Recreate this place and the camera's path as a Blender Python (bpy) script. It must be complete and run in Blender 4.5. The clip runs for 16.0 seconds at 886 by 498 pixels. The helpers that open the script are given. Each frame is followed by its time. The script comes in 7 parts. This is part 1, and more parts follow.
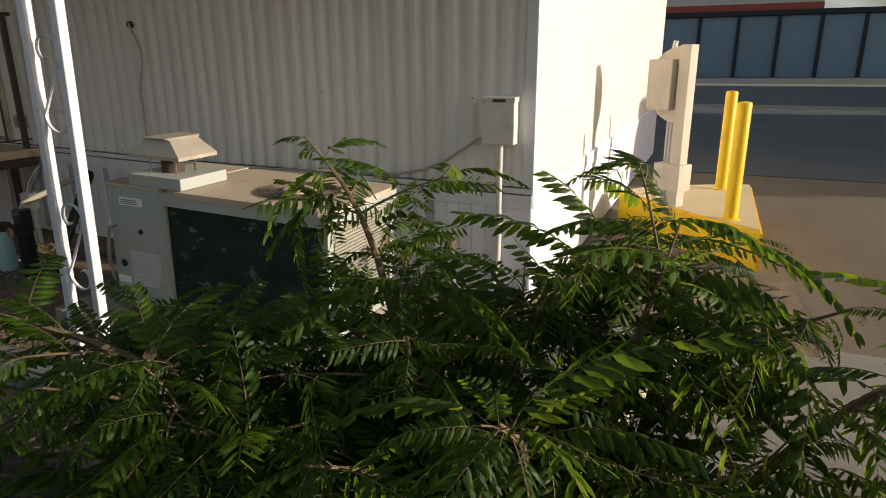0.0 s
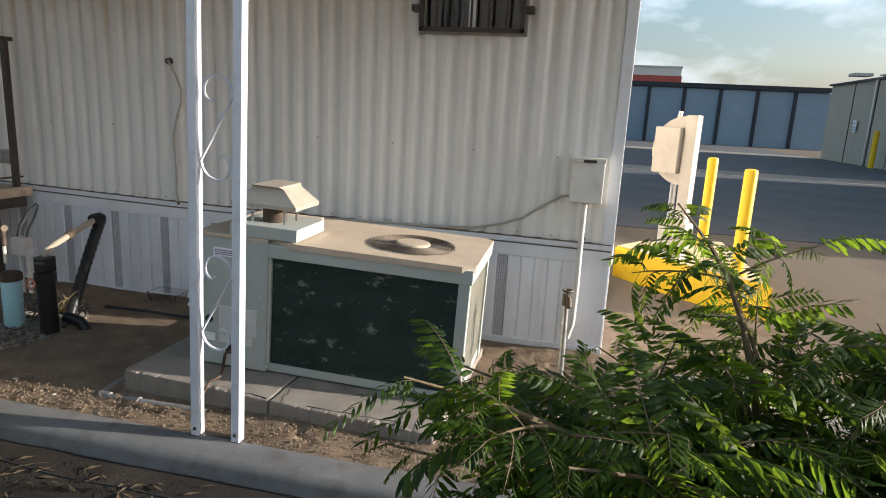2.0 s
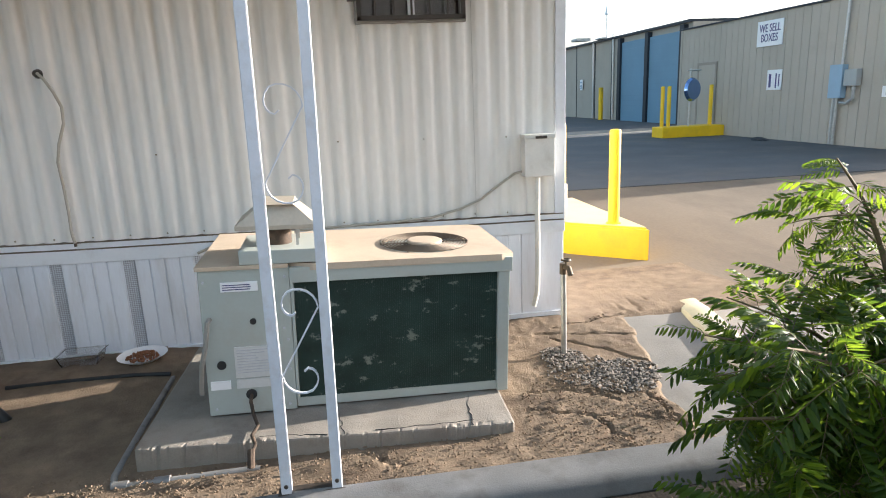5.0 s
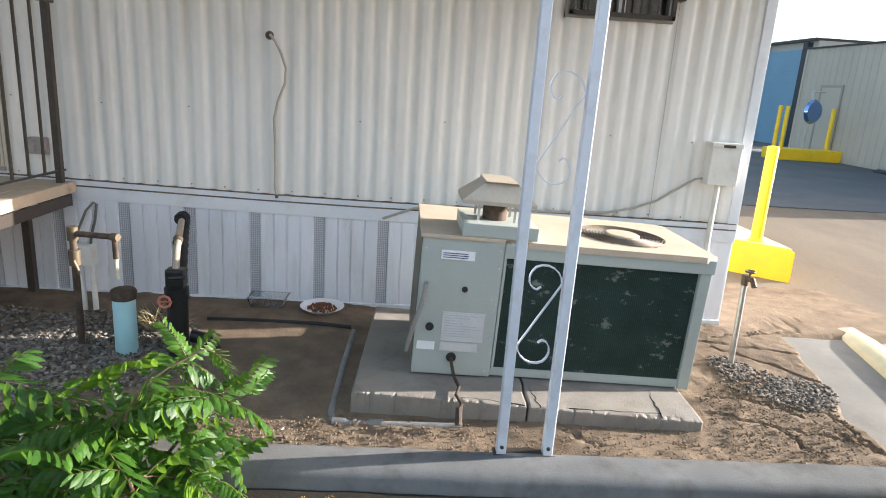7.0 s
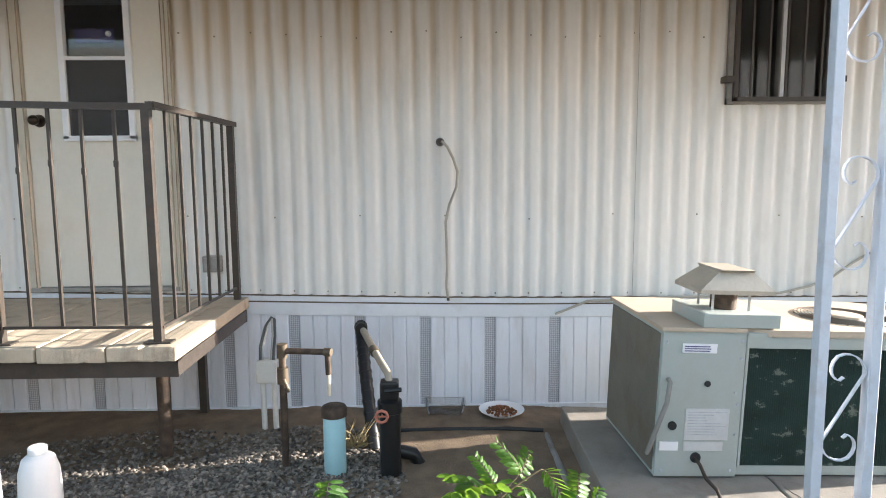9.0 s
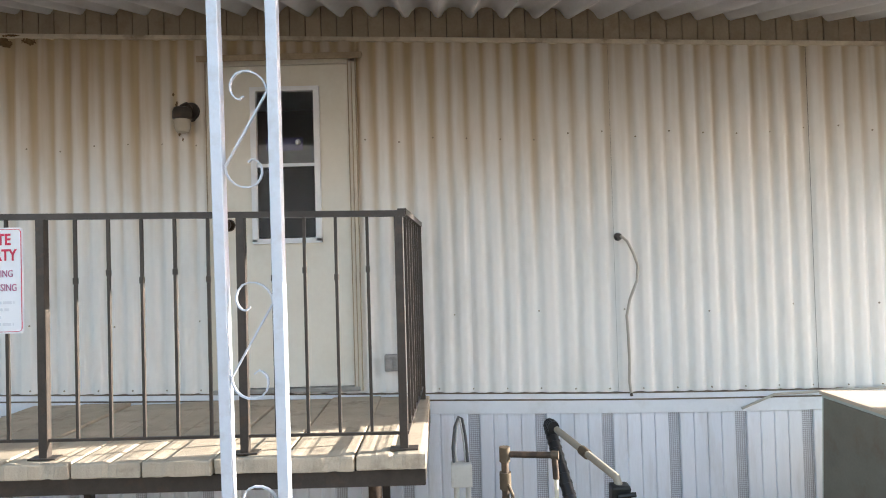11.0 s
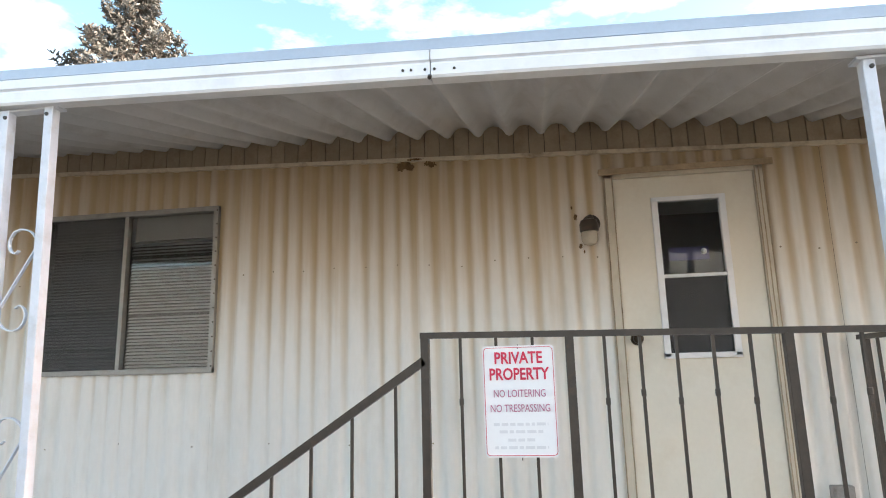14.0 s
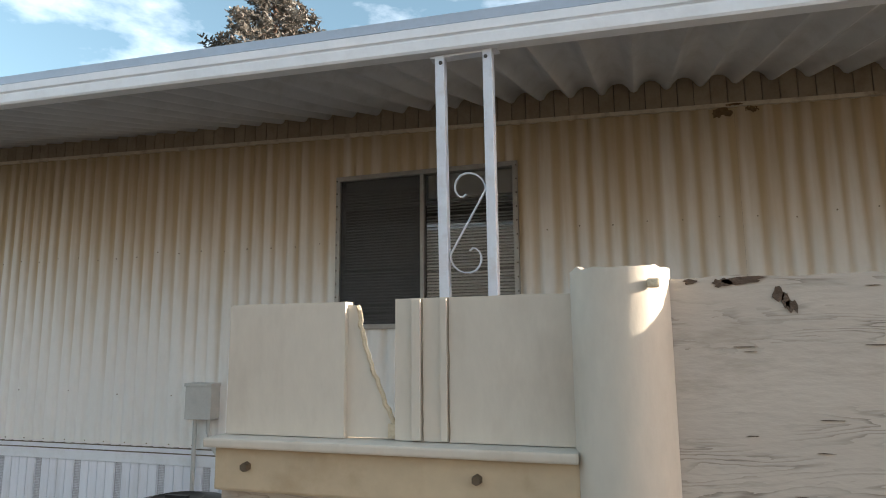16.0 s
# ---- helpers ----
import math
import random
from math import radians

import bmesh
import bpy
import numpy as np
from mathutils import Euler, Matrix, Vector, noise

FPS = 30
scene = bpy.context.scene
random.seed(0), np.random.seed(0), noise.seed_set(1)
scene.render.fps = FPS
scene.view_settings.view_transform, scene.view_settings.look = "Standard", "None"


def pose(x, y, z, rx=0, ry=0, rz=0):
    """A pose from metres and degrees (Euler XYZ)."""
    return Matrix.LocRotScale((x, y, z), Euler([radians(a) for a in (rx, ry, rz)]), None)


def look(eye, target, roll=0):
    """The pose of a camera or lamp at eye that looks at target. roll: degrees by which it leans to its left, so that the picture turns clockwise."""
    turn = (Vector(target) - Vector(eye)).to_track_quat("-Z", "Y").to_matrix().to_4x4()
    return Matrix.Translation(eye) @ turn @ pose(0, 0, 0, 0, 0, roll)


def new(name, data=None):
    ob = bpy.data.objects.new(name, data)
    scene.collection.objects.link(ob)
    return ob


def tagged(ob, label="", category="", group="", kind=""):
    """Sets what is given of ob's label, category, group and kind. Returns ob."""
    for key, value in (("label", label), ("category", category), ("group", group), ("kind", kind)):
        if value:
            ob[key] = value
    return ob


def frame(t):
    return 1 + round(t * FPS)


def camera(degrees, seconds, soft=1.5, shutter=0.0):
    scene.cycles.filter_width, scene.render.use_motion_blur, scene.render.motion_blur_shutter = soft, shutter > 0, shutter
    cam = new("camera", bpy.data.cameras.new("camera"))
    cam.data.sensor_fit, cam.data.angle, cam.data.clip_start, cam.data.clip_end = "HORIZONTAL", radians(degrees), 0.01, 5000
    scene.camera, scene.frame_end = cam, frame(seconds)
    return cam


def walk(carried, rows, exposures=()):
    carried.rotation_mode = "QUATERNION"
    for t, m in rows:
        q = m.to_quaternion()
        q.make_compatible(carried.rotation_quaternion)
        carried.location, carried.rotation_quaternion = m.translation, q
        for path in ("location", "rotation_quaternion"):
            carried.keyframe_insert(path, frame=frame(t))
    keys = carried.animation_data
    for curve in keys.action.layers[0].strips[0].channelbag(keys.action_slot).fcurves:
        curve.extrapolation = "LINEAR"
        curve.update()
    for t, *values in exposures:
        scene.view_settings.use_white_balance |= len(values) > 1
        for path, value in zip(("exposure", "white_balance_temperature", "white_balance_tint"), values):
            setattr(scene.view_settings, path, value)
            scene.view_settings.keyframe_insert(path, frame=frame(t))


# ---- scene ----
cam = camera(70.3, 16.0, 1.0)
PATH = [
    (0, (0.912, 0.5, 1.376), (0.147, 2.255, 0.799), -0.4),
    (0.5, (0.634, 0.381, 1.398), (-0.059, 2.201, 0.943), 0.4),
    (1, (0.379, 0.237, 1.43), (-0.27, 2.082, 1.015), 1.0),
    (1.5, (0.062, 0.222, 1.41), (-0.522, 2.086, 0.978), -1.4),
    (2, (-0.239, 0.128, 1.392), (-0.66, 2.036, 0.967), 3.0),
    (2.5, (-0.493, 0.008, 1.426), (-0.692, 1.937, 0.934), 4.3),
    (3, (-0.779, 0.112, 1.405), (-0.735, 2.012, 0.781), -0.0),
    (3.2, (-0.888, 0.122, 1.401), (-0.752, 2.0, 0.723), 1.0),
    (5.3, (-1.474, 0.142, 1.431), (-1.153, 2.063, 0.972), -2.5),
    (5.5, (-1.494, 0.16, 1.436), (-1.133, 2.073, 0.975), -1.7),
    (6, (-1.583, 0.18, 1.429), (-1.186, 2.055, 0.856), 0.5),
    (6.5, (-1.809, 0.141, 1.399), (-1.497, 2.049, 0.886), 3.6),
    (7, (-2.122, 0.066, 1.412), (-2.031, 1.999, 0.908), 3.7),
    (7.5, (-2.383, 0.142, 1.334), (-2.346, 2.054, 0.751), 2.3),
    (8, (-2.646, 0.213, 1.408), (-2.686, 2.126, 0.826), 2.9),
    (8.2, (-2.743, 0.188, 1.416), (-2.757, 2.123, 0.91), 2.3),
    (10.5, (-3.839, 0.147, 1.479), (-3.792, 2.146, 1.412), -2.3),
    (11, (-4.112, 0.157, 1.512), (-4.11, 2.157, 1.55), -1.6),
    (11.5, (-4.424, 0.245, 1.517), (-4.574, 2.234, 1.662), -2.2),
    (12, (-4.727, 0.232, 1.531), (-4.964, 2.214, 1.653), 2.1),
    (12.5, (-5.037, 0.141, 1.535), (-5.285, 2.124, 1.63), 0.7),
    (13, (-5.376, 0.195, 1.489), (-5.776, 2.155, 1.484), -1.0),
    (13.5, (-5.679, 0.245, 1.512), (-6.227, 2.168, 1.548), -0.5),
    (14, (-5.959, 0.15, 1.609), (-6.257, 2.091, 1.99), -1.5),
    (14.5, (-6.224, 0.135, 1.619), (-6.427, 2.036, 2.209), -3.6),
    (15, (-6.56, 0.108, 1.615), (-6.92, 1.993, 2.179), -1.1),
    (15.5, (-6.965, -0.043, 1.627), (-7.454, 1.845, 2.07), -1.5),
    (16, (-7.309, -0.054, 1.529), (-7.909, 1.83, 1.829), -0.5),
]
EXPOSURES = [(t, e + 0.32, k - 205, 9) for t, e, k in ((0.0, -0.32, 6560), (0.5, 0.02, 6320), (1.5, 0.2, 6100), (2.0, 0.6, 6020), (3.0, 0.88, 5970), (5.5, 1.5, 5890), (6.5, 1.58, 5860), (7.5, 1.6, 5860), (8.0, 1.8, 5860), (10.5, 1.9, 5870), (11.5, 2.2, 5890), (13.0, 2.35, 5930), (13.5, 2.35, 6000), (14.0, 2.23, 6100), (14.5, 1.95, 6370), (15.0, 1.62, 6370), (15.5, 1.44, 6350), (16.0, 1.27, 6300))]
walk(cam, [(t, look(eye, target, roll)) for t, eye, target, roll in PATH], EXPOSURES)

# ---- world and sun ----
TO_SUN = Vector((1.0, 0.157, 0.235)).normalized()
ELEV = math.asin(TO_SUN.z)
world = bpy.data.worlds.new("sky")
scene.world = world
world.use_nodes = True
wn, wl = world.node_tree.nodes, world.node_tree.links
bg = wn["Background"]
sky = wn.new("ShaderNodeTexSky")
sky.sky_type = "NISHITA"
sky.sun_disc = False
sky.sun_elevation = ELEV
sky.sun_rotation = math.atan2(TO_SUN.x, TO_SUN.y)
sky.dust_density = 2.6
sky.air_density = 1.0
wcoord = wn.new("ShaderNodeTexCoord")
wmap = wn.new("ShaderNodeMapping")
wmap.inputs["Scale"].default_value = (2.2, 2.2, 5.0)
cloud = wn.new("ShaderNodeTexNoise")
cloud.inputs["Scale"].default_value = 2.3
cloud.inputs["Detail"].default_value = 7.0
cloud.inputs["Roughness"].default_value = 0.55
cramp = wn.new("ShaderNodeValToRGB")
cramp.color_ramp.elements[0].position = 0.49
cramp.color_ramp.elements[1].position = 0.94
cmix = wn.new("ShaderNodeMix")
cmix.data_type = "RGBA"
cmix.inputs["B"].default_value = (9.0, 9.0, 9.2, 1)
wl.new(wcoord.outputs["Generated"], wmap.inputs["Vector"])
wl.new(wmap.outputs["Vector"], cloud.inputs["Vector"])
wl.new(cloud.outputs["Fac"], cramp.inputs["Fac"])
wl.new(cramp.outputs["Color"], cmix.inputs["Factor"])
haze = wn.new("ShaderNodeHueSaturation")
haze.inputs["Hue"].default_value = 0.474
haze.inputs["Saturation"].default_value = 0.88
wl.new(sky.outputs["Color"], haze.inputs["Color"])
wl.new(haze.outputs["Color"], cmix.inputs["A"])
wl.new(cmix.outputs["Result"], bg.inputs["Color"])
bg.inputs["Strength"].default_value = 0.105

sun = new("sun", bpy.data.lights.new("sun", "SUN"))
sun.data.energy = 5.0
sun.data.angle = radians(0.5)
sun.data.color = (1.0, 0.86, 0.68)
sun.matrix_world = look(TO_SUN * 30, (0, 0, 0))

# ---- materials ----
MATS = {}


def mat(name, rgb, rough=0.7, metal=0.0, vary=0.15, scale=6.0, fine=60.0, bump=0.15, dirt=None, dirt_amt=0.0, dirt_scale=2.0,
        stretch=(1, 1, 1), spec=0.4, rand=0.0, edge=(0.5, 0.72)):
    """A procedural surface: two scales of noise in colour, stains, fine relief."""
    m = bpy.data.materials.new(name)
    m.use_nodes = True
    n, l = m.node_tree.nodes, m.node_tree.links
    b = n["Principled BSDF"]
    b.inputs["Roughness"].default_value = rough
    b.inputs["Metallic"].default_value = metal
    b.inputs["Specular IOR Level"].default_value = spec
    geo = n.new("ShaderNodeNewGeometry")
    mp = n.new("ShaderNodeMapping")
    mp.inputs["Scale"].default_value = stretch
    l.new(geo.outputs["Position"], mp.inputs["Vector"])
    big = n.new("ShaderNodeTexNoise")
    big.inputs["Scale"].default_value = scale
    big.inputs["Detail"].default_value = 5
    small = n.new("ShaderNodeTexNoise")
    small.inputs["Scale"].default_value = fine
    small.inputs["Detail"].default_value = 3
    l.new(mp.outputs["Vector"], big.inputs["Vector"])
    l.new(mp.outputs["Vector"], small.inputs["Vector"])
    add = n.new("ShaderNodeMath")
    add.operation = "MULTIPLY_ADD"
    add.inputs[1].default_value = 0.45
    l.new(small.outputs["Fac"], add.inputs[0])
    l.new(big.outputs["Fac"], add.inputs[2])
    ramp = n.new("ShaderNodeMapRange")
    ramp.inputs["From Min"].default_value = 0.4
    ramp.inputs["From Max"].default_value = 1.05
    ramp.inputs["To Min"].default_value = 1 - vary
    ramp.inputs["To Max"].default_value = 1 + vary
    l.new(add.outputs[0], ramp.inputs["Value"])
    val = ramp.outputs["Result"]
    if rand:
        oi = n.new("ShaderNodeObjectInfo")
        rr = n.new("ShaderNodeMapRange")
        rr.inputs["To Min"].default_value = 1 - rand
        rr.inputs["To Max"].default_value = 1 + rand
        l.new(oi.outputs["Random"], rr.inputs["Value"])
        mu = n.new("ShaderNodeMath")
        mu.operation = "MULTIPLY"
        l.new(val, mu.inputs[0])
        l.new(rr.outputs["Result"], mu.inputs[1])
        val = mu.outputs[0]
    hsv = n.new("ShaderNodeHueSaturation")
    hsv.inputs["Color"].default_value = (*rgb, 1)
    l.new(val, hsv.inputs["Value"])
    out = hsv.outputs["Color"]
    if dirt is not None:
        dn = n.new("ShaderNodeTexNoise")
        dn.inputs["Scale"].default_value = dirt_scale
        dn.inputs["Detail"].default_value = 8
        dn.inputs["Roughness"].default_value = 0.65
        l.new(mp.outputs["Vector"], dn.inputs["Vector"])
        dr = n.new("ShaderNodeMapRange")
        dr.inputs["From Min"].default_value = edge[0]
        dr.inputs["From Max"].default_value = edge[1]
        dr.inputs["To Max"].default_value = dirt_amt
        l.new(dn.outputs["Fac"], dr.inputs["Value"])
        mx = n.new("ShaderNodeMix")
        mx.data_type = "RGBA"
        mx.inputs["B"].default_value = (*dirt, 1)
        l.new(dr.outputs["Result"], mx.inputs["Factor"])
        l.new(out, mx.inputs["A"])
        out = mx.outputs["Result"]
    l.new(out, b.inputs["Base Color"])
    if bump:
        bp = n.new("ShaderNodeBump")
        bp.inputs["Strength"].default_value = bump
        bp.inputs["Distance"].default_value = 0.01
        l.new(add.outputs[0], bp.inputs["Height"])
        l.new(bp.outputs["Normal"], b.inputs["Normal"])
    MATS[name] = m
    return m


def stained_siding(name, rgb, stain, z_lo, z_hi, amount):
    """Painted metal siding whose top is stained by run-off in uneven vertical streaks."""
    m = mat(name, rgb, 0.5, 0, 0.06, 1.2, 40, 0.04, dirt=(0.42, 0.37, 0.29), dirt_amt=0.22, dirt_scale=3.5, stretch=(1, 1, 0.35))
    n, l = m.node_tree.nodes, m.node_tree.links
    b = n["Principled BSDF"]
    src = b.inputs["Base Color"].links[0].from_socket
    geo = n.new("ShaderNodeNewGeometry")
    sep = n.new("ShaderNodeSeparateXYZ")
    l.new(geo.outputs["Position"], sep.inputs[0])
    mp = n.new("ShaderNodeMapping")
    mp.inputs["Scale"].default_value = (9, 1, 0.5)
    l.new(geo.outputs["Position"], mp.inputs["Vector"])
    st = n.new("ShaderNodeTexNoise")
    st.inputs["Scale"].default_value = 1.6
    st.inputs["Detail"].default_value = 6
    l.new(mp.outputs["Vector"], st.inputs["Vector"])
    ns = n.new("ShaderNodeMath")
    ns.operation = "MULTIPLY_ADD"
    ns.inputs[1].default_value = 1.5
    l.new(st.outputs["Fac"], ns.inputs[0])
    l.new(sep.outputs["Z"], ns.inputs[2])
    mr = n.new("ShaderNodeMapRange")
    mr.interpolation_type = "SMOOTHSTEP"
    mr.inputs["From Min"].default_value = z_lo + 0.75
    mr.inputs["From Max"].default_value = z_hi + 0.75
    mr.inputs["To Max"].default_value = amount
    # the stain mask also grows with flute depth, for ridge contrast
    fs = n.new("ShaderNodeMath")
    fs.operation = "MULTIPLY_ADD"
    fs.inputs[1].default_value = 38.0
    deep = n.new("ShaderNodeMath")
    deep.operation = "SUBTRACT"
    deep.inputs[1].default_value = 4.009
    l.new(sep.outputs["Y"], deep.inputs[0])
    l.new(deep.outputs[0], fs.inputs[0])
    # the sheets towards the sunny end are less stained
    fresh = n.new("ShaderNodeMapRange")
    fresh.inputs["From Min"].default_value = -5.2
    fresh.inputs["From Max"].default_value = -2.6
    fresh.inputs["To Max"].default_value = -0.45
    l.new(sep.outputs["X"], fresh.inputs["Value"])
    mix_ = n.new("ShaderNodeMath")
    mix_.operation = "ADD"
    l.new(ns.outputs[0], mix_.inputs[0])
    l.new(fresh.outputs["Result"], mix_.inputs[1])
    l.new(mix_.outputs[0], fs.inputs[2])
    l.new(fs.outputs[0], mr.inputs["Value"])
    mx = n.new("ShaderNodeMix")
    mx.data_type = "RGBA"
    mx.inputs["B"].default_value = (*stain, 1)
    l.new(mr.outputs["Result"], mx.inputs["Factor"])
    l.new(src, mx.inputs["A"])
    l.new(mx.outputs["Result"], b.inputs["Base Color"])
    return m


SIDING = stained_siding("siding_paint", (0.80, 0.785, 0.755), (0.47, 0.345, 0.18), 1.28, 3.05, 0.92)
END_PAINT = mat("end_wall_paint", (0.78, 0.75, 0.68), 0.5, 0, 0.06, 1.5, 40, 0.05, dirt=(0.5, 0.44, 0.34), dirt_amt=0.3, dirt_scale=2)
FRIEZE = mat("frieze_paint", (0.37, 0.305, 0.22), 0.6, 0, 0.18, 5, 60, 0.1, dirt=(0.2, 0.14, 0.08), dirt_amt=0.5, dirt_scale=6, rand=0.1)
TRIM = mat("trim_paint", (0.66, 0.59, 0.46), 0.5, 0, 0.12, 6, 60, 0.08, dirt=(0.24, 0.15, 0.07), dirt_amt=0.6, dirt_scale=5, edge=(0.52, 0.68))
SKIRT = mat("skirting_paint", (0.80, 0.82, 0.88), 0.45, 0, 0.06, 3, 50, 0.05, dirt=(0.45, 0.42, 0.38), dirt_amt=0.35, dirt_scale=4, stretch=(2.5, 1, 0.4), rand=0.05)
VENT = mat("vent_metal", (0.50, 0.51, 0.55), 0.5, 0.0, 0.2, 20, 220, 0.3)


def perforated(name, rgb, hole, size):
    """Painted sheet with a diamond lattice of small punched holes."""
    m = mat(name, rgb, 0.5, 0, 0.15, 12, 90, 0.1)
    n, l = m.node_tree.nodes, m.node_tree.links
    b = n["Principled BSDF"]
    src = b.inputs["Base Color"].links[0].from_socket
    geo = n.new("ShaderNodeNewGeometry")
    mp = n.new("ShaderNodeMapping")
    mp.inputs["Rotation"].default_value = (0, radians(45), 0)
    mp.inputs["Scale"].default_value = (1, 0, 1)
    ck = n.new("ShaderNodeTexChecker")
    ck.inputs["Scale"].default_value = 1 / size
    ck.inputs["Color2"].default_value = (*hole, 1)
    l.new(geo.outputs["Position"], mp.inputs["Vector"])
    l.new(mp.outputs["Vector"], ck.inputs["Vector"])
    l.new(src, ck.inputs["Color1"])
    l.new(ck.outputs["Color"], b.inputs["Base Color"])
    return m


PERF = perforated("perforated_vent", (0.60, 0.61, 0.66), (0.37, 0.37, 0.40), 0.0085)
DFRAME = mat("door_frame_paint", (0.62, 0.575, 0.48), 0.5, 0, 0.12, 6, 60, 0.08, dirt=(0.30, 0.23, 0.15), dirt_amt=0.5, dirt_scale=6, stretch=(1, 1, 0.3))
BEADL = mat("door_bead_pale", (0.40, 0.33, 0.235), 0.7, 0, 0.25, 14, 90, 0.2, dirt=(0.14, 0.10, 0.065), dirt_amt=0.8, dirt_scale=8)
RUSTMARK = mat("rust_mark", (0.15, 0.095, 0.045), 0.8, 0, 0.3, 25, 90, 0.1, dirt=(0.36, 0.25, 0.13), dirt_amt=0.6, dirt_scale=14)
BEAD = mat("door_bead_dirty", (0.20, 0.155, 0.105), 0.7, 0, 0.3, 20, 90, 0.2, dirt=(0.5, 0.44, 0.34), dirt_amt=0.6, dirt_scale=10)
PADC = mat("pad_concrete", (0.26, 0.235, 0.205), 0.9, 0, 0.18, 6, 140, 0.5, dirt=(0.15, 0.12, 0.10), dirt_amt=0.6, dirt_scale=5)
OLDPVC = mat("weathered_pvc", (0.36, 0.315, 0.25), 0.55, 0, 0.15, 14, 80, 0.1, dirt=(0.2, 0.15, 0.1), dirt_amt=0.5, dirt_scale=14)
PALEW = mat("pale_added_wall", (0.62, 0.59, 0.54), 0.7, 0, 0.08, 0.7, 30, 0.08, dirt=(0.45, 0.4, 0.34), dirt_amt=0.35, dirt_scale=1.2)
BAND = mat("band_paint", (0.76, 0.78, 0.82), 0.45, 0, 0.05, 4, 50, 0.05, dirt=(0.45, 0.42, 0.38), dirt_amt=0.3, dirt_scale=6)
DARKGAP = mat("dark_cavity", (0.03, 0.03, 0.03), 0.9, 0, 0.2)
DOORP = mat("door_paint", (0.78, 0.745, 0.66), 0.45, 0, 0.05, 2, 40, 0.04, dirt=(0.5, 0.4, 0.26), dirt_amt=0.3, dirt_scale=2)
ALU = mat("window_aluminium", (0.33, 0.32, 0.30), 0.5, 0.4, 0.2, 12, 90, 0.08, dirt=(0.25, 0.21, 0.16), dirt_amt=0.5, dirt_scale=9)
WHITEAL = mat("white_aluminium", (0.82, 0.83, 0.86), 0.35, 0.0, 0.05, 6, 60, 0.03, dirt=(0.5, 0.48, 0.45), dirt_amt=0.2, dirt_scale=7)
GUTTER = mat("gutter_grey", (0.42, 0.47, 0.55), 0.4, 0.2, 0.08, 5, 60, 0.03)
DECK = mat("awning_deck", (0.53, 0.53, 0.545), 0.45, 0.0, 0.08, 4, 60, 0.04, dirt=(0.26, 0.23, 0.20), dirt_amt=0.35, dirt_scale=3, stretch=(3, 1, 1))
POSTW = mat("post_white", (0.66, 0.69, 0.755), 0.4, 0, 0.06, 9, 90, 0.05, dirt=(0.45, 0.42, 0.4), dirt_amt=0.4, dirt_scale=14)
IRON = mat("black_iron", (0.052, 0.043, 0.036), 0.40, 0.1, 0.25, 20, 120, 0.15, dirt=(0.15, 0.08, 0.04), dirt_amt=0.3, dirt_scale=16, edge=(0.55, 0.75))
SLAB = mat("porch_slab", (0.46, 0.385, 0.29), 0.85, 0, 0.16, 8, 150, 0.4, dirt=(0.19, 0.145, 0.105), dirt_amt=0.6, dirt_scale=7, rand=0.08, edge=(0.54, 0.7))
CONC = mat("concrete", (0.32, 0.29, 0.25), 0.88, 0, 0.14, 6, 140, 0.4, dirt=(0.25, 0.22, 0.19), dirt_amt=0.5, dirt_scale=4)
KERB = mat("kerb_concrete", (0.185, 0.185, 0.185), 0.9, 0, 0.24, 4, 160, 0.28, spec=0.12, dirt=(0.09, 0.08, 0.07), dirt_amt=0.75, dirt_scale=5)
SOIL = mat("soil", (0.205, 0.155, 0.11), 0.95, 0, 0.3, 9, 110, 1.1, spec=0.1, dirt=(0.11, 0.08, 0.06), dirt_amt=0.75, dirt_scale=4)
# dark patches put the yard's wheel tracks and shadows into the colour
DUST = mat("dusty_yard", (0.185, 0.15, 0.115), 0.95, 0, 0.2, 0.6, 40, 0.5, dirt=(0.125, 0.102, 0.082), dirt_amt=0.75, dirt_scale=0.9, stretch=(1, 0.35, 1), spec=0.1)
ASPH = mat("street", (0.04, 0.034, 0.029), 0.95, 0, 0.2, 1.5, 90, 0.6, dirt=(0.075, 0.062, 0.05), dirt_amt=0.6, dirt_scale=3, spec=0.1)
STRIP = mat("shadowed_grey_strip", (0.20, 0.188, 0.17), 0.9, 0, 0.16, 4, 130, 0.35, dirt=(0.13, 0.115, 0.10), dirt_amt=0.5, dirt_scale=5)
KPAINT = mat("worn_kerb_paint", (0.48, 0.43, 0.28), 0.7, 0, 0.15, 6, 90, 0.3, dirt=(0.42, 0.38, 0.31), dirt_amt=0.6, dirt_scale=7)
DRIVE = mat("driveway", (0.255, 0.23, 0.195), 0.9, 0, 0.2, 3, 120, 0.3, dirt=(0.33, 0.28, 0.23), dirt_amt=0.5, dirt_scale=3)
ACP = mat("ac_sage_paint", (0.41, 0.445, 0.42), 0.5, 0.0, 0.06, 5, 70, 0.06, dirt=(0.36, 0.31, 0.24), dirt_amt=0.35, dirt_scale=5)
ACTOP = mat("ac_dusty_top", (0.52, 0.43, 0.33), 0.75, 0.0, 0.1, 6, 90, 0.15, dirt=(0.34, 0.25, 0.18), dirt_amt=0.4, dirt_scale=5)
FIN = mat("ac_fin_green", (0.025, 0.05, 0.042), 0.6, 0.1, 0.4, 8, 160, 0.5, dirt=(0.34, 0.36, 0.30), dirt_amt=0.62, dirt_scale=14, stretch=(0.8, 1, 1.2), edge=(0.59, 0.64))
GALV = mat("galvanised", (0.52, 0.53, 0.53), 0.38, 0.8, 0.2, 25, 120, 0.1)
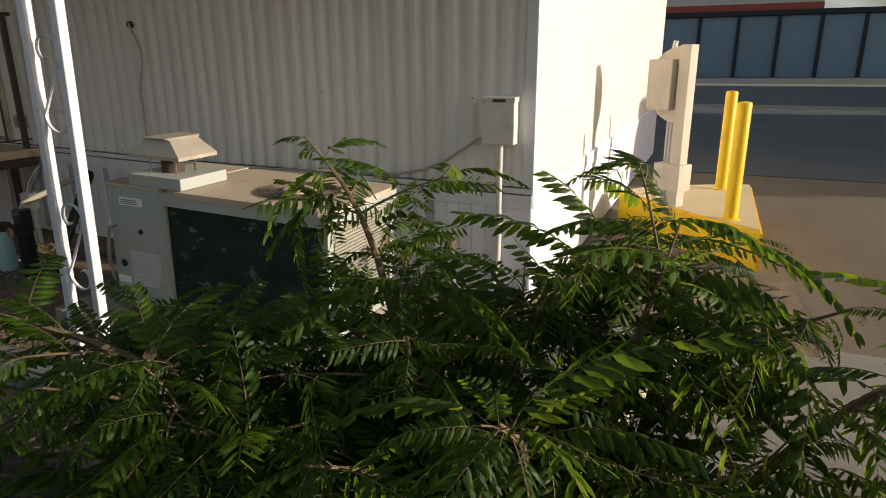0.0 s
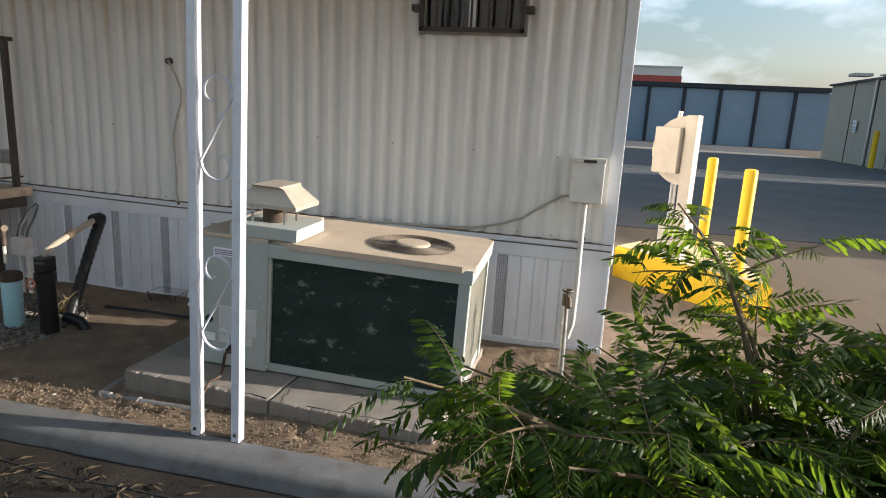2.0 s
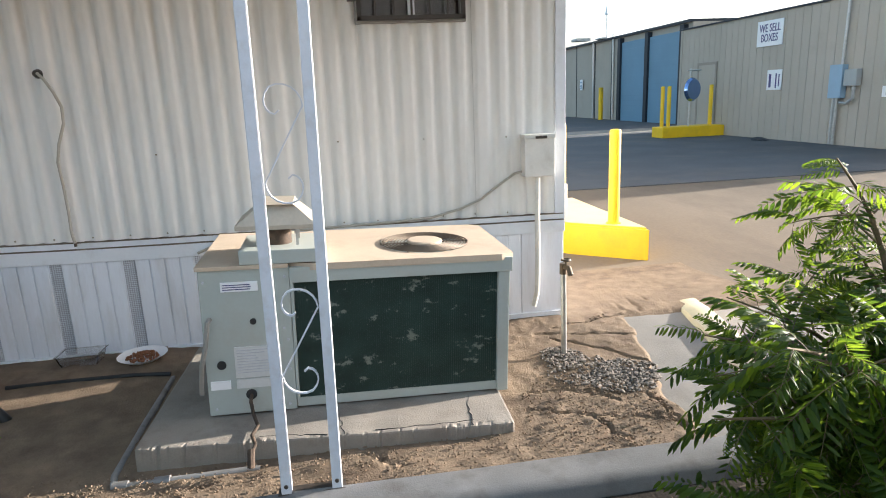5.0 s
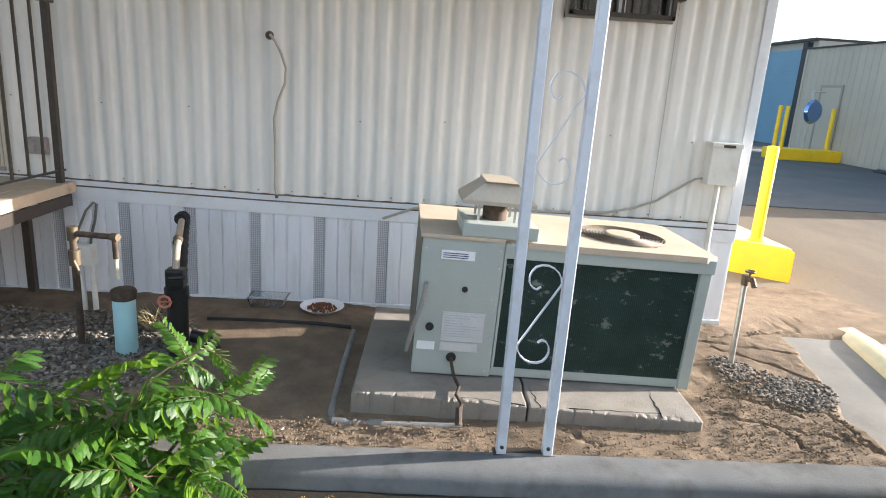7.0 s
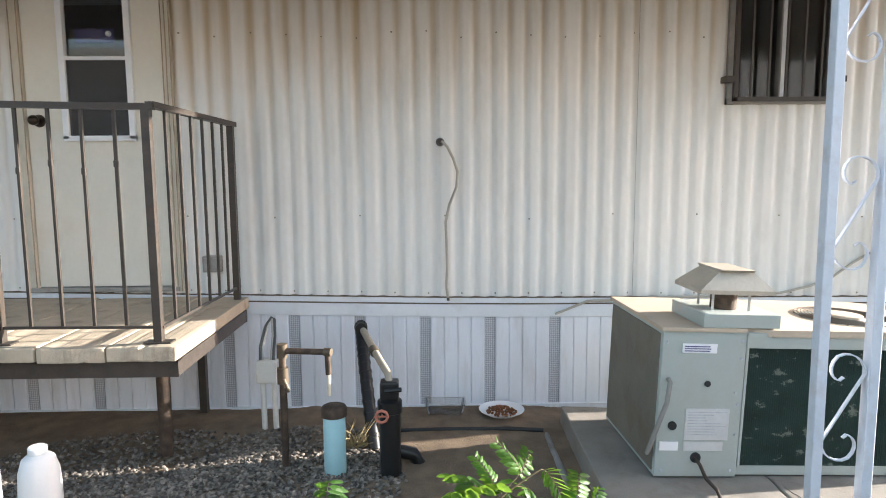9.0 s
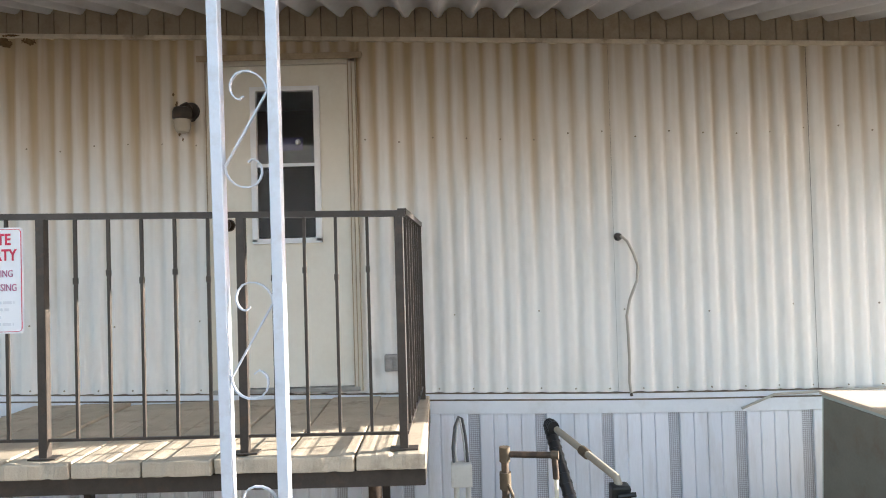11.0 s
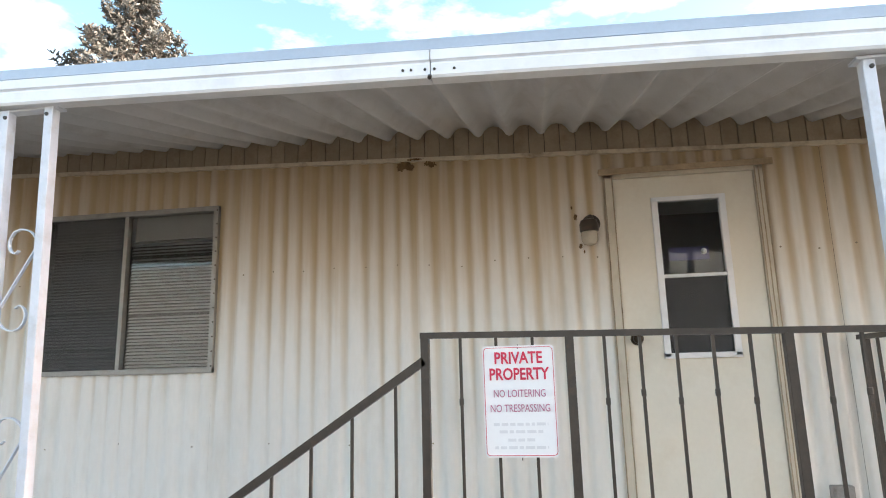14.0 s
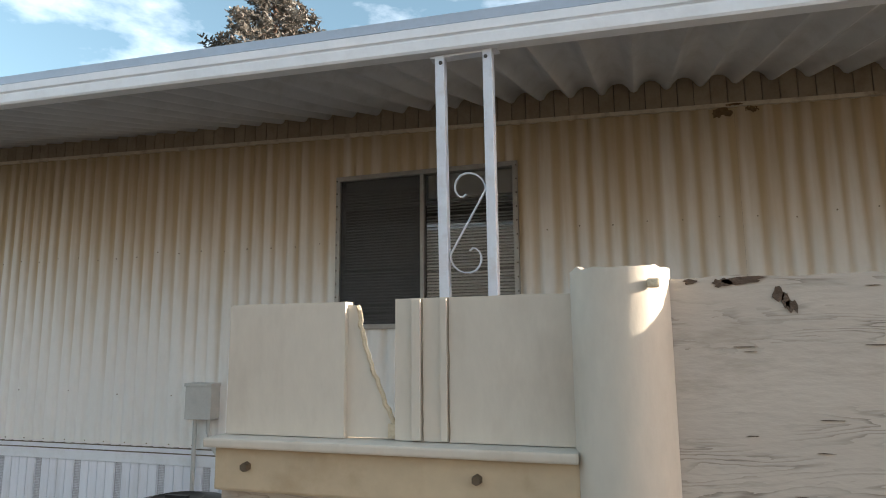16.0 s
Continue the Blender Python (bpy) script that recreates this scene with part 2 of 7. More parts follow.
RUSTP = mat("rusty_pipe", (0.075, 0.055, 0.042), 0.7, 0.4, 0.35, 20, 120, 0.3, dirt=(0.24, 0.16, 0.10), dirt_amt=0.35, dirt_scale=20)
BRASS = mat("brass", (0.12, 0.092, 0.062), 0.55, 0.4, 0.2, 20, 90, 0.1)
BLACKP = mat("black_plastic", (0.015, 0.015, 0.016), 0.4, 0, 0.3, 12, 90, 0.1)
GREYP = mat("grey_conduit", (0.48, 0.48, 0.46), 0.55, 0, 0.12, 12, 80, 0.08)
BOXP = mat("box_paint", (0.70, 0.69, 0.65), 0.45, 0, 0.06, 10, 80, 0.05, dirt=(0.4, 0.36, 0.3), dirt_amt=0.4, dirt_scale=9)
CABLE = mat("cable_cream", (0.42, 0.395, 0.34), 0.5, 0, 0.1, 20, 80, 0.05)
BLUEPVC = mat("pale_blue_pvc", (0.42, 0.66, 0.72), 0.4, 0, 0.05, 12, 80, 0.04)
PVC = mat("beige_pvc", (0.66, 0.60, 0.48), 0.45, 0, 0.08, 12, 80, 0.05)
YELL = mat("safety_yellow", (0.85, 0.55, 0.01), 0.45, 0, 0.08, 3, 60, 0.08, dirt=(0.5, 0.32, 0.05), dirt_amt=0.3, dirt_scale=4)
BEIGE = mat("beige_fence_paint", (0.56, 0.505, 0.425), 0.55, 0, 0.08, 4, 60, 0.1, dirt=(0.36, 0.30, 0.235), dirt_amt=0.45, dirt_scale=6, stretch=(1.6, 1, 0.6))
PLY = mat("painted_plywood", (0.50, 0.44, 0.375), 0.7, 0, 0.10, 4, 55, 0.16, dirt=(0.30, 0.245, 0.19), dirt_amt=0.5, dirt_scale=5, stretch=(1.0, 1, 3.2), edge=(0.54, 0.66))


def grained(m, dark, amount):
    """Raised weathered grain: wavering dark lines along the board, in patches."""
    n, l = m.node_tree.nodes, m.node_tree.links
    b = n["Principled BSDF"]
    src = b.inputs["Base Color"].links[0].from_socket
    geo = n.new("ShaderNodeNewGeometry")
    mp = n.new("ShaderNodeMapping")
    mp.inputs["Scale"].default_value = (0.55, 0.2, 3.2)
    l.new(geo.outputs["Position"], mp.inputs["Vector"])
    warp = n.new("ShaderNodeTexNoise")
    warp.inputs["Scale"].default_value = 4.5
    warp.inputs["Detail"].default_value = 6
    warp.inputs["Distortion"].default_value = 0.6
    l.new(mp.outputs["Vector"], warp.inputs["Vector"])
    ring = n.new("ShaderNodeMath")
    ring.operation = "MULTIPLY"
    ring.inputs[1].default_value = 26.0
    l.new(warp.outputs["Fac"], ring.inputs[0])
    fr_ = n.new("ShaderNodeMath")
    fr_.operation = "FRACT"
    l.new(ring.outputs[0], fr_.inputs[0])
    line = n.new("ShaderNodeMapRange")
    line.inputs["From Min"].default_value = 0.58
    line.inputs["From Max"].default_value = 0.98
    l.new(fr_.outputs[0], line.inputs["Value"])
    mask = n.new("ShaderNodeTexNoise")
    mask.inputs["Scale"].default_value = 9.0
    mask.inputs["Detail"].default_value = 4
    l.new(mp.outputs["Vector"], mask.inputs["Vector"])
    mk = n.new("ShaderNodeMapRange")
    mk.inputs["From Min"].default_value = 0.45
    mk.inputs["From Max"].default_value = 0.68
    mk.inputs["To Max"].default_value = amount
    l.new(mask.outputs["Fac"], mk.inputs["Value"])
    mu = n.new("ShaderNodeMath")
    mu.operation = "MULTIPLY"
    l.new(line.outputs["Result"], mu.inputs[0])
    l.new(mk.outputs["Result"], mu.inputs[1])
    mx = n.new("ShaderNodeMix")
    mx.data_type = "RGBA"
    mx.inputs["B"].default_value = (*dark, 1)
    l.new(mu.outputs[0], mx.inputs["Factor"])
    l.new(src, mx.inputs["A"])
    l.new(mx.outputs["Result"], b.inputs["Base Color"])


grained(PLY, (0.13, 0.10, 0.075), 0.85)
BEAMP = mat("beam_paint", (0.50, 0.40, 0.27), 0.6, 0, 0.15, 5, 50, 0.2, dirt=(0.3, 0.2, 0.1), dirt_amt=0.5, dirt_scale=8)
ROTTEN = mat("rotten_wood", (0.10, 0.07, 0.05), 0.9, 0, 0.4, 20, 120, 0.8)
FOAM = mat("broken_edge", (0.58, 0.48, 0.34), 0.9, 0, 0.25, 30, 150, 0.8)
STOR = mat("storage_wall", (0.42, 0.38, 0.32), 0.7, 0, 0.07, 0.7, 30, 0.08, dirt=(0.33, 0.29, 0.24), dirt_amt=0.35, dirt_scale=1.2, rand=0.04)
ROWB = mat("row_blue_grey", (0.22, 0.30, 0.39), 0.5, 0, 0.08, 0.8, 30, 0.06, rand=0.08)
BLUED = mat("blue_door", (0.17, 0.29, 0.40), 0.5, 0, 0.08, 0.8, 30, 0.06, rand=0.06)
DARKM = mat("dark_frame", (0.025, 0.03, 0.04), 0.5, 0.1, 0.2)
FARW = mat("far_wall", (0.60, 0.58, 0.55), 0.7, 0, 0.05, 0.3, 10, 0.0)
FARR = mat("far_red", (0.36, 0.08, 0.06), 0.7, 0, 0.1, 0.3, 10, 0.0)
SIGNW = mat("sign_white", (0.84, 0.84, 0.86), 0.4, 0, 0.03, 6, 60, 0.02)
SIGNR = mat("sign_red", (0.58, 0.03, 0.08), 0.45, 0, 0.05)
SIGNP = mat("sign_faded_pink", (0.46, 0.16, 0.27), 0.45, 0, 0.1)
SIGNG = mat("sign_faded_grey", (0.70, 0.70, 0.73), 0.5, 0, 0.05)
NAVY = mat("sign_navy", (0.09, 0.08, 0.20), 0.5, 0, 0.1)
ELB = mat("panel_blue_grey", (0.30, 0.42, 0.54), 0.45, 0.1, 0.06, 4, 60, 0.05)
LENSG = mat("lamp_jar", (0.46, 0.42, 0.34), 0.25, 0, 0.1)
BLIND = mat("blind_slat", (0.42, 0.40, 0.375), 0.55, 0, 0.12, 5, 60, 0.05, rand=0.1)
CURT = mat("pale_curtain", (0.36, 0.34, 0.31), 0.8, 0, 0.1)
BARK = mat("bush_stem", (0.15, 0.11, 0.06), 0.8, 0, 0.3, 20, 120, 0.4)
TBARK = mat("tree_bark", (0.12, 0.08, 0.06), 0.9, 0, 0.3, 5, 40, 0.5)
STONE = mat("gravel", (0.19, 0.165, 0.14), 0.85, 0, 0.35, 18, 120, 0.3)
STRAW = mat("dry_straw", (0.42, 0.33, 0.17), 0.8, 0, 0.3, 20, 90, 0.2)
WHITEP = mat("white_plastic", (0.80, 0.80, 0.80), 0.35, 0, 0.04)
FOOD = mat("brown_kibble", (0.20, 0.08, 0.035), 0.8, 0, 0.3, 60, 200, 0.6)
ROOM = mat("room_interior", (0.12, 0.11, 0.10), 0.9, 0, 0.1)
ROOF = mat("roof_metal", (0.62, 0.62, 0.62), 0.5, 0.2, 0.08, 1, 20, 0.05)


def leaf_mat(name, rgb, rgb2, trans=0.35):
    m = bpy.data.materials.new(name)
    m.use_nodes = True
    n, l = m.node_tree.nodes, m.node_tree.links
    b = n["Principled BSDF"]
    b.inputs["Roughness"].default_value = 0.5
    geo = n.new("ShaderNodeNewGeometry")
    oi = n.new("ShaderNodeObjectInfo")
    av = n.new("ShaderNodeMath")
    av.operation = "MULTIPLY_ADD"
    av.inputs[1].default_value = 0.5
    hf = n.new("ShaderNodeMath")
    hf.operation = "MULTIPLY"
    hf.inputs[1].default_value = 0.5
    l.new(geo.outputs["Random Per Island"], av.inputs[0])
    l.new(oi.outputs["Random"], hf.inputs[0])
    l.new(hf.outputs[0], av.inputs[2])
    mx = n.new("ShaderNodeMix")
    mx.data_type = "RGBA"
    mx.inputs["A"].default_value = (*rgb, 1)
    mx.inputs["B"].default_value = (*rgb2, 1)
    l.new(av.outputs[0], mx.inputs["Factor"])
    l.new(mx.outputs["Result"], b.inputs["Base Color"])
    tr = n.new("ShaderNodeBsdfTranslucent")
    thin = n.new("ShaderNodeHueSaturation")
    thin.inputs["Hue"].default_value = 0.465
    thin.inputs["Value"].default_value = 3.0
    l.new(mx.outputs["Result"], thin.inputs["Color"])
    l.new(thin.outputs["Color"], tr.inputs["Color"])
    ms = n.new("ShaderNodeMixShader")
    ms.inputs["Fac"].default_value = trans
    l.new(b.outputs[0], ms.inputs[1])
    l.new(tr.outputs[0], ms.inputs[2])
    l.new(ms.outputs[0], n["Material Output"].inputs["Surface"])
    return m


LEAF = leaf_mat("bush_leaflet", (0.010, 0.036, 0.004), (0.092, 0.172, 0.008), 0.6)
LEAFD = leaf_mat("shrub_leaflet", (0.022, 0.075, 0.008), (0.072, 0.165, 0.012), 0.42)
LEAFY = leaf_mat("yellow_leaflet", (0.35, 0.33, 0.03), (0.5, 0.42, 0.05), 0.4)
# needle tones run from grey-green to brown, mixed per tuft
NEEDLE = leaf_mat("conifer_needles", (0.045, 0.060, 0.058), (0.125, 0.105, 0.085), 0.12)


def glass_mat(name, tint, rough=0.02):
    m = bpy.data.materials.new(name)
    m.use_nodes = True
    b = m.node_tree.nodes["Principled BSDF"]
    b.inputs["Base Color"].default_value = (*tint, 1)
    b.inputs["Transmission Weight"].default_value = 1.0
    b.inputs["Roughness"].default_value = rough
    b.inputs["IOR"].default_value = 1.45
    return m


GLASS = glass_mat("window_glass", (0.93, 0.95, 0.95))
TRAYG = glass_mat("clear_tray", (0.9, 0.9, 0.9), 0.08)
def screen_mat(name):
    """Fine insect mesh: dark wire, half open."""
    m = bpy.data.materials.new(name)
    m.use_nodes = True
    n, l = m.node_tree.nodes, m.node_tree.links
    b = n["Principled BSDF"]
    b.inputs["Base Color"].default_value = (0.085, 0.085, 0.088, 1)
    b.inputs["Roughness"].default_value = 0.8
    tr = n.new("ShaderNodeBsdfTransparent")
    ms = n.new("ShaderNodeMixShader")
    ms.inputs["Fac"].default_value = 0.52
    l.new(tr.outputs[0], ms.inputs[1])
    l.new(b.outputs[0], ms.inputs[2])
    l.new(ms.outputs[0], n["Material Output"].inputs["Surface"])
    return m


SCREEN = screen_mat("insect_screen")
MIRROR = mat("mirror_face", (0.22, 0.34, 0.62), 0.15, 0.85, 0.05)

# ---- building helpers ----


def box(bm, x0, x1, y0, y1, z0, z1, bevel=0.0, m=None):
    """An axis box, with bevelled edges where asked."""
    vs = [bm.verts.new((x, y, z)) for x in (x0, x1) for y in (y0, y1) for z in (z0, z1)]
    fs = [bm.faces.new([vs[i] for i in f]) for f in
          ((0, 1, 3, 2), (4, 6, 7, 5), (0, 4, 5, 1), (2, 3, 7, 6), (0, 2, 6, 4), (1, 5, 7, 3))]
    if bevel:
        es = list({e for f in fs for e in f.edges})
        r = bmesh.ops.bevel(bm, geom=es, offset=bevel, segments=2, affect="EDGES", profile=0.6)
        vs = list({v for f in r["faces"] for v in f.verts} | {v for v in vs if v.is_valid})
    if m is not None:
        bmesh.ops.transform(bm, matrix=m, verts=[v for v in vs if v.is_valid])
    return vs


def ring_frame(d):
    d = d.normalized()
    a = Vector((0, 0, 1)) if abs(d.z) < 0.9 else Vector((1, 0, 0))
    u = d.cross(a).normalized()
    return u, d.cross(u).normalized()


def tube(bm, pts, r, seg=10, r_end=None, caps=True):
    """A round bar through points, tapering to r_end."""
    pts = [Vector(p) for p in pts]
    rings, count = [], len(pts)
    u = v = None
    for i, p in enumerate(pts):
        d = (pts[min(i + 1, count - 1)] - pts[max(i - 1, 0)])
        if d.length < 1e-9:
            d = Vector((0, 0, 1))
        d.normalize()
        if u is None:
            u, v = ring_frame(d)
        else:
            u = (u - d * u.dot(d)).normalized()
            v = d.cross(u).normalized()
        rad = r if r_end is None else r + (r_end - r) * i / max(1, count - 1)
        rings.append([bm.verts.new(p + (u * math.cos(6.28319 * k / seg) + v * math.sin(6.28319 * k / seg)) * rad) for k in range(seg)])
    for a, b in zip(rings, rings[1:]):
        for k in range(seg):
            bm.faces.new((a[k], a[(k + 1) % seg], b[(k + 1) % seg], b[k]))
    if caps:
        bm.faces.new(list(reversed(rings[0])))
        bm.faces.new(rings[-1])


def strap(bm, pts, w, t, axis=Vector((0, 1, 0))):
    """A flat bar bent through points; w lies along axis, t across it."""
    pts = [Vector(p) for p in pts]
    rings, count = [], len(pts)
    for i, p in enumerate(pts):
        d = (pts[min(i + 1, count - 1)] - pts[max(i - 1, 0)]).normalized()
        nrm = d.cross(axis).normalized()
        rings.append([bm.verts.new(p + axis * (w / 2 * a) + nrm * (t / 2 * b)) for a, b in ((-1, -1), (1, -1), (1, 1), (-1, 1))])
    for a, b in zip(rings, rings[1:]):
        for k in range(4):
            bm.faces.new((a[k], a[(k + 1) % 4], b[(k + 1) % 4], b[k]))
    bm.faces.new(list(reversed(rings[0])))
    bm.faces.new(rings[-1])


def bar(bm, a, b, w, h):
    """A square bar from a to b."""
    a, b = Vector(a), Vector(b)
    u, v = ring_frame(b - a)
    ra = [bm.verts.new(p + u * (w / 2 * s) + v * (h / 2 * t)) for p in (a, b) for s, t in ((-1, -1), (1, -1), (1, 1), (-1, 1))]
    for k in range(4):
        bm.faces.new((ra[k], ra[(k + 1) % 4], ra[4 + (k + 1) % 4], ra[4 + k]))
    bm.faces.new(ra[3::-1])
    bm.faces.new(ra[4:])


def lathe(bm, profile, cx=0.0, cy=0.0, seg=20):
    """A turned shape about the upright axis: profile of (radius, z)."""
    rings = []
    for r, z in profile:
        rings.append([bm.verts.new((cx + r * math.cos(6.28319 * k / seg), cy + r * math.sin(6.28319 * k / seg), z)) for k in range(seg)])
    for a, b in zip(rings, rings[1:]):
        for k in range(seg):
            bm.faces.new((a[k], a[(k + 1) % seg], b[(k + 1) % seg], b[k]))
    bm.faces.new(list(reversed(rings[0])))
    bm.faces.new(rings[-1])


def mesh_of(bm, name, material, smooth=False):
    bmesh.ops.recalc_face_normals(bm, faces=bm.faces)
    me = bpy.data.meshes.new(name)
    bm.to_mesh(me)
    bm.free()
    if material:
        me.materials.append(material)
    if smooth:
        me.polygons.foreach_set("use_smooth", [True] * len(me.polygons))
        me.set_sharp_from_angle(angle=radians(40))
    return me


def part(name, bm, material, parent=None, label="", smooth=False, kind=""):
    ob = new(name, mesh_of(bm, name, material, smooth))
    if parent is not None:
        ob.parent = parent
    return tagged(ob, label, kind=kind)


def piece(name, me, parent, m):
    """One more object on a shared mesh."""
    ob = new(name, me)
    ob.parent = parent
    ob.matrix_basis = m
    return ob


def thing(name, at, label, category, group="", kind=""):
    ob = new(name)
    ob.empty_display_size = 0.1
    ob.location = at
    return tagged(ob, label, category, group, kind)


def solid(name, bm, material, label, category, group="", kind="", smooth=False, at=None):
    ob = new(name, mesh_of(bm, name, material, smooth))
    if at is not None:
        ob.location = at
    return tagged(ob, label, category, group, kind)


def text_mesh(words, size, material, parent, m, name="lettering", squeeze=1.0, thick=0.0008, bold=0.0):
    """Built-in lettering turned into a mesh, centred, upright in the x-z plane when m is unturned."""
    cu = bpy.data.curves.new(name, "FONT")
    cu.body = words
    cu.size = size
    cu.align_x = "CENTER"
    cu.align_y = "CENTER"
    cu.extrude = thick
    cu.offset = bold
    cu.resolution_u = 3
    tmp = new("tmp_text", cu)
    dg = bpy.context.evaluated_depsgraph_get()
    me = bpy.data.meshes.new_from_object(tmp.evaluated_get(dg))
    bpy.data.objects.remove(tmp)
    bpy.data.curves.remove(cu)
    me.transform(Matrix.Diagonal((squeeze, 1, 1, 1)))
    me.materials.clear()
    me.materials.append(material)
    me.name = name
    ob = new(name, me)
    ob.parent = parent
    ob.matrix_basis = m @ pose(0, 0, 0, 90, 0, 0)
    return ob


# ---- the home's lines: it has settled, and rises a little to one end ----
WY = 4.0                      # face of the long wall
X_END, X_FAR = -0.05, -14.0   # its two ends
PITCH = 0.1037                # corrugation


def lerp_line(x, rows):
    for (xa, za), (xb, zb) in zip(rows, rows[1:]):
        if x <= xb:
            return za + (zb - za) * (x - xa) / (xb - xa)
    return rows[-1][1]


def z_foot(x):
    return lerp_line(x, ((-14.5, 0.765), (-7.3, 0.775), (-3.0, 0.675), (0.5, 0.645)))


def z_head(x):
    return 2.85 + 0.0365 * (-3.8 - x)


def z_eave(x):
    return 2.63 + 0.033 * (-6.3 - x)


DOOR = (-5.50, -4.65, 0.74, 2.76)
WIN2 = (-9.40, -8.085, 1.65, 2.735)
WIN1 = (-1.295, -0.668, 1.858, 2.65)
OPENINGS = (DOOR, WIN2, WIN1)


SEAM0, PANEL = -6.72, 1.22    # a seam of the siding, and the width of a sheet
# ridge centres in one sheet, measured back from its seam, with half of each flat
RIDGES = [(-1.165, 0.042)] + [(-1.036 + 0.1022 * k, 0.025) for k in range(6)] + [(-0.403, 0.042), (-0.283, 0.025), (-0.178, 0.025), (-0.074, 0.025), (0.055, 0.042)]
FLUTE = 0.018


def groove(x):
    """Depth of the corrugation at x: broad flat ridges, some broader, and soft flutes."""
    u = (x - SEAM0) % PANEL - PANEL
    d = min(max(0.0, abs(u - c) - h * 0.62) for c, h in RIDGES + [(-1.294, 0.025)])
    t = min(1.0, d / 0.037)
    return FLUTE * t * t * (3 - 2 * t)


# ---- ground ----
def sheet(bm, xs, ys, height):
    grid = [[bm.verts.new((x, y, height(x, y))) for y in ys] for x in xs]
    for a, b in zip(grid, grid[1:]):
        for k in range(len(ys) - 1):
            bm.faces.new((a[k], b[k], b[k + 1], a[k + 1]))


GZ = -0.13
bm = bmesh.new()
axis = [-600, -200, -80, -40, -20, -14, -10, -7, -4, -2, 0, 2, 4, 6, 8, 10, 14, 20, 40, 80, 200, 600]
sheet(bm, axis, axis, lambda x, y: GZ + (0.012 * noise.noise((x * 0.4, y * 0.4, 0)) if abs(x) < 20 and abs(y) < 20 else 0))
ground = solid("ground", bm, DUST, "dusty pale yard ground reaching far off", "ground", kind="structure")

bm = bmesh.new()
box(bm, -40, 40, -5.5, 2.08, GZ - 0.3, GZ + 0.018)
road = solid("road", bm, ASPH, "dark worn lane with grit beside the kerb", "road", kind="structure")


def gutter_z(x, y):
    """Grit and leaf mould banked up against the kerb."""
    f = min(1.0, max(0.0, (y - 1.5) / 0.55))
    return GZ + 0.014 + 0.058 * f * f * (3 - 2 * f) + 0.006 * noise.noise((x * 5, y * 7, 3)) * min(1.0, f * 4)


bm = bmesh.new()
sheet(bm, [-12 + 0.08 * i for i in range(158)], [1.45 + 0.04 * i for i in range(17)], gutter_z)
gutter = solid("gutter_dirt", bm, ASPH, "dark grit and leaf mould banked against the kerb", "dirt", kind="structure", smooth=True)
bm = bmesh.new()
tube(bm, [(-4.4 + 0.15 * i, 1.955 + 0.03 * noise.noise((i * 0.35, 2, 5)), gutter_z(-4.4 + 0.15 * i, 1.955) - 0.001) for i in range(31)], 0.006, 6)
part("crack", bm, DARKGAP, road, "dark winding crack along the gutter")

bm = bmesh.new()
box(bm, -1.5, 12.6, 9.7, 57.0, GZ - 0.2, GZ + 0.014)
lot = solid("pavement", bm, mat("lot_asphalt", (0.085, 0.088, 0.095), 0.9, 0, 0.2, 0.8, 60, 0.4, dirt=(0.16, 0.14, 0.12), dirt_amt=0.5, dirt_scale=0.7), "dark asphalt lot of the storage yard", "asphalt", kind="structure")
bm = bmesh.new()
box(bm, -1.5, 12.4, 21.8, 23.8, GZ - 0.2, GZ + 0.019)
box(bm, -1.5, 12.4, 39.5, 42.5, GZ - 0.2, GZ + 0.019)
gut = solid("pavement", bm, DRIVE, "pale concrete drain strips across the lot", "concrete", kind="structure")


def soil_height(x, y):
    h = 0.012 * noise.noise((x * 2.3, y * 2.3, 1.7)) + 0.007 * noise.noise((x * 9, y * 9, 4.1)) + 0.004 * noise.noise((x * 31, y * 31, 9))
    h *= 0.4 if y > 4.2 else 1.0
    rise = min(1.0, max(0.0, (y - 3.25) / 0.55)) * min(1.0, max(0.0, (-2.2 - x) / 0.4))
    return h - 0.008 + 0.03 * rise - 0.027 * min(1.0, max(0.0, (y - 2.36) / 0.1))


def crack_lines():
    """Three drying cracks in the soil at the end of the home."""
    rnd = random.Random(5)
    lines = []
    for (xa, ya), (xb, yb) in (((-0.68, 2.75), (-0.05, 2.55)), ((-0.25, 3.6), (0.2, 3.1)), ((0.2, 3.1), (0.02, 2.42)), ((-0.1, 2.6), (0.02, 2.42)), ((-1.45, 2.62), (-1.3, 2.38)),
                               ((-0.2, 3.75), (0.5, 3.95)), ((0.1, 3.85), (1.0, 4.4)), ((-0.4, 2.65), (-0.3, 2.4)), ((-0.6, 2.95), (-0.05, 2.8)), ((-0.05, 2.8), (0.0, 2.4)), ((-0.35, 3.7), (0.25, 3.55)), ((-0.5, 3.0), (-0.2, 2.75))):
        pts = [(xa + (xb - xa) * i / 12 + rnd.uniform(-0.018, 0.018), ya + (yb - ya) * i / 12 + rnd.uniform(-0.018, 0.018)) for i in range(13)]
        for (ax, ay), (bx, by) in zip(pts, pts[1:]):
            lines += [(ax + (bx - ax) * k / 8, ay + (by - ay) * k / 8) for k in range(8)]
    return lines


CRACKS = np.array(crack_lines())


def crack_depth(x, y):
    return math.sqrt(((CRACKS - (x, y)) ** 2).sum(1).min())


bm = bmesh.new()
xs = [-14.4 + 0.3 * i for i in range(32)] + [-4.85 + 0.05 * i for i in range(53)] + [-2.22 + 0.025 * i for i in range(57)] + [-0.795 + 0.012 * i for i in range(150)] + [1.03, 1.2, 1.5]
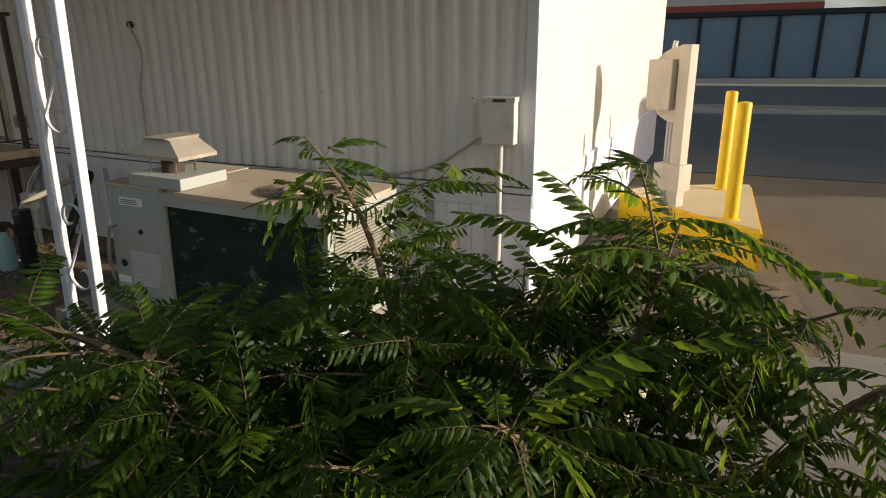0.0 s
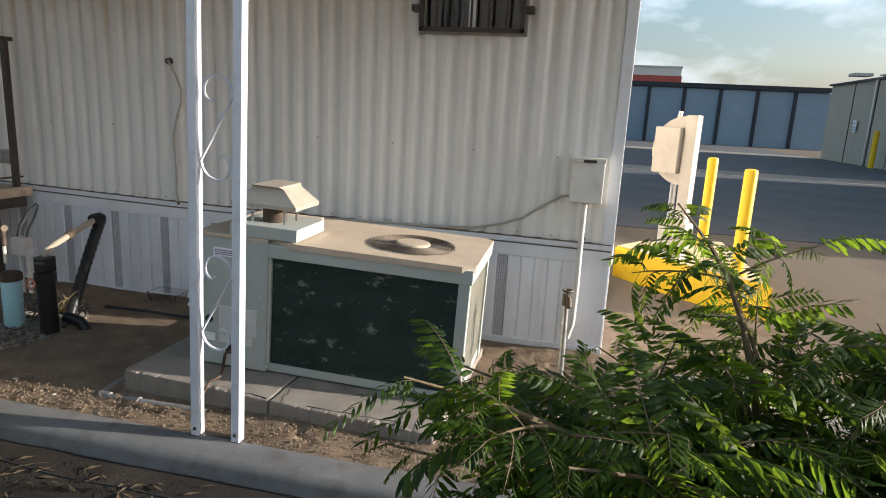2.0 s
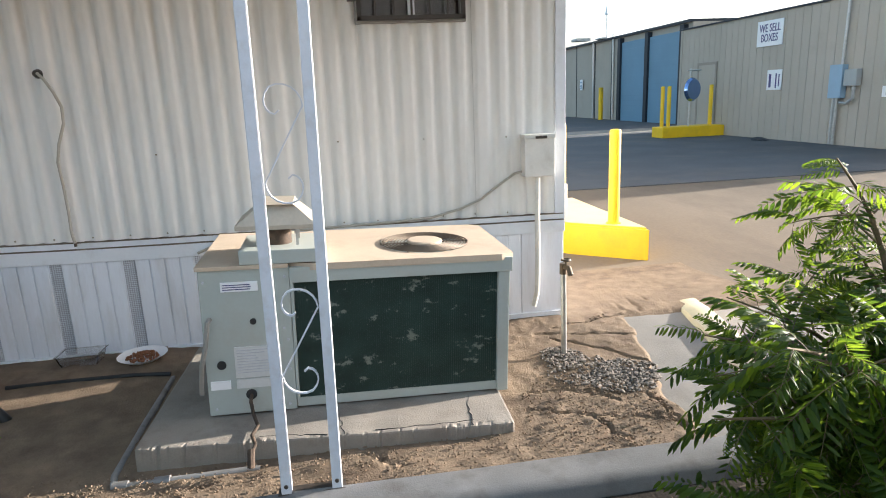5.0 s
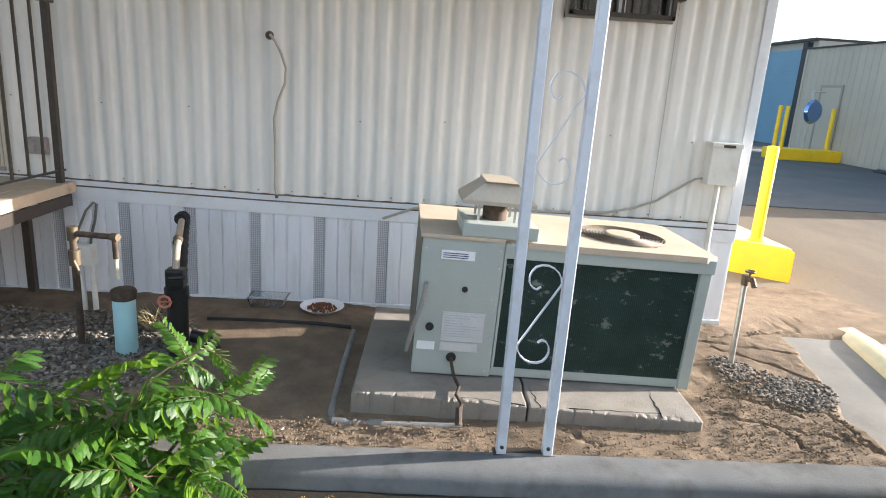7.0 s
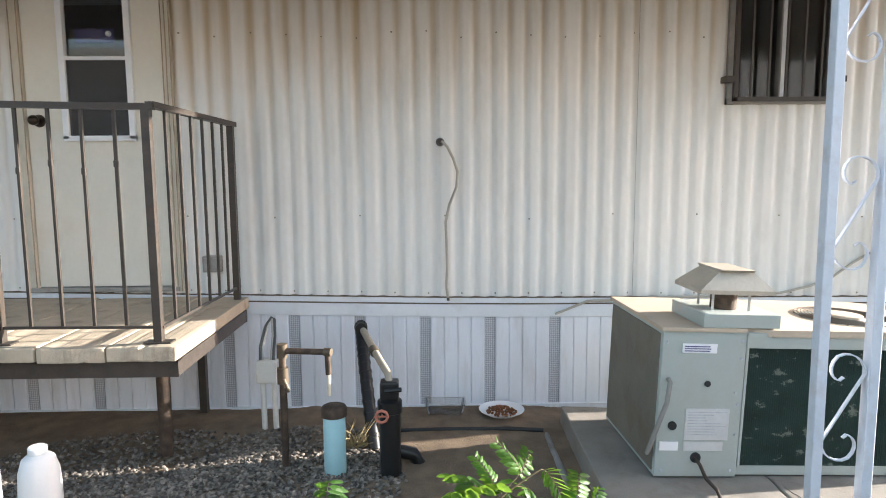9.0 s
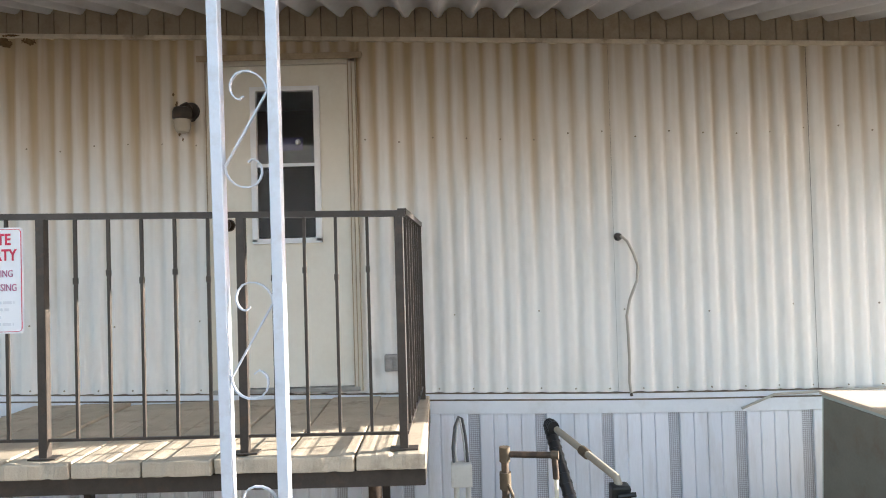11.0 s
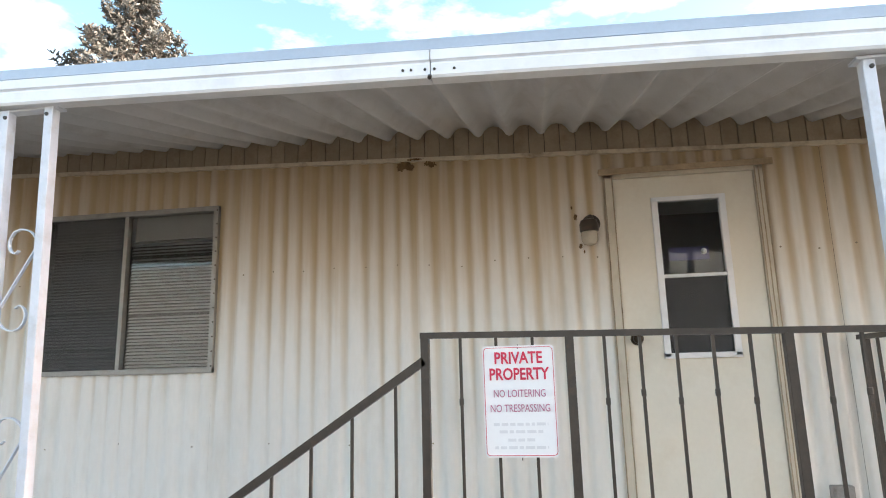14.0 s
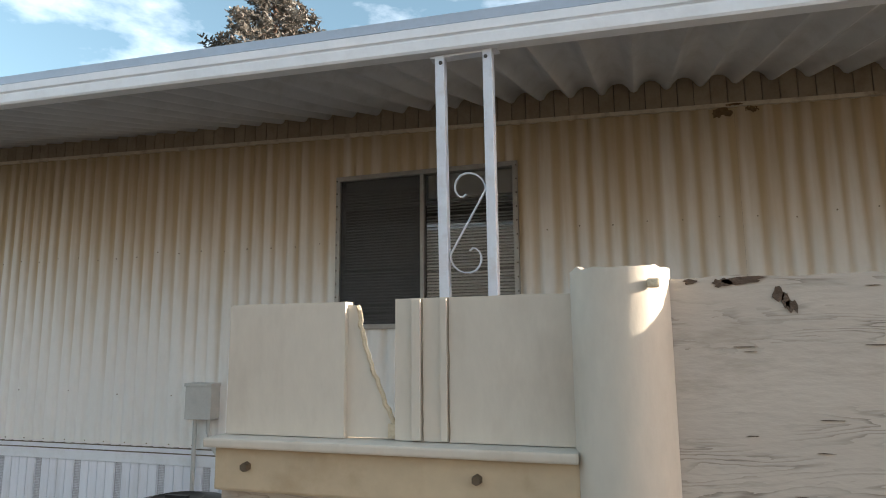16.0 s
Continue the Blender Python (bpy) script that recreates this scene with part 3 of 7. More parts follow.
ys = [2.2 + 0.015 * i for i in range(116)] + [3.95 + 0.08 * i for i in range(17)]


def soil_z(x, y):
    edge = 0.03 + 0.26 * min(1.0, max(0.0, (y - 2.85) / 0.8)) + 0.03 * noise.noise((x * 3, y * 6, 7))
    drop = 0.06 * min(1.0, max(0.0, (x - edge) / 0.06)) * min(1.0, max(0.0, (3.92 - y) / 0.15))
    d = crack_depth(x, y) if x > -1.7 and y < 4.2 else 1.0
    return soil_height(x, y) - drop - 0.085 * min(1.0, max(0.0, y - 3.9) / 1.1) - (0.028 * max(0, 1 - d / 0.011) if d < 0.011 else 0)


sheet(bm, xs, ys, soil_z)
soil = solid("soil_bed", bm, SOIL, "bare brown soil bed behind the kerb", "soil", kind="structure", smooth=True)

bm = bmesh.new()
box(bm, 0.80, 6.5, 2.29, 3.98, GZ - 0.2, -0.062, 0.008)
driveway = solid("driveway", bm, DRIVE, "worn grey concrete apron beside the soil", "driveway", kind="structure")

# the shadow over this strip is painted in as a darker concrete colour
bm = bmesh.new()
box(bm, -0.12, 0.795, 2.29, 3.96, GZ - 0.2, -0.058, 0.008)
strip_ = solid("pavement", bm, STRIP, "grey concrete strip beside the soil, its shadow put into the colour", "concrete", kind="structure")

# low painted kerb that runs off at a slant across the apron
bm = bmesh.new()
rows_k = []
for i in range(24):
    y = 4.05 - 1.74 * i / 23
    x = 0.78 - 0.228 * (4.03 - y)
    w_ = 0.004 * noise.noise((y * 5, 1, 2))
    low = 0.035 * max(0.0, 1 - i / 4)
    rows_k.append([bm.verts.new((x + a + w_, y, z + w_ - low)) for a, z in ((0, -0.1), (0.0, -0.045), (0.012, -0.022), (0.06, -0.006), (0.15, 0.0), (0.175, -0.012), (0.18, -0.1))])
for a, b in zip(rows_k, rows_k[1:]):
    for k in range(7):
        bm.faces.new((a[k], a[(k + 1) % 7], b[(k + 1) % 7], b[k]))
bm.faces.new(rows_k[0][::-1])
bm.faces.new(rows_k[-1])
side_kerb = solid("painted_kerb", bm, KPAINT, "low kerb with worn pale yellow paint", "kerb", kind="structure", smooth=True)

# kerb with a rounded nose and a sloping face
bm = bmesh.new()
prof = ((2.285, -0.3), (2.285, 0.004), (2.275, 0.012), (2.15, 0.010), (2.12, 0.0), (2.105, -0.02), (2.09, -0.09), (2.08, GZ + 0.02), (2.07, GZ - 0.02), (2.07, -0.3))
xs_k = [-14 + 0.1 * i for i in range(146)]
rows_k = [[bm.verts.new((x, y + 0.004 * noise.noise((x * 3, y * 9, 2)), z + 0.004 * noise.noise((x * 4, y * 7, 5)))) for y, z in prof] for x in xs_k]
for a, b in zip(rows_k, rows_k[1:]):
    for k in range(len(prof)):
        bm.faces.new((a[k], a[(k + 1) % len(prof)], b[(k + 1) % len(prof)], b[k]))
kerb = solid("kerb", bm, KERB, "weathered grey concrete kerb and gutter", "kerb", kind="structure", smooth=True)

# concrete floor under the porch
bm = bmesh.new()
box(bm, -12.0, -5.7, 2.75, 3.98, -0.1, -0.012, 0.006)
part_slab = solid("pavement", bm, mat("dirty_slab", (0.20, 0.17, 0.14), 0.9, 0, 0.2, 4, 120, 0.4, dirt=(0.12, 0.09, 0.07), dirt_amt=0.7, dirt_scale=2), "dusty concrete slab beneath the porch", "concrete", kind="structure")

# added unseen wall closing the lane, for darker and plainer window reflections
bm = bmesh.new()
box(bm, -40, 14, -12.2, -12.0, GZ, 5.4)
added_wall = solid("wall_lane", bm, PALEW, "added plain beige wall across the lane, out of view", "wall", kind="structure")

# ---- the long wall: backing with openings, siding panels on it ----
wall = thing("wall_front", (0, 0, 0), "cream corrugated metal siding, stained brown at the top", "wall", kind="structure")


def wall_cells(xa, xb, za, zb):
    """Rectangles of a wall strip that no opening takes."""
    cuts = sorted({xa, xb, *[v for o in OPENINGS for v in o[:2] if xa < v < xb]})
    for x0, x1 in zip(cuts, cuts[1:]):
        mid = (x0 + x1) / 2
        gaps = sorted([(o[2], o[3]) for o in OPENINGS if o[0] < mid < o[1]])
        z = za
        for g0, g1 in gaps:
            if g0 > z:
                yield x0, x1, z, g0
            z = max(z, g1)
        if z < zb:
            yield x0, x1, z, zb


bm = bmesh.new()
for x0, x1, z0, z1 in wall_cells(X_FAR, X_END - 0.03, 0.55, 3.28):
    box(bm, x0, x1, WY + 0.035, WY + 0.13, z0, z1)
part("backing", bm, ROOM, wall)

seams = [X_FAR] + [SEAM0 + PANEL * k for k in range(-6, 6)] + [X_END]
seams = sorted(s for s in set(seams) if X_FAR <= s <= X_END)
for a, b in zip(seams, seams[1:]):
    if b - a < 0.02:
        continue
    bm = bmesh.new()
    step = PITCH / 12
    for x0, x1, z0, z1 in wall_cells(a, b, -1, 9):
        count = max(1, round((x1 - x0) / step))
        prev = None
        for i in range(count + 1):
            x = x0 + (x1 - x0) * i / count
            lo, hi = max(z0, z_foot(x)), min(z1, z_head(x))
            edge = 0.004 if i == 0 and x0 == a else 0.0
            y = WY + groove(x) - edge + 0.0025 * noise.noise((x * 1.3, 0, 3))
            lows = [bm.verts.new((x, y + 0.003 * noise.noise((x * 0.9, z * 1.1, 8)), z)) for z in (lo, lo + (hi - lo) * 0.33, lo + (hi - lo) * 0.66, hi)]
            if prev:
                for k in range(3):
                    bm.faces.new((prev[k], lows[k], lows[k + 1], prev[k + 1]))
            prev = lows
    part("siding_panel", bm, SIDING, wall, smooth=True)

# small screw heads in rows
bm = bmesh.new()
rnd = random.Random(3)
for zrow in (1.18, 2.26):
    x = X_FAR + 0.1
    while x < X_END - 0.05:
        if not any(o[0] - 0.05 < x < o[1] + 0.05 and o[2] < zrow < o[3] for o in OPENINGS):
            z = zrow + rnd.uniform(-0.02, 0.02)
            bmesh.ops.create_cone(bm, cap_ends=True, segments=6, radius1=0.006, radius2=0.004, depth=0.006, matrix=pose(x, WY + groove(x) - 0.002, z, 90, 0, 0))
        x += PITCH * (2 if zrow > 2 else 5)
x = X_FAR + 0.1
while x < X_END - 0.05:
    if not DOOR[0] < x < DOOR[1]:
        bmesh.ops.create_cone(bm, cap_ends=True, segments=6, radius1=0.006, radius2=0.004, depth=0.006, matrix=pose(x, WY + groove(x) - 0.002, z_foot(x) + 0.03, 90, 0, 0))
    x += PITCH * 2
part("screw_heads", bm, mat("dull_screws", (0.30, 0.26, 0.20), 0.6, 0.3, 0.3), wall, kind="stuff")


def rail_along(bm, xa, xb, y0, y1, f0, f1, step=0.6):
    """A long trim piece that follows the home's sloping lines."""
    count = max(1, round((xb - xa) / step))
    prev = None
    for i in range(count + 1):
        x = xa + (xb - xa) * i / count
        w = 0.003 * noise.noise((x * 1.7, 6, 0))
        vs = [bm.verts.new((x, y, z)) for y, z in ((y0, f0(x) + w), (y1, f0(x) + w), (y1, f1(x) + w), (y0, f1(x) + w))]
        if prev:
            for k in range(4):
                bm.faces.new((prev[k], prev[(k + 1) % 4], vs[(k + 1) % 4], vs[k]))
        else:
            bm.faces.new(vs[::-1])
        prev = vs
    bm.faces.new(prev)


bm = bmesh.new()
rail_along(bm, X_FAR, X_END, WY - 0.012, WY + 0.04, lambda x: z_head(x) - 0.003, lambda x: z_head(x) + 0.022)
part("trim", bm, TRIM, wall, "cream trim strip with brown stains")
for x, z, w_, h_ in ((-6.79, -0.034, 0.075, 0.034), (-6.62, -0.022, 0.04, 0.022), (-6.72, 0.008, 0.06, 0.008), (-5.72, -0.40, 0.012, 0.022), (-5.74, -0.34, 0.007, 0.012), (-5.70, -0.585, 0.012, 0.018), (-5.68, -0.62, 0.006, 0.012)):
    bm = bmesh.new()
    zc = z_head(x) + z
    grid = {}
    for a in range(25):
        for b in range(9):
            px, pz = x + w_ * (a / 12 - 1), zc + h_ * (b / 4 - 1)
            wave = 0.0025 * noise.noise((px * 1.3, 0, 3)) + 0.003 * noise.noise((px * 0.9, pz * 1.1, 8))
            grid[a, b] = (px, WY - 0.0145 if z > 0 else WY + groove(px) + wave - 0.0035, pz)
    for a in range(24):
        for b in range(8):
            far = math.hypot((a - 11.5) / 12, (b - 3.5) / 4) + 0.45 * noise.noise((a * 0.31 + x * 9, b * 0.5, 2.0))
            if far < 0.85:
                bm.faces.new([bm.verts.new(grid[k]) for k in ((a, b), (a + 1, b), (a + 1, b + 1), (a, b + 1))])
    bmesh.ops.remove_doubles(bm, verts=bm.verts, dist=0.0003)
    part("rust_stain", bm, RUSTMARK, wall, "dark brown rust stain")
bm = bmesh.new()
rail_along(bm, X_FAR, X_END, WY - 0.010, WY + 0.035, lambda x: z_foot(x) - 0.030, lambda x: z_foot(x) + 0.004)
part("sill_trim", bm, BAND, wall, "thin white drip rail")
bm = bmesh.new()
rail_along(bm, X_FAR, X_END + 0.004, WY - 0.018, WY + 0.035, lambda x: z_foot(x) - 0.115, lambda x: z_foot(x) - 0.033)
part("band", bm, BAND, wall, "white painted band board")
# dark strips paint in the shadow gaps above and below the drip rail
SEAM_SHADE = mat("seam_shadow", (0.13, 0.10, 0.075), 0.9, 0, 0.3, 9, 60, 0.3, dirt=(0.4, 0.36, 0.3), dirt_amt=0.7, dirt_scale=3)
for y0, lo, hi in ((WY - 0.0125, 0.002, 0.0085), (WY - 0.0195, -0.0375, -0.0305)):
    bm = bmesh.new()
    rail_along(bm, X_FAR, X_END, y0, WY + 0.02, lambda x: z_foot(x) + lo, lambda x: z_foot(x) + hi)
    part("seam", bm, SEAM_SHADE, wall, "dark strip painted in for the shadow gap")

# frieze strips between the trim and the awning
fr = thing("frieze", (0, 0, 0), "short brown-stained vertical siding strips under the awning", "siding", kind="structure")
bm0 = bmesh.new()
box(bm0, -0.046, 0.046, -0.012, 0.012, 0, 0.26, 0.003)
strip_me = mesh_of(bm0, "strip", FRIEZE)
x = X_FAR + 0.06
while x < X_END:
    piece("strip", strip_me, fr, pose(x, WY + 0.012 + rnd.uniform(-0.002, 0.002), z_head(x) + 0.023, 0, 0, rnd.uniform(-1, 1)))
    x += 0.0965

# ---- skirting: white pans with perforated vent strips ----
sk = thing("skirting", (0, 0, 0), "white metal skirting with perforated vent strips", "skirting", kind="structure")
bm0 = bmesh.new()
w = 0.3365 / 4
for k in range(4):
    x0 = -0.3365 / 2 + k * w
    box(bm0, x0 + 0.002, x0 + w - 0.002, 0.0, 0.014, 0, 0.62, 0.0065)
    box(bm0, x0 + w - 0.005, x0 + w + 0.004, 0.008, 0.016, 0, 0.62)
pan_me = mesh_of(bm0, "skirt_pan", SKIRT)
bm0 = bmesh.new()
box(bm0, -0.042, 0.042, 0.009, 0.014, 0, 0.62)
for x in (-0.028, 0.028):
    box(bm0, x - 0.003, x + 0.003, 0.004, 0.010, 0, 0.62, 0.001)
vent_me = mesh_of(bm0, "vent_strip", PERF)
k0 = -3.14
for k in range(-28, 9):
    xv = k0 + 0.4055 * k
    if not X_FAR < xv < X_END - 0.1:
        continue
    top = z_foot(xv) - 0.118
    sc = Matrix.Diagonal((1, 1, (top + 0.06) / 0.62, 1))
    piece("vent_strip", vent_me, sk, pose(xv, WY - 0.004, -0.06) @ sc)
    xm = xv + 0.2028
    if xm + 0.17 < X_END:
        piece("skirt_pan", pan_me, sk, pose(xm, WY - 0.006, -0.06) @ sc)
bm = bmesh.new()
box(bm, -0.33, X_END, WY - 0.006, WY + 0.012, -0.08, 0.535, 0.004)
part("skirt_panel", bm, SKIRT, sk)
bm = bmesh.new()
box(bm, X_FAR, X_END, WY + 0.02, WY + 0.05, -0.1, 0.66)
part("backing", bm, DARKGAP, sk)
bm = bmesh.new()
rail_along(bm, X_FAR, X_END, WY - 0.022, WY + 0.0, lambda x: -0.07, lambda x: -0.005)
part("bottom_rail", bm, SKIRT, sk)

# ---- end wall, back wall, roof, floor ----
BACK = 11.3
end = thing("wall_end", (0, 0, 0), "sunlit cream end wall with a white corner post", "wall", kind="structure")
bm = bmesh.new()
count = 120
prev = None
for i in range(count + 1):
    y = WY + 0.02 + (BACK - WY - 0.02) * i / count
    g = 0.008 if (i % 4) in (1, 2) else 0.0
    vs = [bm.verts.new((X_END - g, y, 0.64)), bm.verts.new((X_END - g, y, 3.0))]
    if prev:
        bm.faces.new((prev[0], vs[0], vs[1], prev[1]))
    prev = vs
part("siding", bm, END_PAINT, end)
bm = bmesh.new()
box(bm, X_END - 0.12, X_END - 0.012, WY + 0.04, BACK, 0.55, 3.1)
part("backing", bm, ROOM, end)
bm = bmesh.new()
box(bm, X_END - 0.055, X_END + 0.012, WY - 0.012, WY + 0.05, 0.55, 3.0, 0.004)
part("corner_post", bm, BAND, end, "white corner trim")
bm = bmesh.new()
box(bm, X_END - 0.02, X_END + 0.006, WY - 0.003, BACK, -0.12, 0.53, 0.004)
box(bm, X_END - 0.02, X_END + 0.016, WY + 0.0, BACK, 0.535, 0.64, 0.004)
part("skirt_panel", bm, SKIRT, end)
bm = bmesh.new()
box(bm, X_FAR, X_END, BACK, BACK + 0.12, -0.1, 3.1)
wall_back = solid("wall_back", bm, END_PAINT, "plain cream back wall of the home", "wall", kind="structure")
bm = bmesh.new()
box(bm, X_FAR - 0.12, X_FAR, WY + 0.04, BACK, -0.1, 3.1)
wall_far = solid("wall_far_end", bm, END_PAINT, "plain cream far end wall of the home", "wall", kind="structure")
bm = bmesh.new()
va = [bm.verts.new(p) for p in ((X_FAR - 0.15, WY + 0.02, z_head(X_FAR) + 0.27), (X_END + 0.06, WY + 0.02, z_head(X_END) + 0.27), (X_END + 0.06, 7.6, 3.3), (X_FAR - 0.15, 7.6, 3.7), (X_END + 0.06, BACK + 0.2, 3.0), (X_FAR - 0.15, BACK + 0.2, 3.3))]
bm.faces.new(va[:4])
bm.faces.new((va[3], va[2], va[4], va[5]))
ex = bmesh.ops.extrude_face_region(bm, geom=list(bm.faces))
bmesh.ops.translate(bm, vec=(0, 0, 0.05), verts=[g for g in ex["geom"] if isinstance(g, bmesh.types.BMVert)])
roof = solid("roof", bm, ROOF, "low pitched metal roof of the home", "roof", kind="structure")
bm = bmesh.new()
box(bm, X_FAR, X_END - 0.12, WY + 0.13, BACK, 0.58, 0.70)
floor = solid("floor", bm, ROOM, "dark floor inside the home", "floor", kind="structure")
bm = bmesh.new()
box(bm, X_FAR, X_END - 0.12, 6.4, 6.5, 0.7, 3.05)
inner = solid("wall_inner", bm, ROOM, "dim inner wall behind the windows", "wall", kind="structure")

# ---- awning ----
awn = thing("awning", (0, 0, 0), "white aluminium patio awning with a deeply ribbed underside", "awning", kind="structure")
AX0, AX1, AY = -14.2, 0.35, 2.2
bm = bmesh.new()
DP = 0.2
prev = None
count = round((AX1 - AX0) / DP)
prof_d = ((0.0, 0.0), (0.16, 0.006), (0.30, 0.03), (0.40, 0.062), (0.5, 0.07), (0.60, 0.062), (0.70, 0.03), (0.84, 0.006))
for i in range(count):
    for f, d in prof_d:
        x = AX0 + (i + f) * DP
        zf, zb = z_eave(x) + 0.075 - d, z_head(x) + 0.215 - d
        vs = [bm.verts.new((x, y, zf + (zb - zf) * t - 0.01 * math.sin(3.14 * t))) for y, t in ((AY + 0.03, 0), (AY + 0.5, 0.27), (AY + 1.1, 0.6), (WY + 0.0, 1))]
        if prev:
            for k in range(3):
                bm.faces.new((prev[k], vs[k], vs[k + 1], prev[k + 1]))
        prev = vs
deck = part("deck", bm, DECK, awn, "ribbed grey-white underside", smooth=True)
bm = bmesh.new()
rail_along(bm, AX0, AX1, AY + 0.02, WY + 0.02, lambda x: z_eave(x) + 0.105, lambda x: z_eave(x) + 0.112)
for v in bm.verts:
    if v.co.y > 3:
        v.co.z += (z_head(v.co.x) + 0.25) - (z_eave(v.co.x) + 0.115)
part("top_sheet", bm, ROOF, awn)


def fascia_run(xa, xb):
    bm = bmesh.new()
    rows = []
    pr = ((0.05, 0.0), (-0.004, 0.0), (-0.010, 0.010), (-0.012, 0.050), (-0.004, 0.055), (-0.004, 0.060), (-0.014, 0.066), (-0.014, 0.104), (0.004, 0.110), (0.05, 0.110))
    n_s = max(2, round((xb - xa) / 0.5))
    for i in range(n_s + 1):
        x = xa + (xb - xa) * i / n_s
        rows.append([bm.verts.new((x, AY + y + 0.003 * noise.noise((x, 1, 1)), z_eave(x) + z)) for y, z in pr])
    for a, b in zip(rows, rows[1:]):
        for k in range(len(pr)):
            bm.faces.new((a[k], a[(k + 1) % len(pr)], b[(k + 1) % len(pr)], b[k]))
    bm.faces.new(rows[0][::-1])
    bm.faces.new(rows[-1])
    part("fascia", bm, WHITEAL, awn, "white stepped aluminium fascia")


fascia_run(AX0, -6.303)
fascia_run(-6.299, -0.6)
fascia_run(-0.596, AX1)
bm = bmesh.new()
rail_along(bm, AX0, AX1, AY - 0.002, AY + 0.06, lambda x: z_eave(x) + 0.113, lambda x: z_eave(x) + 0.155)
part("gutter_lip", bm, GUTTER, awn, "grey-blue gutter lip")
for dx in (-0.10, -0.07, -0.02, 0.014, 0.085):
    bm = bmesh.new()
    bmesh.ops.create_cone(bm, cap_ends=True, segments=8, radius1=0.006, radius2=0.004, depth=0.006, matrix=pose(-6.30 + dx, AY - 0.013, z_eave(-6.3) + 0.030 - dx * 0.05, 90, 0, 0))
    part("rivet", bm, IRON, awn)
bm = bmesh.new()
tube(bm, [(-6.303, AY - 0.012, z_eave(-6.3) + 0.004), (-6.303, AY - 0.02, z_eave(-6.3) - 0.006)], 0.008, 8)
part("drip_stain_cap", bm, IRON, awn)


# ---- scroll posts ----
def scroll_pts(z0, h, w):
    """An S of flat bar: curl, over the top, slanting down, under, curl."""
    r = w * 0.47
    cz = h / 2 - r
    pts = [(-0.005, cz - 0.012)]
    for i in range(13):
        t = i / 12
        ang = radians(-130 - 230 * t)
        rr = r * (0.42 + 0.58 * min(1, t * 1.9))
        pts.append((math.cos(ang) * rr, cz + math.sin(ang) * rr))
    low = [(-x, -z) for x, z in reversed(pts)]
    return [(x, z0 + h / 2 + z) for x, z in pts + low]


def scroll_post(xc, y, z_bot, z_top, lean, yt, group, drop=0.0):
    t = thing("scroll_post", (xc, y, z_bot), "white painted metal twin post with S-shaped scrolls", "post", group)
    for s in (-1, 1):
        bm = bmesh.new()
        a, b = Vector((s * 0.093, 0, 0)), Vector((s * 0.099 + lean, yt - y, z_top - z_bot))
        w = 0.019
        ring = []
        for p in (a, b):
            ring.append([bm.verts.new(p + Vector((dx * w, dy * w, 0))) for dx, dy in ((-1, -1), (-0.85, -1.1), (0.85, -1.1), (1, -1), (1, 1), (-1, 1))])
        for k in range(6):
            bm.faces.new((ring[0][k], ring[0][(k + 1) % 6], ring[1][(k + 1) % 6], ring[1][k]))
        bm.faces.new(ring[0][::-1])
        bm.faces.new(ring[1])
        up = part("upright", bm, POSTW, t)
        for z in (0.03, z_top - z_bot - 0.03):
            f = z / (z_top - z_bot)
            bm = bmesh.new()
            bmesh.ops.create_cone(bm, cap_ends=True, segments=10, radius1=0.009, radius2=0.007, depth=0.008, matrix=pose(s * 0.093 + lean * f, (yt - y) * f - 0.022, z, 90, 0, 0))
            part("bolt", bm, IRON, up)
    for z0 in (0.39, 1.085, 1.80):
        f = (z0 + 0.2 - z_bot) / (z_top - z_bot)
        bm = bmesh.new()
        strap(bm, [(x + lean * f, (yt - y) * f, z - z_bot) for x, z in scroll_pts(z0 - drop, 0.395, 0.155)], 0.014, 0.005)
        part("scroll", bm, POSTW, t, smooth=False)
    bm = bmesh.new()
    box(bm, -0.125, 0.125, -0.03, 0.03, -0.012, 0.0, 0.002)
    part("foot_plate", bm, IRON, t)
    bm = bmesh.new()
    box(bm, lean - 0.14, lean + 0.14, AY + 0.03 - y, yt - y + 0.03, z_top - z_bot - 0.006, z_top - z_bot + 0.004, 0.002)
    part("head_plate", bm, POSTW, t)
    return t


for xc, lean, yt, drop in ((-1.643, 0.03, AY + 0.14, -0.004), (-4.764, 0.0, AY + 0.06, 0.022), (-7.945, 0.0, AY + 0.045, 0.0)):
    scroll_post(xc, 2.285 if xc > -3 else 2.33, 0.012, z_eave(xc) - 0.004, lean, yt, "awning posts", drop)

# ---- door ----
door = thing("door_1", (-5.075, WY, 0.74), "closed cream metal door with a narrow two-pane window", "door", kind="structure")
dx0, dx1, dz0, dz1 = DOOR[0] + 5.075, DOOR[1] + 5.075, 0.0, 2.02
bm = bmesh.new()
wx0, wx1, wz0, wz1 = -5.245 + 5.075, -4.865 + 5.075, 0.925, 1.845
for a in ((dx0 + 0.02, wx0, dz0 + 0.03, dz1 - 0.02), (wx1, dx1 - 0.02, dz0 + 0.03, dz1 - 0.02), (wx0, wx1, dz0 + 0.03, wz0), (wx0, wx1, wz1, dz1 - 0.02)):
    box(bm, a[0], a[1], 0.008, 0.05, a[2], a[3])
part("leaf", bm, DOORP, door)
bm = bmesh.new()
for a in ((dx0 - 0.035, dx0 + 0.016, 0.0, dz1 + 0.02), (dx1 - 0.016, dx1 + 0.035, 0.0, dz1 + 0.02)):
    box(bm, a[0], a[1], -0.014, 0.03, a[2], a[3], 0.003)
box(bm, dx0 - 0.035, dx1 + 0.035, -0.014, 0.03, dz1 - 0.018, dz1 + 0.02, 0.003)
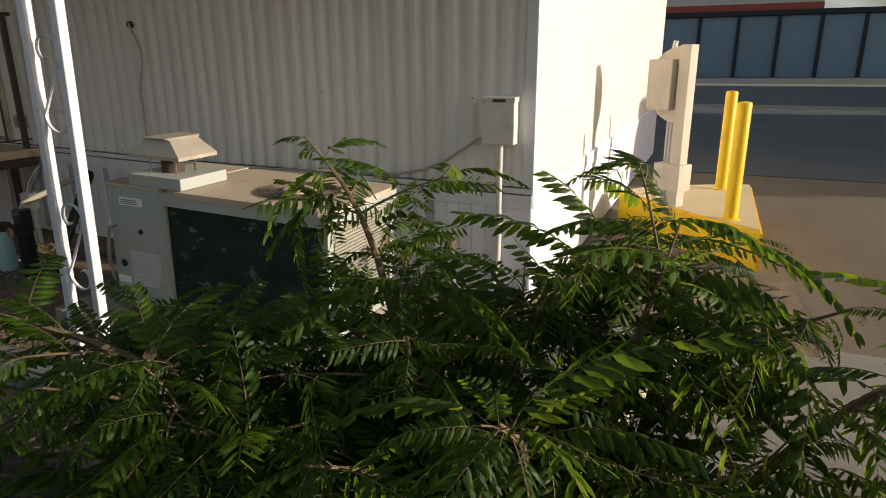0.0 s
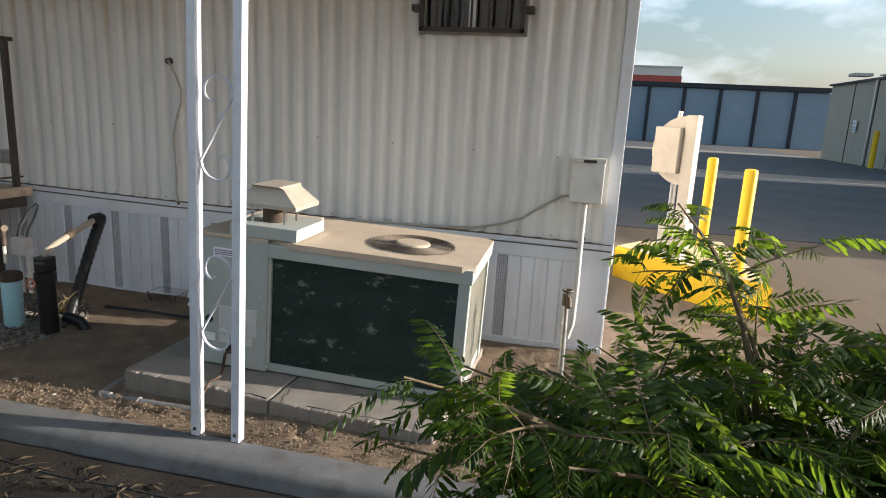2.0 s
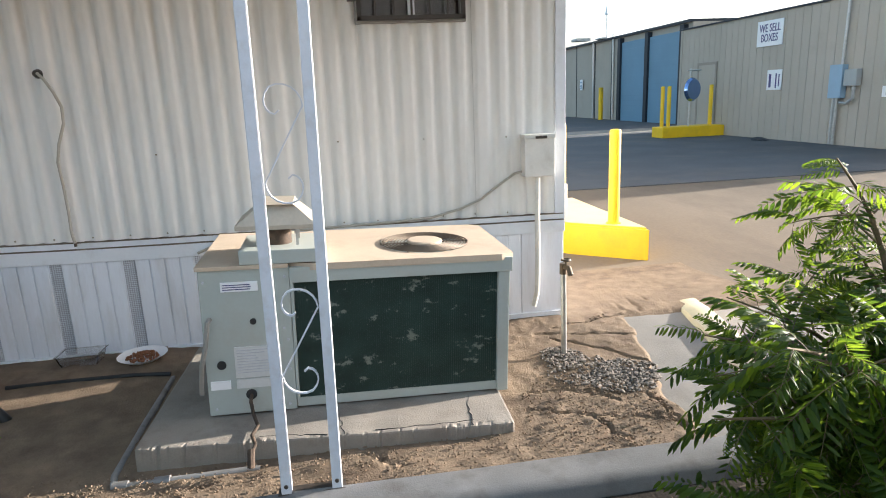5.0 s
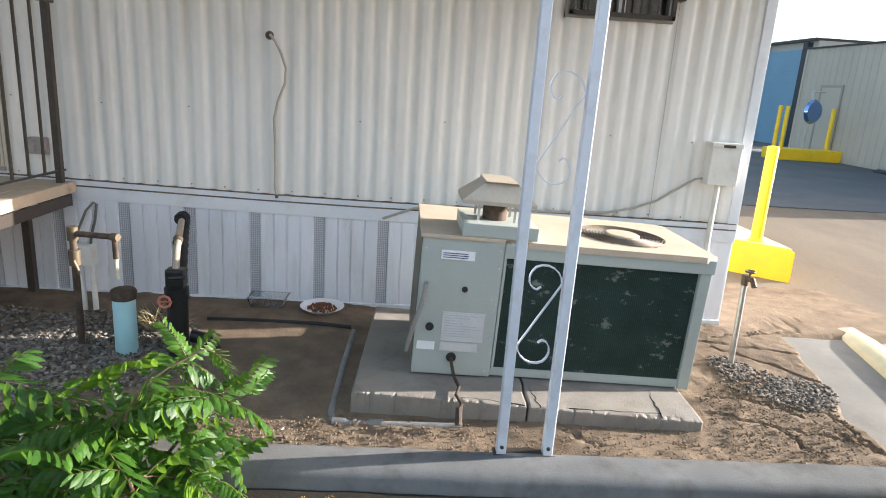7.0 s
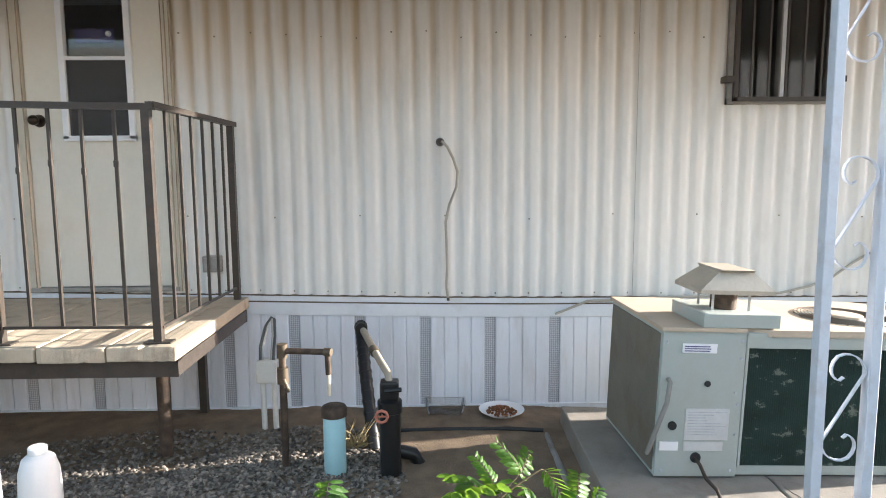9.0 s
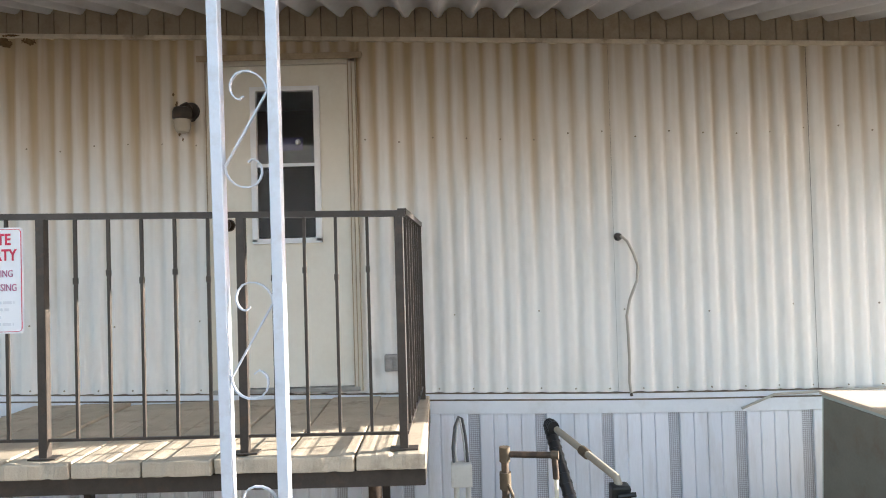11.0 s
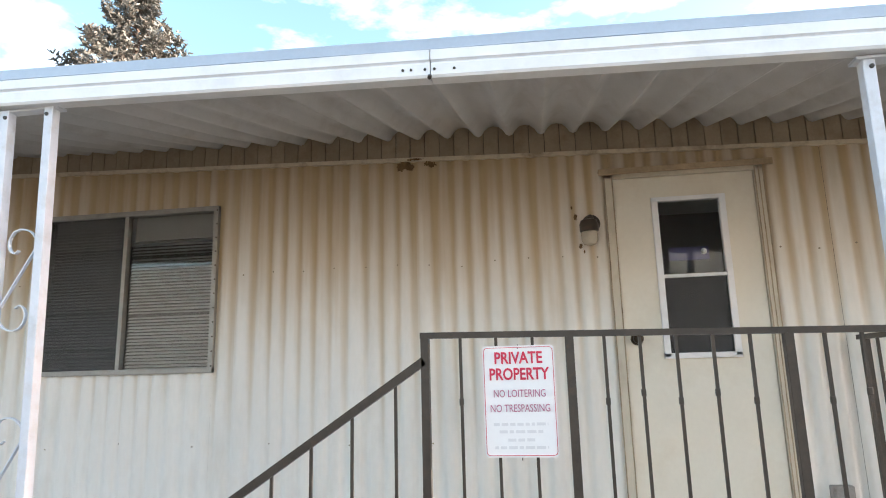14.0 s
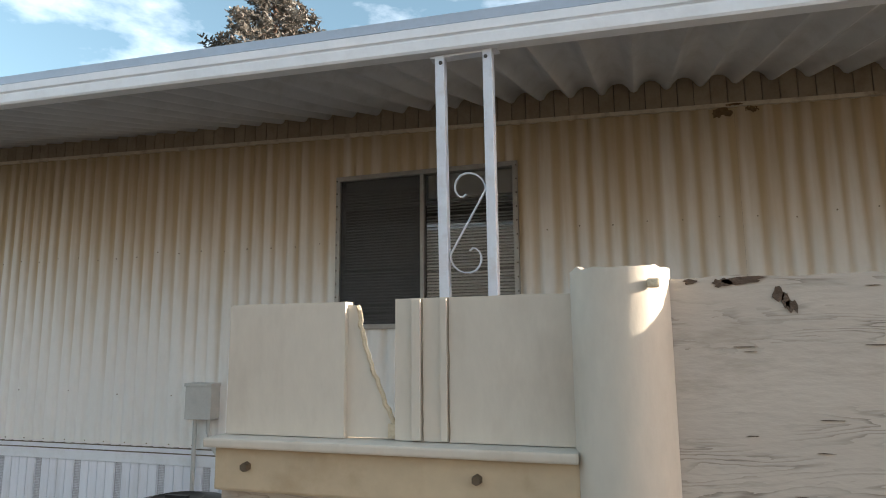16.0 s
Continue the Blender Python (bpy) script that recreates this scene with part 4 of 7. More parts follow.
part("door_frame", bm, DFRAME, door, "stained cream door frame")
for xb in (dx0 - 0.034, dx0 + 0.012, dx1 - 0.012, dx1 + 0.010, dx1 + 0.034):
    bm = bmesh.new()
    tube(bm, [(xb + 0.002 * noise.noise((xb * 9, k * 1.3, 1)), -0.015, dz1 * k / 24) for k in range(25)], 0.0035, 6)
    part("sealant_bead", bm, BEADL, door, "cracked dirty sealant bead")
bm = bmesh.new()
box(bm, dx0 - 0.07, dx1 + 0.08, -0.055, 0.0, dz1 + 0.022, dz1 + 0.034, 0.002)
box(bm, dx0 - 0.07, dx1 + 0.08, -0.060, -0.050, dz1 - 0.004, dz1 + 0.034, 0.002)
part("drip_cap", bm, mat("drip_cap_paint", (0.40, 0.31, 0.2), 0.6, 0, 0.3, 8, 60, 0.3), door, "rust-stained drip cap")
bm = bmesh.new()
box(bm, dx0 - 0.02, dx1 + 0.02, -0.03, 0.03, 0.0, 0.026, 0.004)
part("threshold", bm, ALU, door)
bm = bmesh.new()
for a in ((wx0 - 0.022, wx0 + 0.014, wz0 - 0.01, wz1 + 0.02), (wx1 - 0.014, wx1 + 0.022, wz0 - 0.01, wz1 + 0.02)):
    box(bm, a[0], a[1], -0.014, 0.03, a[2], a[3], 0.003)
box(bm, wx0 - 0.022, wx1 + 0.022, -0.016, 0.03, wz1 - 0.004, wz1 + 0.022, 0.003)
box(bm, wx0 - 0.022, wx1 + 0.022, -0.014, 0.03, wz0 - 0.02, wz0 + 0.012, 0.003)
box(bm, wx0 + 0.014, wx1 - 0.014, -0.010, 0.02, 1.375, 1.395, 0.003)
dwf = part("window_frame", bm, WHITEAL, door, "white aluminium sash")
for za, zb, yp in ((wz0 + 0.012, 1.375, 0.012), (1.395, wz1 - 0.004, 0.018)):
    bm = bmesh.new()
    box(bm, wx0 + 0.014, wx1 - 0.014, yp, yp + 0.004, za, zb)
    p = part("pane", bm, GLASS, dwf)
    p.visible_shadow = False
bm = bmesh.new()
box(bm, wx0 + 0.012, wx1 - 0.012, 0.002, 0.004, wz0 + 0.01, 1.377)
part("insect_screen", bm, SCREEN, door, "grey insect mesh over the lower pane")
bm = bmesh.new()
box(bm, -0.11, 0.12, 0.03, 0.034, 1.48, 1.56, 0.002)
part("inner_card", bm, NAVY, door, "small dark card behind the glass")
bm = bmesh.new()
bmesh.ops.create_uvsphere(bm, u_segments=10, v_segments=8, radius=0.018, matrix=pose(0.09, 0.03, 1.53))
part("inner_ornament", bm, SIGNG, door)
bm = bmesh.new()
bmesh.ops.create_cone(bm, cap_ends=True, segments=16, radius1=0.038, radius2=0.034, depth=0.012, matrix=pose(-0.338, 0.002, 1.025, 90, 0, 0))
bmesh.ops.create_cone(bm, cap_ends=True, segments=12, radius1=0.015, radius2=0.015, depth=0.04, matrix=pose(-0.338, -0.02, 1.025, 90, 0, 0))
bmesh.ops.create_uvsphere(bm, u_segments=14, v_segments=10, radius=0.03, matrix=pose(-0.338, -0.05, 1.025))
part("door_knob", bm, mat("dark_knob", (0.05, 0.035, 0.025), 0.3, 0.7, 0.2), door, "dark bronze door knob", smooth=True)


# ---- windows ----
def window_unit(name, o, mullion, label):
    x0, x1, z0, z1 = o
    w = thing(name, ((x0 + x1) / 2, WY, z0), label, "window", kind="structure")
    hx, h = (x1 - x0) / 2, z1 - z0
    bm = bmesh.new()
    for a in ((-hx - 0.012, -hx + 0.022, -0.012, h + 0.012), (hx - 0.022, hx + 0.012, -0.012, h + 0.012)):
        box(bm, a[0], a[1], -0.014, 0.05, a[2], a[3], 0.003)
    box(bm, -hx - 0.012, hx + 0.012, -0.016, 0.05, h - 0.022, h + 0.012, 0.003)
    box(bm, -hx - 0.012, hx + 0.012, -0.02, 0.05, -0.012, 0.022, 0.003)
    fr_ob = part("window_frame", bm, ALU, w, "weathered aluminium frame")
    bm = bmesh.new()
    box(bm, mullion - 0.014, mullion + 0.014, -0.012, 0.04, 0.022, h - 0.022, 0.003)
    part("mullion", bm, ALU, fr_ob)
    for xa, xb, y in ((-hx + 0.022, mullion - 0.012, 0.014), (mullion + 0.012, hx - 0.022, 0.022)):
        bm = bmesh.new()
        box(bm, xa, xb, y, y + 0.004, 0.02, h - 0.02)
        p = part("pane", bm, GLASS, w)
        p.visible_shadow = False
    return w, fr_ob, hx, h


w2, w2f, hx, h = window_unit("window_2", WIN2, -8.75 + 8.7425, "aluminium sliding window with dark closed blinds")
bm = bmesh.new()
for i in range(12):
    z = 0.03 + i * (h - 0.05) / 11
    for s in (-1, 1):
        bmesh.ops.create_cone(bm, cap_ends=True, segments=6, radius1=0.006, radius2=0.004, depth=0.006, matrix=pose(s * (hx + 0.004), -0.017, z, 90, 0, 0))
part("screws", bm, RUSTP, w2f)
bm = bmesh.new()
box(bm, -hx + 0.02, -0.02, 0.004, 0.006, 0.02, h - 0.02)
part("insect_screen", bm, SCREEN, w2, "grey insect mesh over one pane")
bl = thing("blind", (WIN2[0] / 2 + WIN2[1] / 2, WY + 0.055, WIN2[2]), "dark brown horizontal blinds, uneven and closed", "blind")
bm0 = bmesh.new()
box(bm0, -0.31, 0.31, -0.011, 0.011, -0.0007, 0.0007)
slat_me = mesh_of(bm0, "slat", BLIND)
rnd = random.Random(11)
for side in (-0.325, 0.32):
    z = 0.02
    while z < h - (0.2 if side > 0 else 0.1):
        piece("slat", slat_me, bl, pose(side, rnd.uniform(-0.003, 0.003), z, rnd.uniform(30, 42), rnd.uniform(-0.25, 0.25), 0))
        z += 0.0215 if rnd.random() > 0.06 else 0.034
bm = bmesh.new()
box(bm, 0.02, 0.63, 0.0, 0.02, h - 0.19, h - 0.02, 0.003)
part("valance", bm, CURT, bl, "pale valance at the blind's head")

w1, w1f, hx, h = window_unit("window_1", WIN1, 0.0, "small dark window behind black security bars")
bg1 = thing("window_guard", ((WIN1[0] + WIN1[1]) / 2, WY - 0.02, WIN1[2]), "black wrought-iron security bars over the window", "window guard")
bm = bmesh.new()
for a in ((-hx, -hx + 0.025, 0, h), (hx - 0.025, hx, 0, h), (-hx, hx, 0, 0.025), (-hx, hx, h - 0.025, h)):
    box(bm, a[0], a[1], -0.055, -0.03, a[2], a[3], 0.002)
part("guard_frame", bm, IRON, bg1)
for i in range(1, 6):
    bm = bmesh.new()
    x = -hx + i * 2 * hx / 6
    box(bm, x - 0.006, x + 0.006, -0.05, -0.036, 0.02, h - 0.02, 0.001)
    part("bar", bm, IRON, bg1)
for s in (-1, 1):
    for z in (0.13, 0.64):
        bm = bmesh.new()
        box(bm, s * hx - (0.05 if s < 0 else 0), s * hx + (0.05 if s > 0 else 0), -0.055, 0.02, z - 0.018, z + 0.018, 0.002)
        part("bracket", bm, IRON, bg1)
bm = bmesh.new()
box(bm, -0.02, 0.02, -0.024, -0.020, 0.03, h - 0.03)
part("pale_meeting_rail", bm, WHITEAL, bg1)

# ---- porch ----
PX0, PZ, PYF = -6.61, 0.705, 2.82
porch = thing("porch", (PX0, PYF, 0), "raised concrete-slab porch on a black steel frame", "porch")
def rough_slab(seed):
    """A cast slab with a crumbled front edge."""
    bm = bmesh.new()
    box(bm, 0.004, 0.297, 0, 1.155, 0, 0.068, 0.008)
    bmesh.ops.subdivide_edges(bm, edges=[e for e in bm.edges if abs(e.verts[0].co.x - e.verts[1].co.x) > 0.2], cuts=14)
    for v in bm.verts:
        if v.co.y < 0.05:
            n_ = noise.noise((v.co.x * 13, seed, v.co.z * 20)) + 0.5 * noise.noise((v.co.x * 40, seed, 3))
            v.co.y += 0.012 * n_
            if v.co.z > 0.04:
                v.co.z -= 0.012 * max(0.0, n_ - 0.1)
            elif v.co.z < 0.02:
                v.co.z += 0.010 * max(0.0, -n_)
    return mesh_of(bm, "slab", SLAB)


slab_mes = [rough_slab(5.3 * k) for k in range(4)]
rnd = random.Random(21)
for k in range(8):
    piece("slab", slab_mes[k % 4], porch, pose(k * 0.301, rnd.uniform(-0.008, 0.008), PZ - 0.068 + rnd.uniform(-0.003, 0.003), rnd.uniform(-0.3, 0.3), 0, rnd.uniform(-0.4, 0.4)))
bm = bmesh.new()
box(bm, 0.01, 2.40, 0.035, 0.042, 0.56, PZ - 0.07)
box(bm, 0.01, 2.40, 0.035, 0.085, PZ - 0.077, PZ - 0.07)
box(bm, 0.01, 2.40, 1.08, 1.087, 0.56, PZ - 0.07)
for x in (0.01, 1.2, 2.392):
    box(bm, x, x + 0.008, 0.043, 1.079, 0.565, PZ - 0.072)
part("frame", bm, IRON, porch, "black angle-iron frame")
bm = bmesh.new()
tube(bm, [(2.13, 0.5, 0.0), (2.13, 0.5, 0.60)], 0.034, 14)
part("leg", bm, RUSTP, porch, "rusty pipe leg", smooth=True)
for x, y in ((0.42, 0.14), (0.42, 1.0), (2.13, 1.06)):
    bm = bmesh.new()
    box(bm, x - 0.022, x + 0.022, y - 0.022, y + 0.022, 0.01, 0.60, 0.002)
    part("leg", bm, IRON, porch)

stair = thing("porch_steps", (PX0, PYF, 0), "concrete tread steps on black steel stringers beside the porch", "steps")
for k, z in enumerate((0.515, 0.325, 0.135)):
    bm = bmesh.new()
    box(bm, -0.31 - 0.28 * k, 0.0 - 0.28 * k - (0.004 if k == 0 else 0), 0.10, 1.12, z - 0.058, z, 0.012)
    part("tread", bm, SLAB, stair)
for y in (0.16, 1.04):
    bm = bmesh.new()
    bar(bm, (0.0, y, 0.52), (-0.87, y, -0.05), 0.03, 0.12)
    part("stringer", bm, IRON, stair)

RY = 2.89


def z_rail(x):
    return 1.775 - 0.018 * (x + 6.47)


rail = thing("railing", (-6.47, RY, PZ), "black wrought-iron porch railing with thin balusters", "railing")


def at_rail(x, y, z):
    return Vector((x + 6.47, y - RY, z - PZ))


bm = bmesh.new()
bar(bm, at_rail(-6.49, RY, z_rail(-6.49) - 0.012), at_rail(-4.27, RY, z_rail(-4.27) - 0.012), 0.038, 0.026)
part("top_rail", bm, IRON, rail)
bm = bmesh.new()
bar(bm, at_rail(-6.47, RY, 0.79), at_rail(-4.29, RY, 0.775), 0.014, 0.012)
part("bottom_rail", bm, IRON, rail)
posts_x = (-6.47, -5.85, -4.985, -4.30)
for x in posts_x:
    bm = bmesh.new()
    p, q = at_rail(x, RY, PZ), at_rail(x, RY, z_rail(x) - 0.02)
    box(bm, p.x - 0.018, p.x + 0.018, -0.018, 0.018, 0.0, q.z, 0.002)
    pst = part("post", bm, IRON, rail)
    bm = bmesh.new()
    box(bm, p.x - 0.06, p.x + 0.06, -0.03, 0.03, 0.002, 0.009, 0.002)
    part("base_plate", bm, IRON, pst)
for xa, xb, n_b in ((-6.47, -5.85, 3), (-5.85, -4.985, 5), (-4.985, -4.30, 4)):
    for i in range(1, n_b + 1):
        x = xa + (xb - xa) * i / (n_b + 1)
        bm = bmesh.new()
        p, q = at_rail(x, RY, 0.785), at_rail(x, RY, z_rail(x) - 0.02)
        box(bm, p.x - 0.0065, p.x + 0.0065, -0.0065, 0.0065, p.z, q.z, 0.001)
        zl = p.z + (q.z - p.z) * (0.70 if i % 2 else 0.735)
        box(bm, p.x - 0.010, p.x + 0.0085, -0.009, 0.009, zl, zl + 0.03, 0.004)
        part("baluster", bm, IRON, rail)
# the return to the wall
bm = bmesh.new()
bar(bm, at_rail(-4.285, RY, 1.733), at_rail(-4.25, 3.93, 1.733), 0.038, 0.026)
part("side_rail", bm, IRON, rail)
bm = bmesh.new()
bar(bm, at_rail(-4.285, RY, 0.775), at_rail(-4.25, 3.93, 0.775), 0.014, 0.012)
part("side_bottom_rail", bm, IRON, rail)
for i in range(1, 8):
    f = i / 7.4
    x, y = -4.285 + 0.035 * f, RY + (3.93 - RY) * f
    wd = 0.018 if i == 7 else 0.0065
    bm = bmesh.new()
    p, q = at_rail(x, y, 0.775 if i < 7 else PZ), at_rail(x, y, 1.725)
    box(bm, p.x - wd, p.x + wd, p.y - wd, p.y + wd, p.z, q.z, 0.001)
    part("baluster" if i < 7 else "post", bm, IRON, rail)
# the flight down
bm = bmesh.new()
bar(bm, at_rail(-6.475, RY, 1.655), at_rail(-7.63, RY, 0.885), 0.036, 0.036)
part("hand_rail", bm, IRON, rail)
bm = bmesh.new()
bar(bm, at_rail(-6.475, RY, 0.98), at_rail(-7.33, RY, 0.375), 0.013, 0.012)
part("stair_bottom_rail", bm, IRON, rail)
bm = bmesh.new()
bar(bm, at_rail(-7.615, RY, 0.88), at_rail(-7.35, RY, 0.555), 0.013, 0.012)
part("brace", bm, IRON, rail)
bm = bmesh.new()
p = at_rail(-7.34, RY, 0.02)
box(bm, p.x - 0.019, p.x + 0.019, -0.019, 0.019, p.z, at_rail(0, 0, 1.065).z, 0.002)
part("stair_post", bm, IRON, rail)
for x in (-7.165, -6.985, -6.80, -6.605):
    f = (x + 6.475) / (-7.63 + 6.475)
    bm = bmesh.new()
    p, q = at_rail(x, RY, 0.98 + (x + 6.475) * 0.708), at_rail(x, RY, 1.655 - 0.77 * f)
    box(bm, p.x - 0.0065, p.x + 0.0065, -0.0065, 0.0065, p.z, q.z, 0.001)
    part("baluster", bm, IRON, rail)

# warning sign wired to the railing
sg = thing("warning_sign", (-6.068, RY - 0.026, 1.48), "white metal warning sign with red lettering wired to the railing", "sign")
bm = bmesh.new()
vs = []
for cx, cz, a0 in ((1, 1, 0), (-1, 1, 90), (-1, -1, 180), (1, -1, 270)):
    for i in range(5):
        a = radians(a0 + 22.5 * i)
        vs.append((cx * 0.135 + 0.0165 * math.cos(a), cz * 0.211 + 0.0165 * math.sin(a)))
f0 = bm.faces.new([bm.verts.new((x, 0, z)) for x, z in vs])
ex = bmesh.ops.extrude_face_region(bm, geom=[f0])
bmesh.ops.translate(bm, vec=(0, 0.003, 0), verts=[g for g in ex["geom"] if isinstance(g, bmesh.types.BMVert)])
part("plate", bm, SIGNW, sg)
bm = bmesh.new()
for i in range(len(vs)):
    (xa, za), (xb, zb) = vs[i], vs[(i + 1) % len(vs)]
    bar(bm, (xa * 0.955, -0.0012, za * 0.965), (xb * 0.955, -0.0012, zb * 0.965), 0.003, 0.002)
part("border", bm, SIGNR, sg, "thin red border line")
for words, size, z, m_, sq in (("PRIVATE", 0.068, 0.174, SIGNR, 0.80), ("PROPERTY", 0.068, 0.107, SIGNR, 0.77), ("NO LOITERING", 0.044, 0.028, SIGNP, 0.72), ("NO TRESPASSING", 0.044, -0.032, SIGNP, 0.72)):
    text_mesh(words, size, m_, sg, pose(0, -0.002, z), squeeze=sq, bold=0.0016 if size > 0.05 else 0.0)
for z, w_ in ((-0.095, 0.225), (-0.125, 0.18), (-0.158, 0.11), (-0.188, 0.22)):
    bm = bmesh.new()
    x = -w_ / 2
    while x < w_ / 2:
        l_ = rnd.uniform(0.012, 0.04)
        box(bm, x, min(x + l_, w_ / 2), -0.0018, 0, z - 0.006, z + 0.006)
        x += l_ + 0.008
    part("faded_line", bm, SIGNG, sg)
for z in (0.225, -0.226):
    bm = bmesh.new()
    tube(bm, [(0, -0.004, z - 0.012), (0.0, 0.012, z + 0.006), (0.0, 0.03, z)], 0.002, 6)
    part("wire_tie", bm, IRON, sg)

# ---- things on the wall ----
lamp = thing("wall_lamp", (-5.65, WY - 0.002, 2.42), "black porch lamp with a cloudy glass jar, unlit", "lamp")
bm = bmesh.new()
bmesh.ops.create_cone(bm, cap_ends=True, segments=20, radius1=0.06, radius2=0.052, depth=0.03, matrix=pose(0.02, 0.0, 0.05, 90, 0, 0))
part("back_plate", bm, IRON, lamp, smooth=True)
bm = bmesh.new()
tube(bm, [(0.02, -0.01, 0.06), (0.012, -0.05, 0.075), (0.0, -0.075, 0.055)], 0.022, 10)
lathe(bm, ((0.02, 0.062), (0.048, 0.052), (0.056, 0.03), (0.056, -0.012), (0.05, -0.016)), 0.0, -0.08, 18)
part("holder", bm, IRON, lamp, smooth=True)
bm = bmesh.new()
lathe(bm, ((0.046, -0.017), (0.049, -0.03), (0.047, -0.07), (0.036, -0.092), (0.012, -0.1)), 0.0, -0.08, 18)
part("jar", bm, LENSG, lamp, "cloudy ribbed glass jar", smooth=True)

cbl = thing("hanging_cable", (-3.026, WY - 0.03, 1.63), "cream cable hanging from a hole in the siding", "cable")
bm = bmesh.new()
tube(bm, [(-0.01, 0.03, 0.0), (0.0, -0.01, 0.0), (0.03, -0.02, -0.03), (0.065, -0.015, -0.10), (0.092, -0.01, -0.18), (0.085, -0.005, -0.27), (0.04, 0, -0.38), (0.018, 0, -0.48),
          (0.024, 0, -0.62), (0.026, 0.0, -0.76), (0.022, 0, -0.88), (0.03, 0, -0.95)], 0.0085, 8)
part("cord", bm, CABLE, cbl, smooth=True)
bm = bmesh.new()
bmesh.ops.create_cone(bm, cap_ends=True, segments=12, radius1=0.026, radius2=0.018, depth=0.03, matrix=pose(-0.012, 0.012, 0.0, 90, 0, 0))
part("grommet", bm, IRON, cbl, smooth=True)
bm = bmesh.new()
tube(bm, [(0.03, 0, -0.945), (0.032, 0, -0.965)], 0.009, 8)
part("cord_end", bm, IRON, cbl)

jb = thing("junction_box", (-0.232, WY - 0.05, 0.912), "pale grey electrical disconnect box on the siding", "electrical box")
bm = bmesh.new()
box(bm, -0.095, 0.095, -0.045, 0.06, 0, 0.25, 0.006)
part("housing", bm, BOXP, jb)
bm = bmesh.new()
box(bm, -0.1, 0.1, -0.052, 0.06, 0.235, 0.262, 0.005)
part("lid", bm, BOXP, jb)
bm = bmesh.new()
box(bm, -0.03, 0.045, -0.056, -0.04, 0.235, 0.252, 0.003)
part("latch", bm, IRON, jb)
bm = bmesh.new()
tube(bm, [(-0.0, 0.01, 0.0), (-0.002, 0.01, -0.2), (0.0, 0.008, -0.55), (-0.005, 0.008, -0.76), (-0.03, 0.004, -0.86)], 0.017, 10)
part("conduit", bm, BOXP, jb, smooth=True)
bm = bmesh.new()
tube(bm, [(-0.09, 0.03, 0.03), (-0.14, 0.035, 0.02), (-0.24, 0.04, -0.045), (-0.36, 0.04, -0.13), (-0.5, 0.04, -0.185), (-0.68, 0.04, -0.225), (-0.9, 0.03, -0.235), (-1.5, 0.03, -0.245), (-1.9, 0.02, -0.26), (-2.1, 0.02, -0.34)], 0.008, 8)
part("whip_cable", bm, CABLE, jb, smooth=True)

ob_ = thing("outlet_box", (-4.44, WY - 0.01, 0.86), "weathered grey outdoor socket cover beside the door", "socket")
bm = bmesh.new()
SOCKET = mat("dull_socket_metal", (0.30, 0.29, 0.28), 0.55, 0.3, 0.25, 14, 90, 0.15, dirt=(0.14, 0.12, 0.1), dirt_amt=0.6, dirt_scale=16)
box(bm, -0.04, 0.07, -0.035, 0.02, -0.005, 0.095, 0.008)
part("cover", bm, SOCKET, ob_)
for s in (-1, 1):
    bm = bmesh.new()
    box(bm, 0.015 + s * 0.025 - 0.02, 0.015 + s * 0.025 + 0.02, -0.044, -0.034, 0.012, 0.083, 0.004)
    part("flap", bm, SOCKET, ob_)

eb = thing("meter_box", (-10.465, WY - 0.05, 1.0), "grey weathered electrical meter box with two conduits", "electrical box")
bm = bmesh.new()
box(bm, -0.115, 0.115, -0.05, 0.06, 0, 0.25, 0.006)
part("housing", bm, GREYP, eb)
bm = bmesh.new()
box(bm, -0.12, 0.12, -0.06, 0.06, 0.238, 0.262, 0.004)
part("hood", bm, GREYP, eb)
for x in (-0.055, 0.06):
    bm = bmesh.new()
    tube(bm, [(x, 0.0, 0.0), (x, 0.0, -0.3), (x, 0.0, -0.95)] if x < 0 else [(x, 0.0, 0.0), (x, 0, -0.08), (x + 0.05, 0, -0.2), (x + 0.12, 0, -0.28)], 0.016, 10)
    part("conduit", bm, GREYP, eb, smooth=True)

sb = thing("skirt_electrical_box", (-9.15, WY - 0.09, 0.0), "small weathered electrical boxes with an open lid by the skirting", "electrical box")
bm = bmesh.new()
box(bm, -0.125, 0.0, -0.045, 0.05, 0.10, 0.345, 0.006)
body_ = part("box", bm, BOXP, sb)
bm = bmesh.new()
box(bm, -0.118, -0.006, -0.052, -0.044, 0.108, 0.337, 0.004)
part("door", bm, BOXP, body_)
for z in (0.13, 0.31):
    bm = bmesh.new()
    box(bm, -0.012, 0.012, -0.056, -0.046, z - 0.014, z + 0.014, 0.003)
    part("hinge", bm, SIGNW, body_, "white hinge clip")
bm = bmesh.new()
box(bm, 0.012, 0.118, -0.02, 0.07, 0.285, 0.40, 0.006, pose(0, 0, 0, 0, 4, 0))
up_ = part("upper_box", bm, BOXP, sb)
bm = bmesh.new()
box(bm, -0.05, 0.13, -0.03, 0.07, 0.412, 0.422, 0.002, pose(0, 0, 0, 0, -6, 0))
part("lid", bm, BLACKP, up_, "dark raised lid")
bm = bmesh.new()
lathe(bm, ((0.03, 0.06), (0.036, 0.07), (0.036, 0.20), (0.028, 0.215), (0.02, 0.28)), 0.075, -0.01, 16)
part("dark_cylinder", bm, GALV, sb, "dull grey metal cylinder", smooth=True)
bm = bmesh.new()
tube(bm, [(0.03, -0.03, 0.27), (0.045, -0.045, 0.235), (0.03, -0.03, 0.20)], 0.016, 8)
part("connector", bm, BLACKP, sb, "black cable connector", smooth=True)
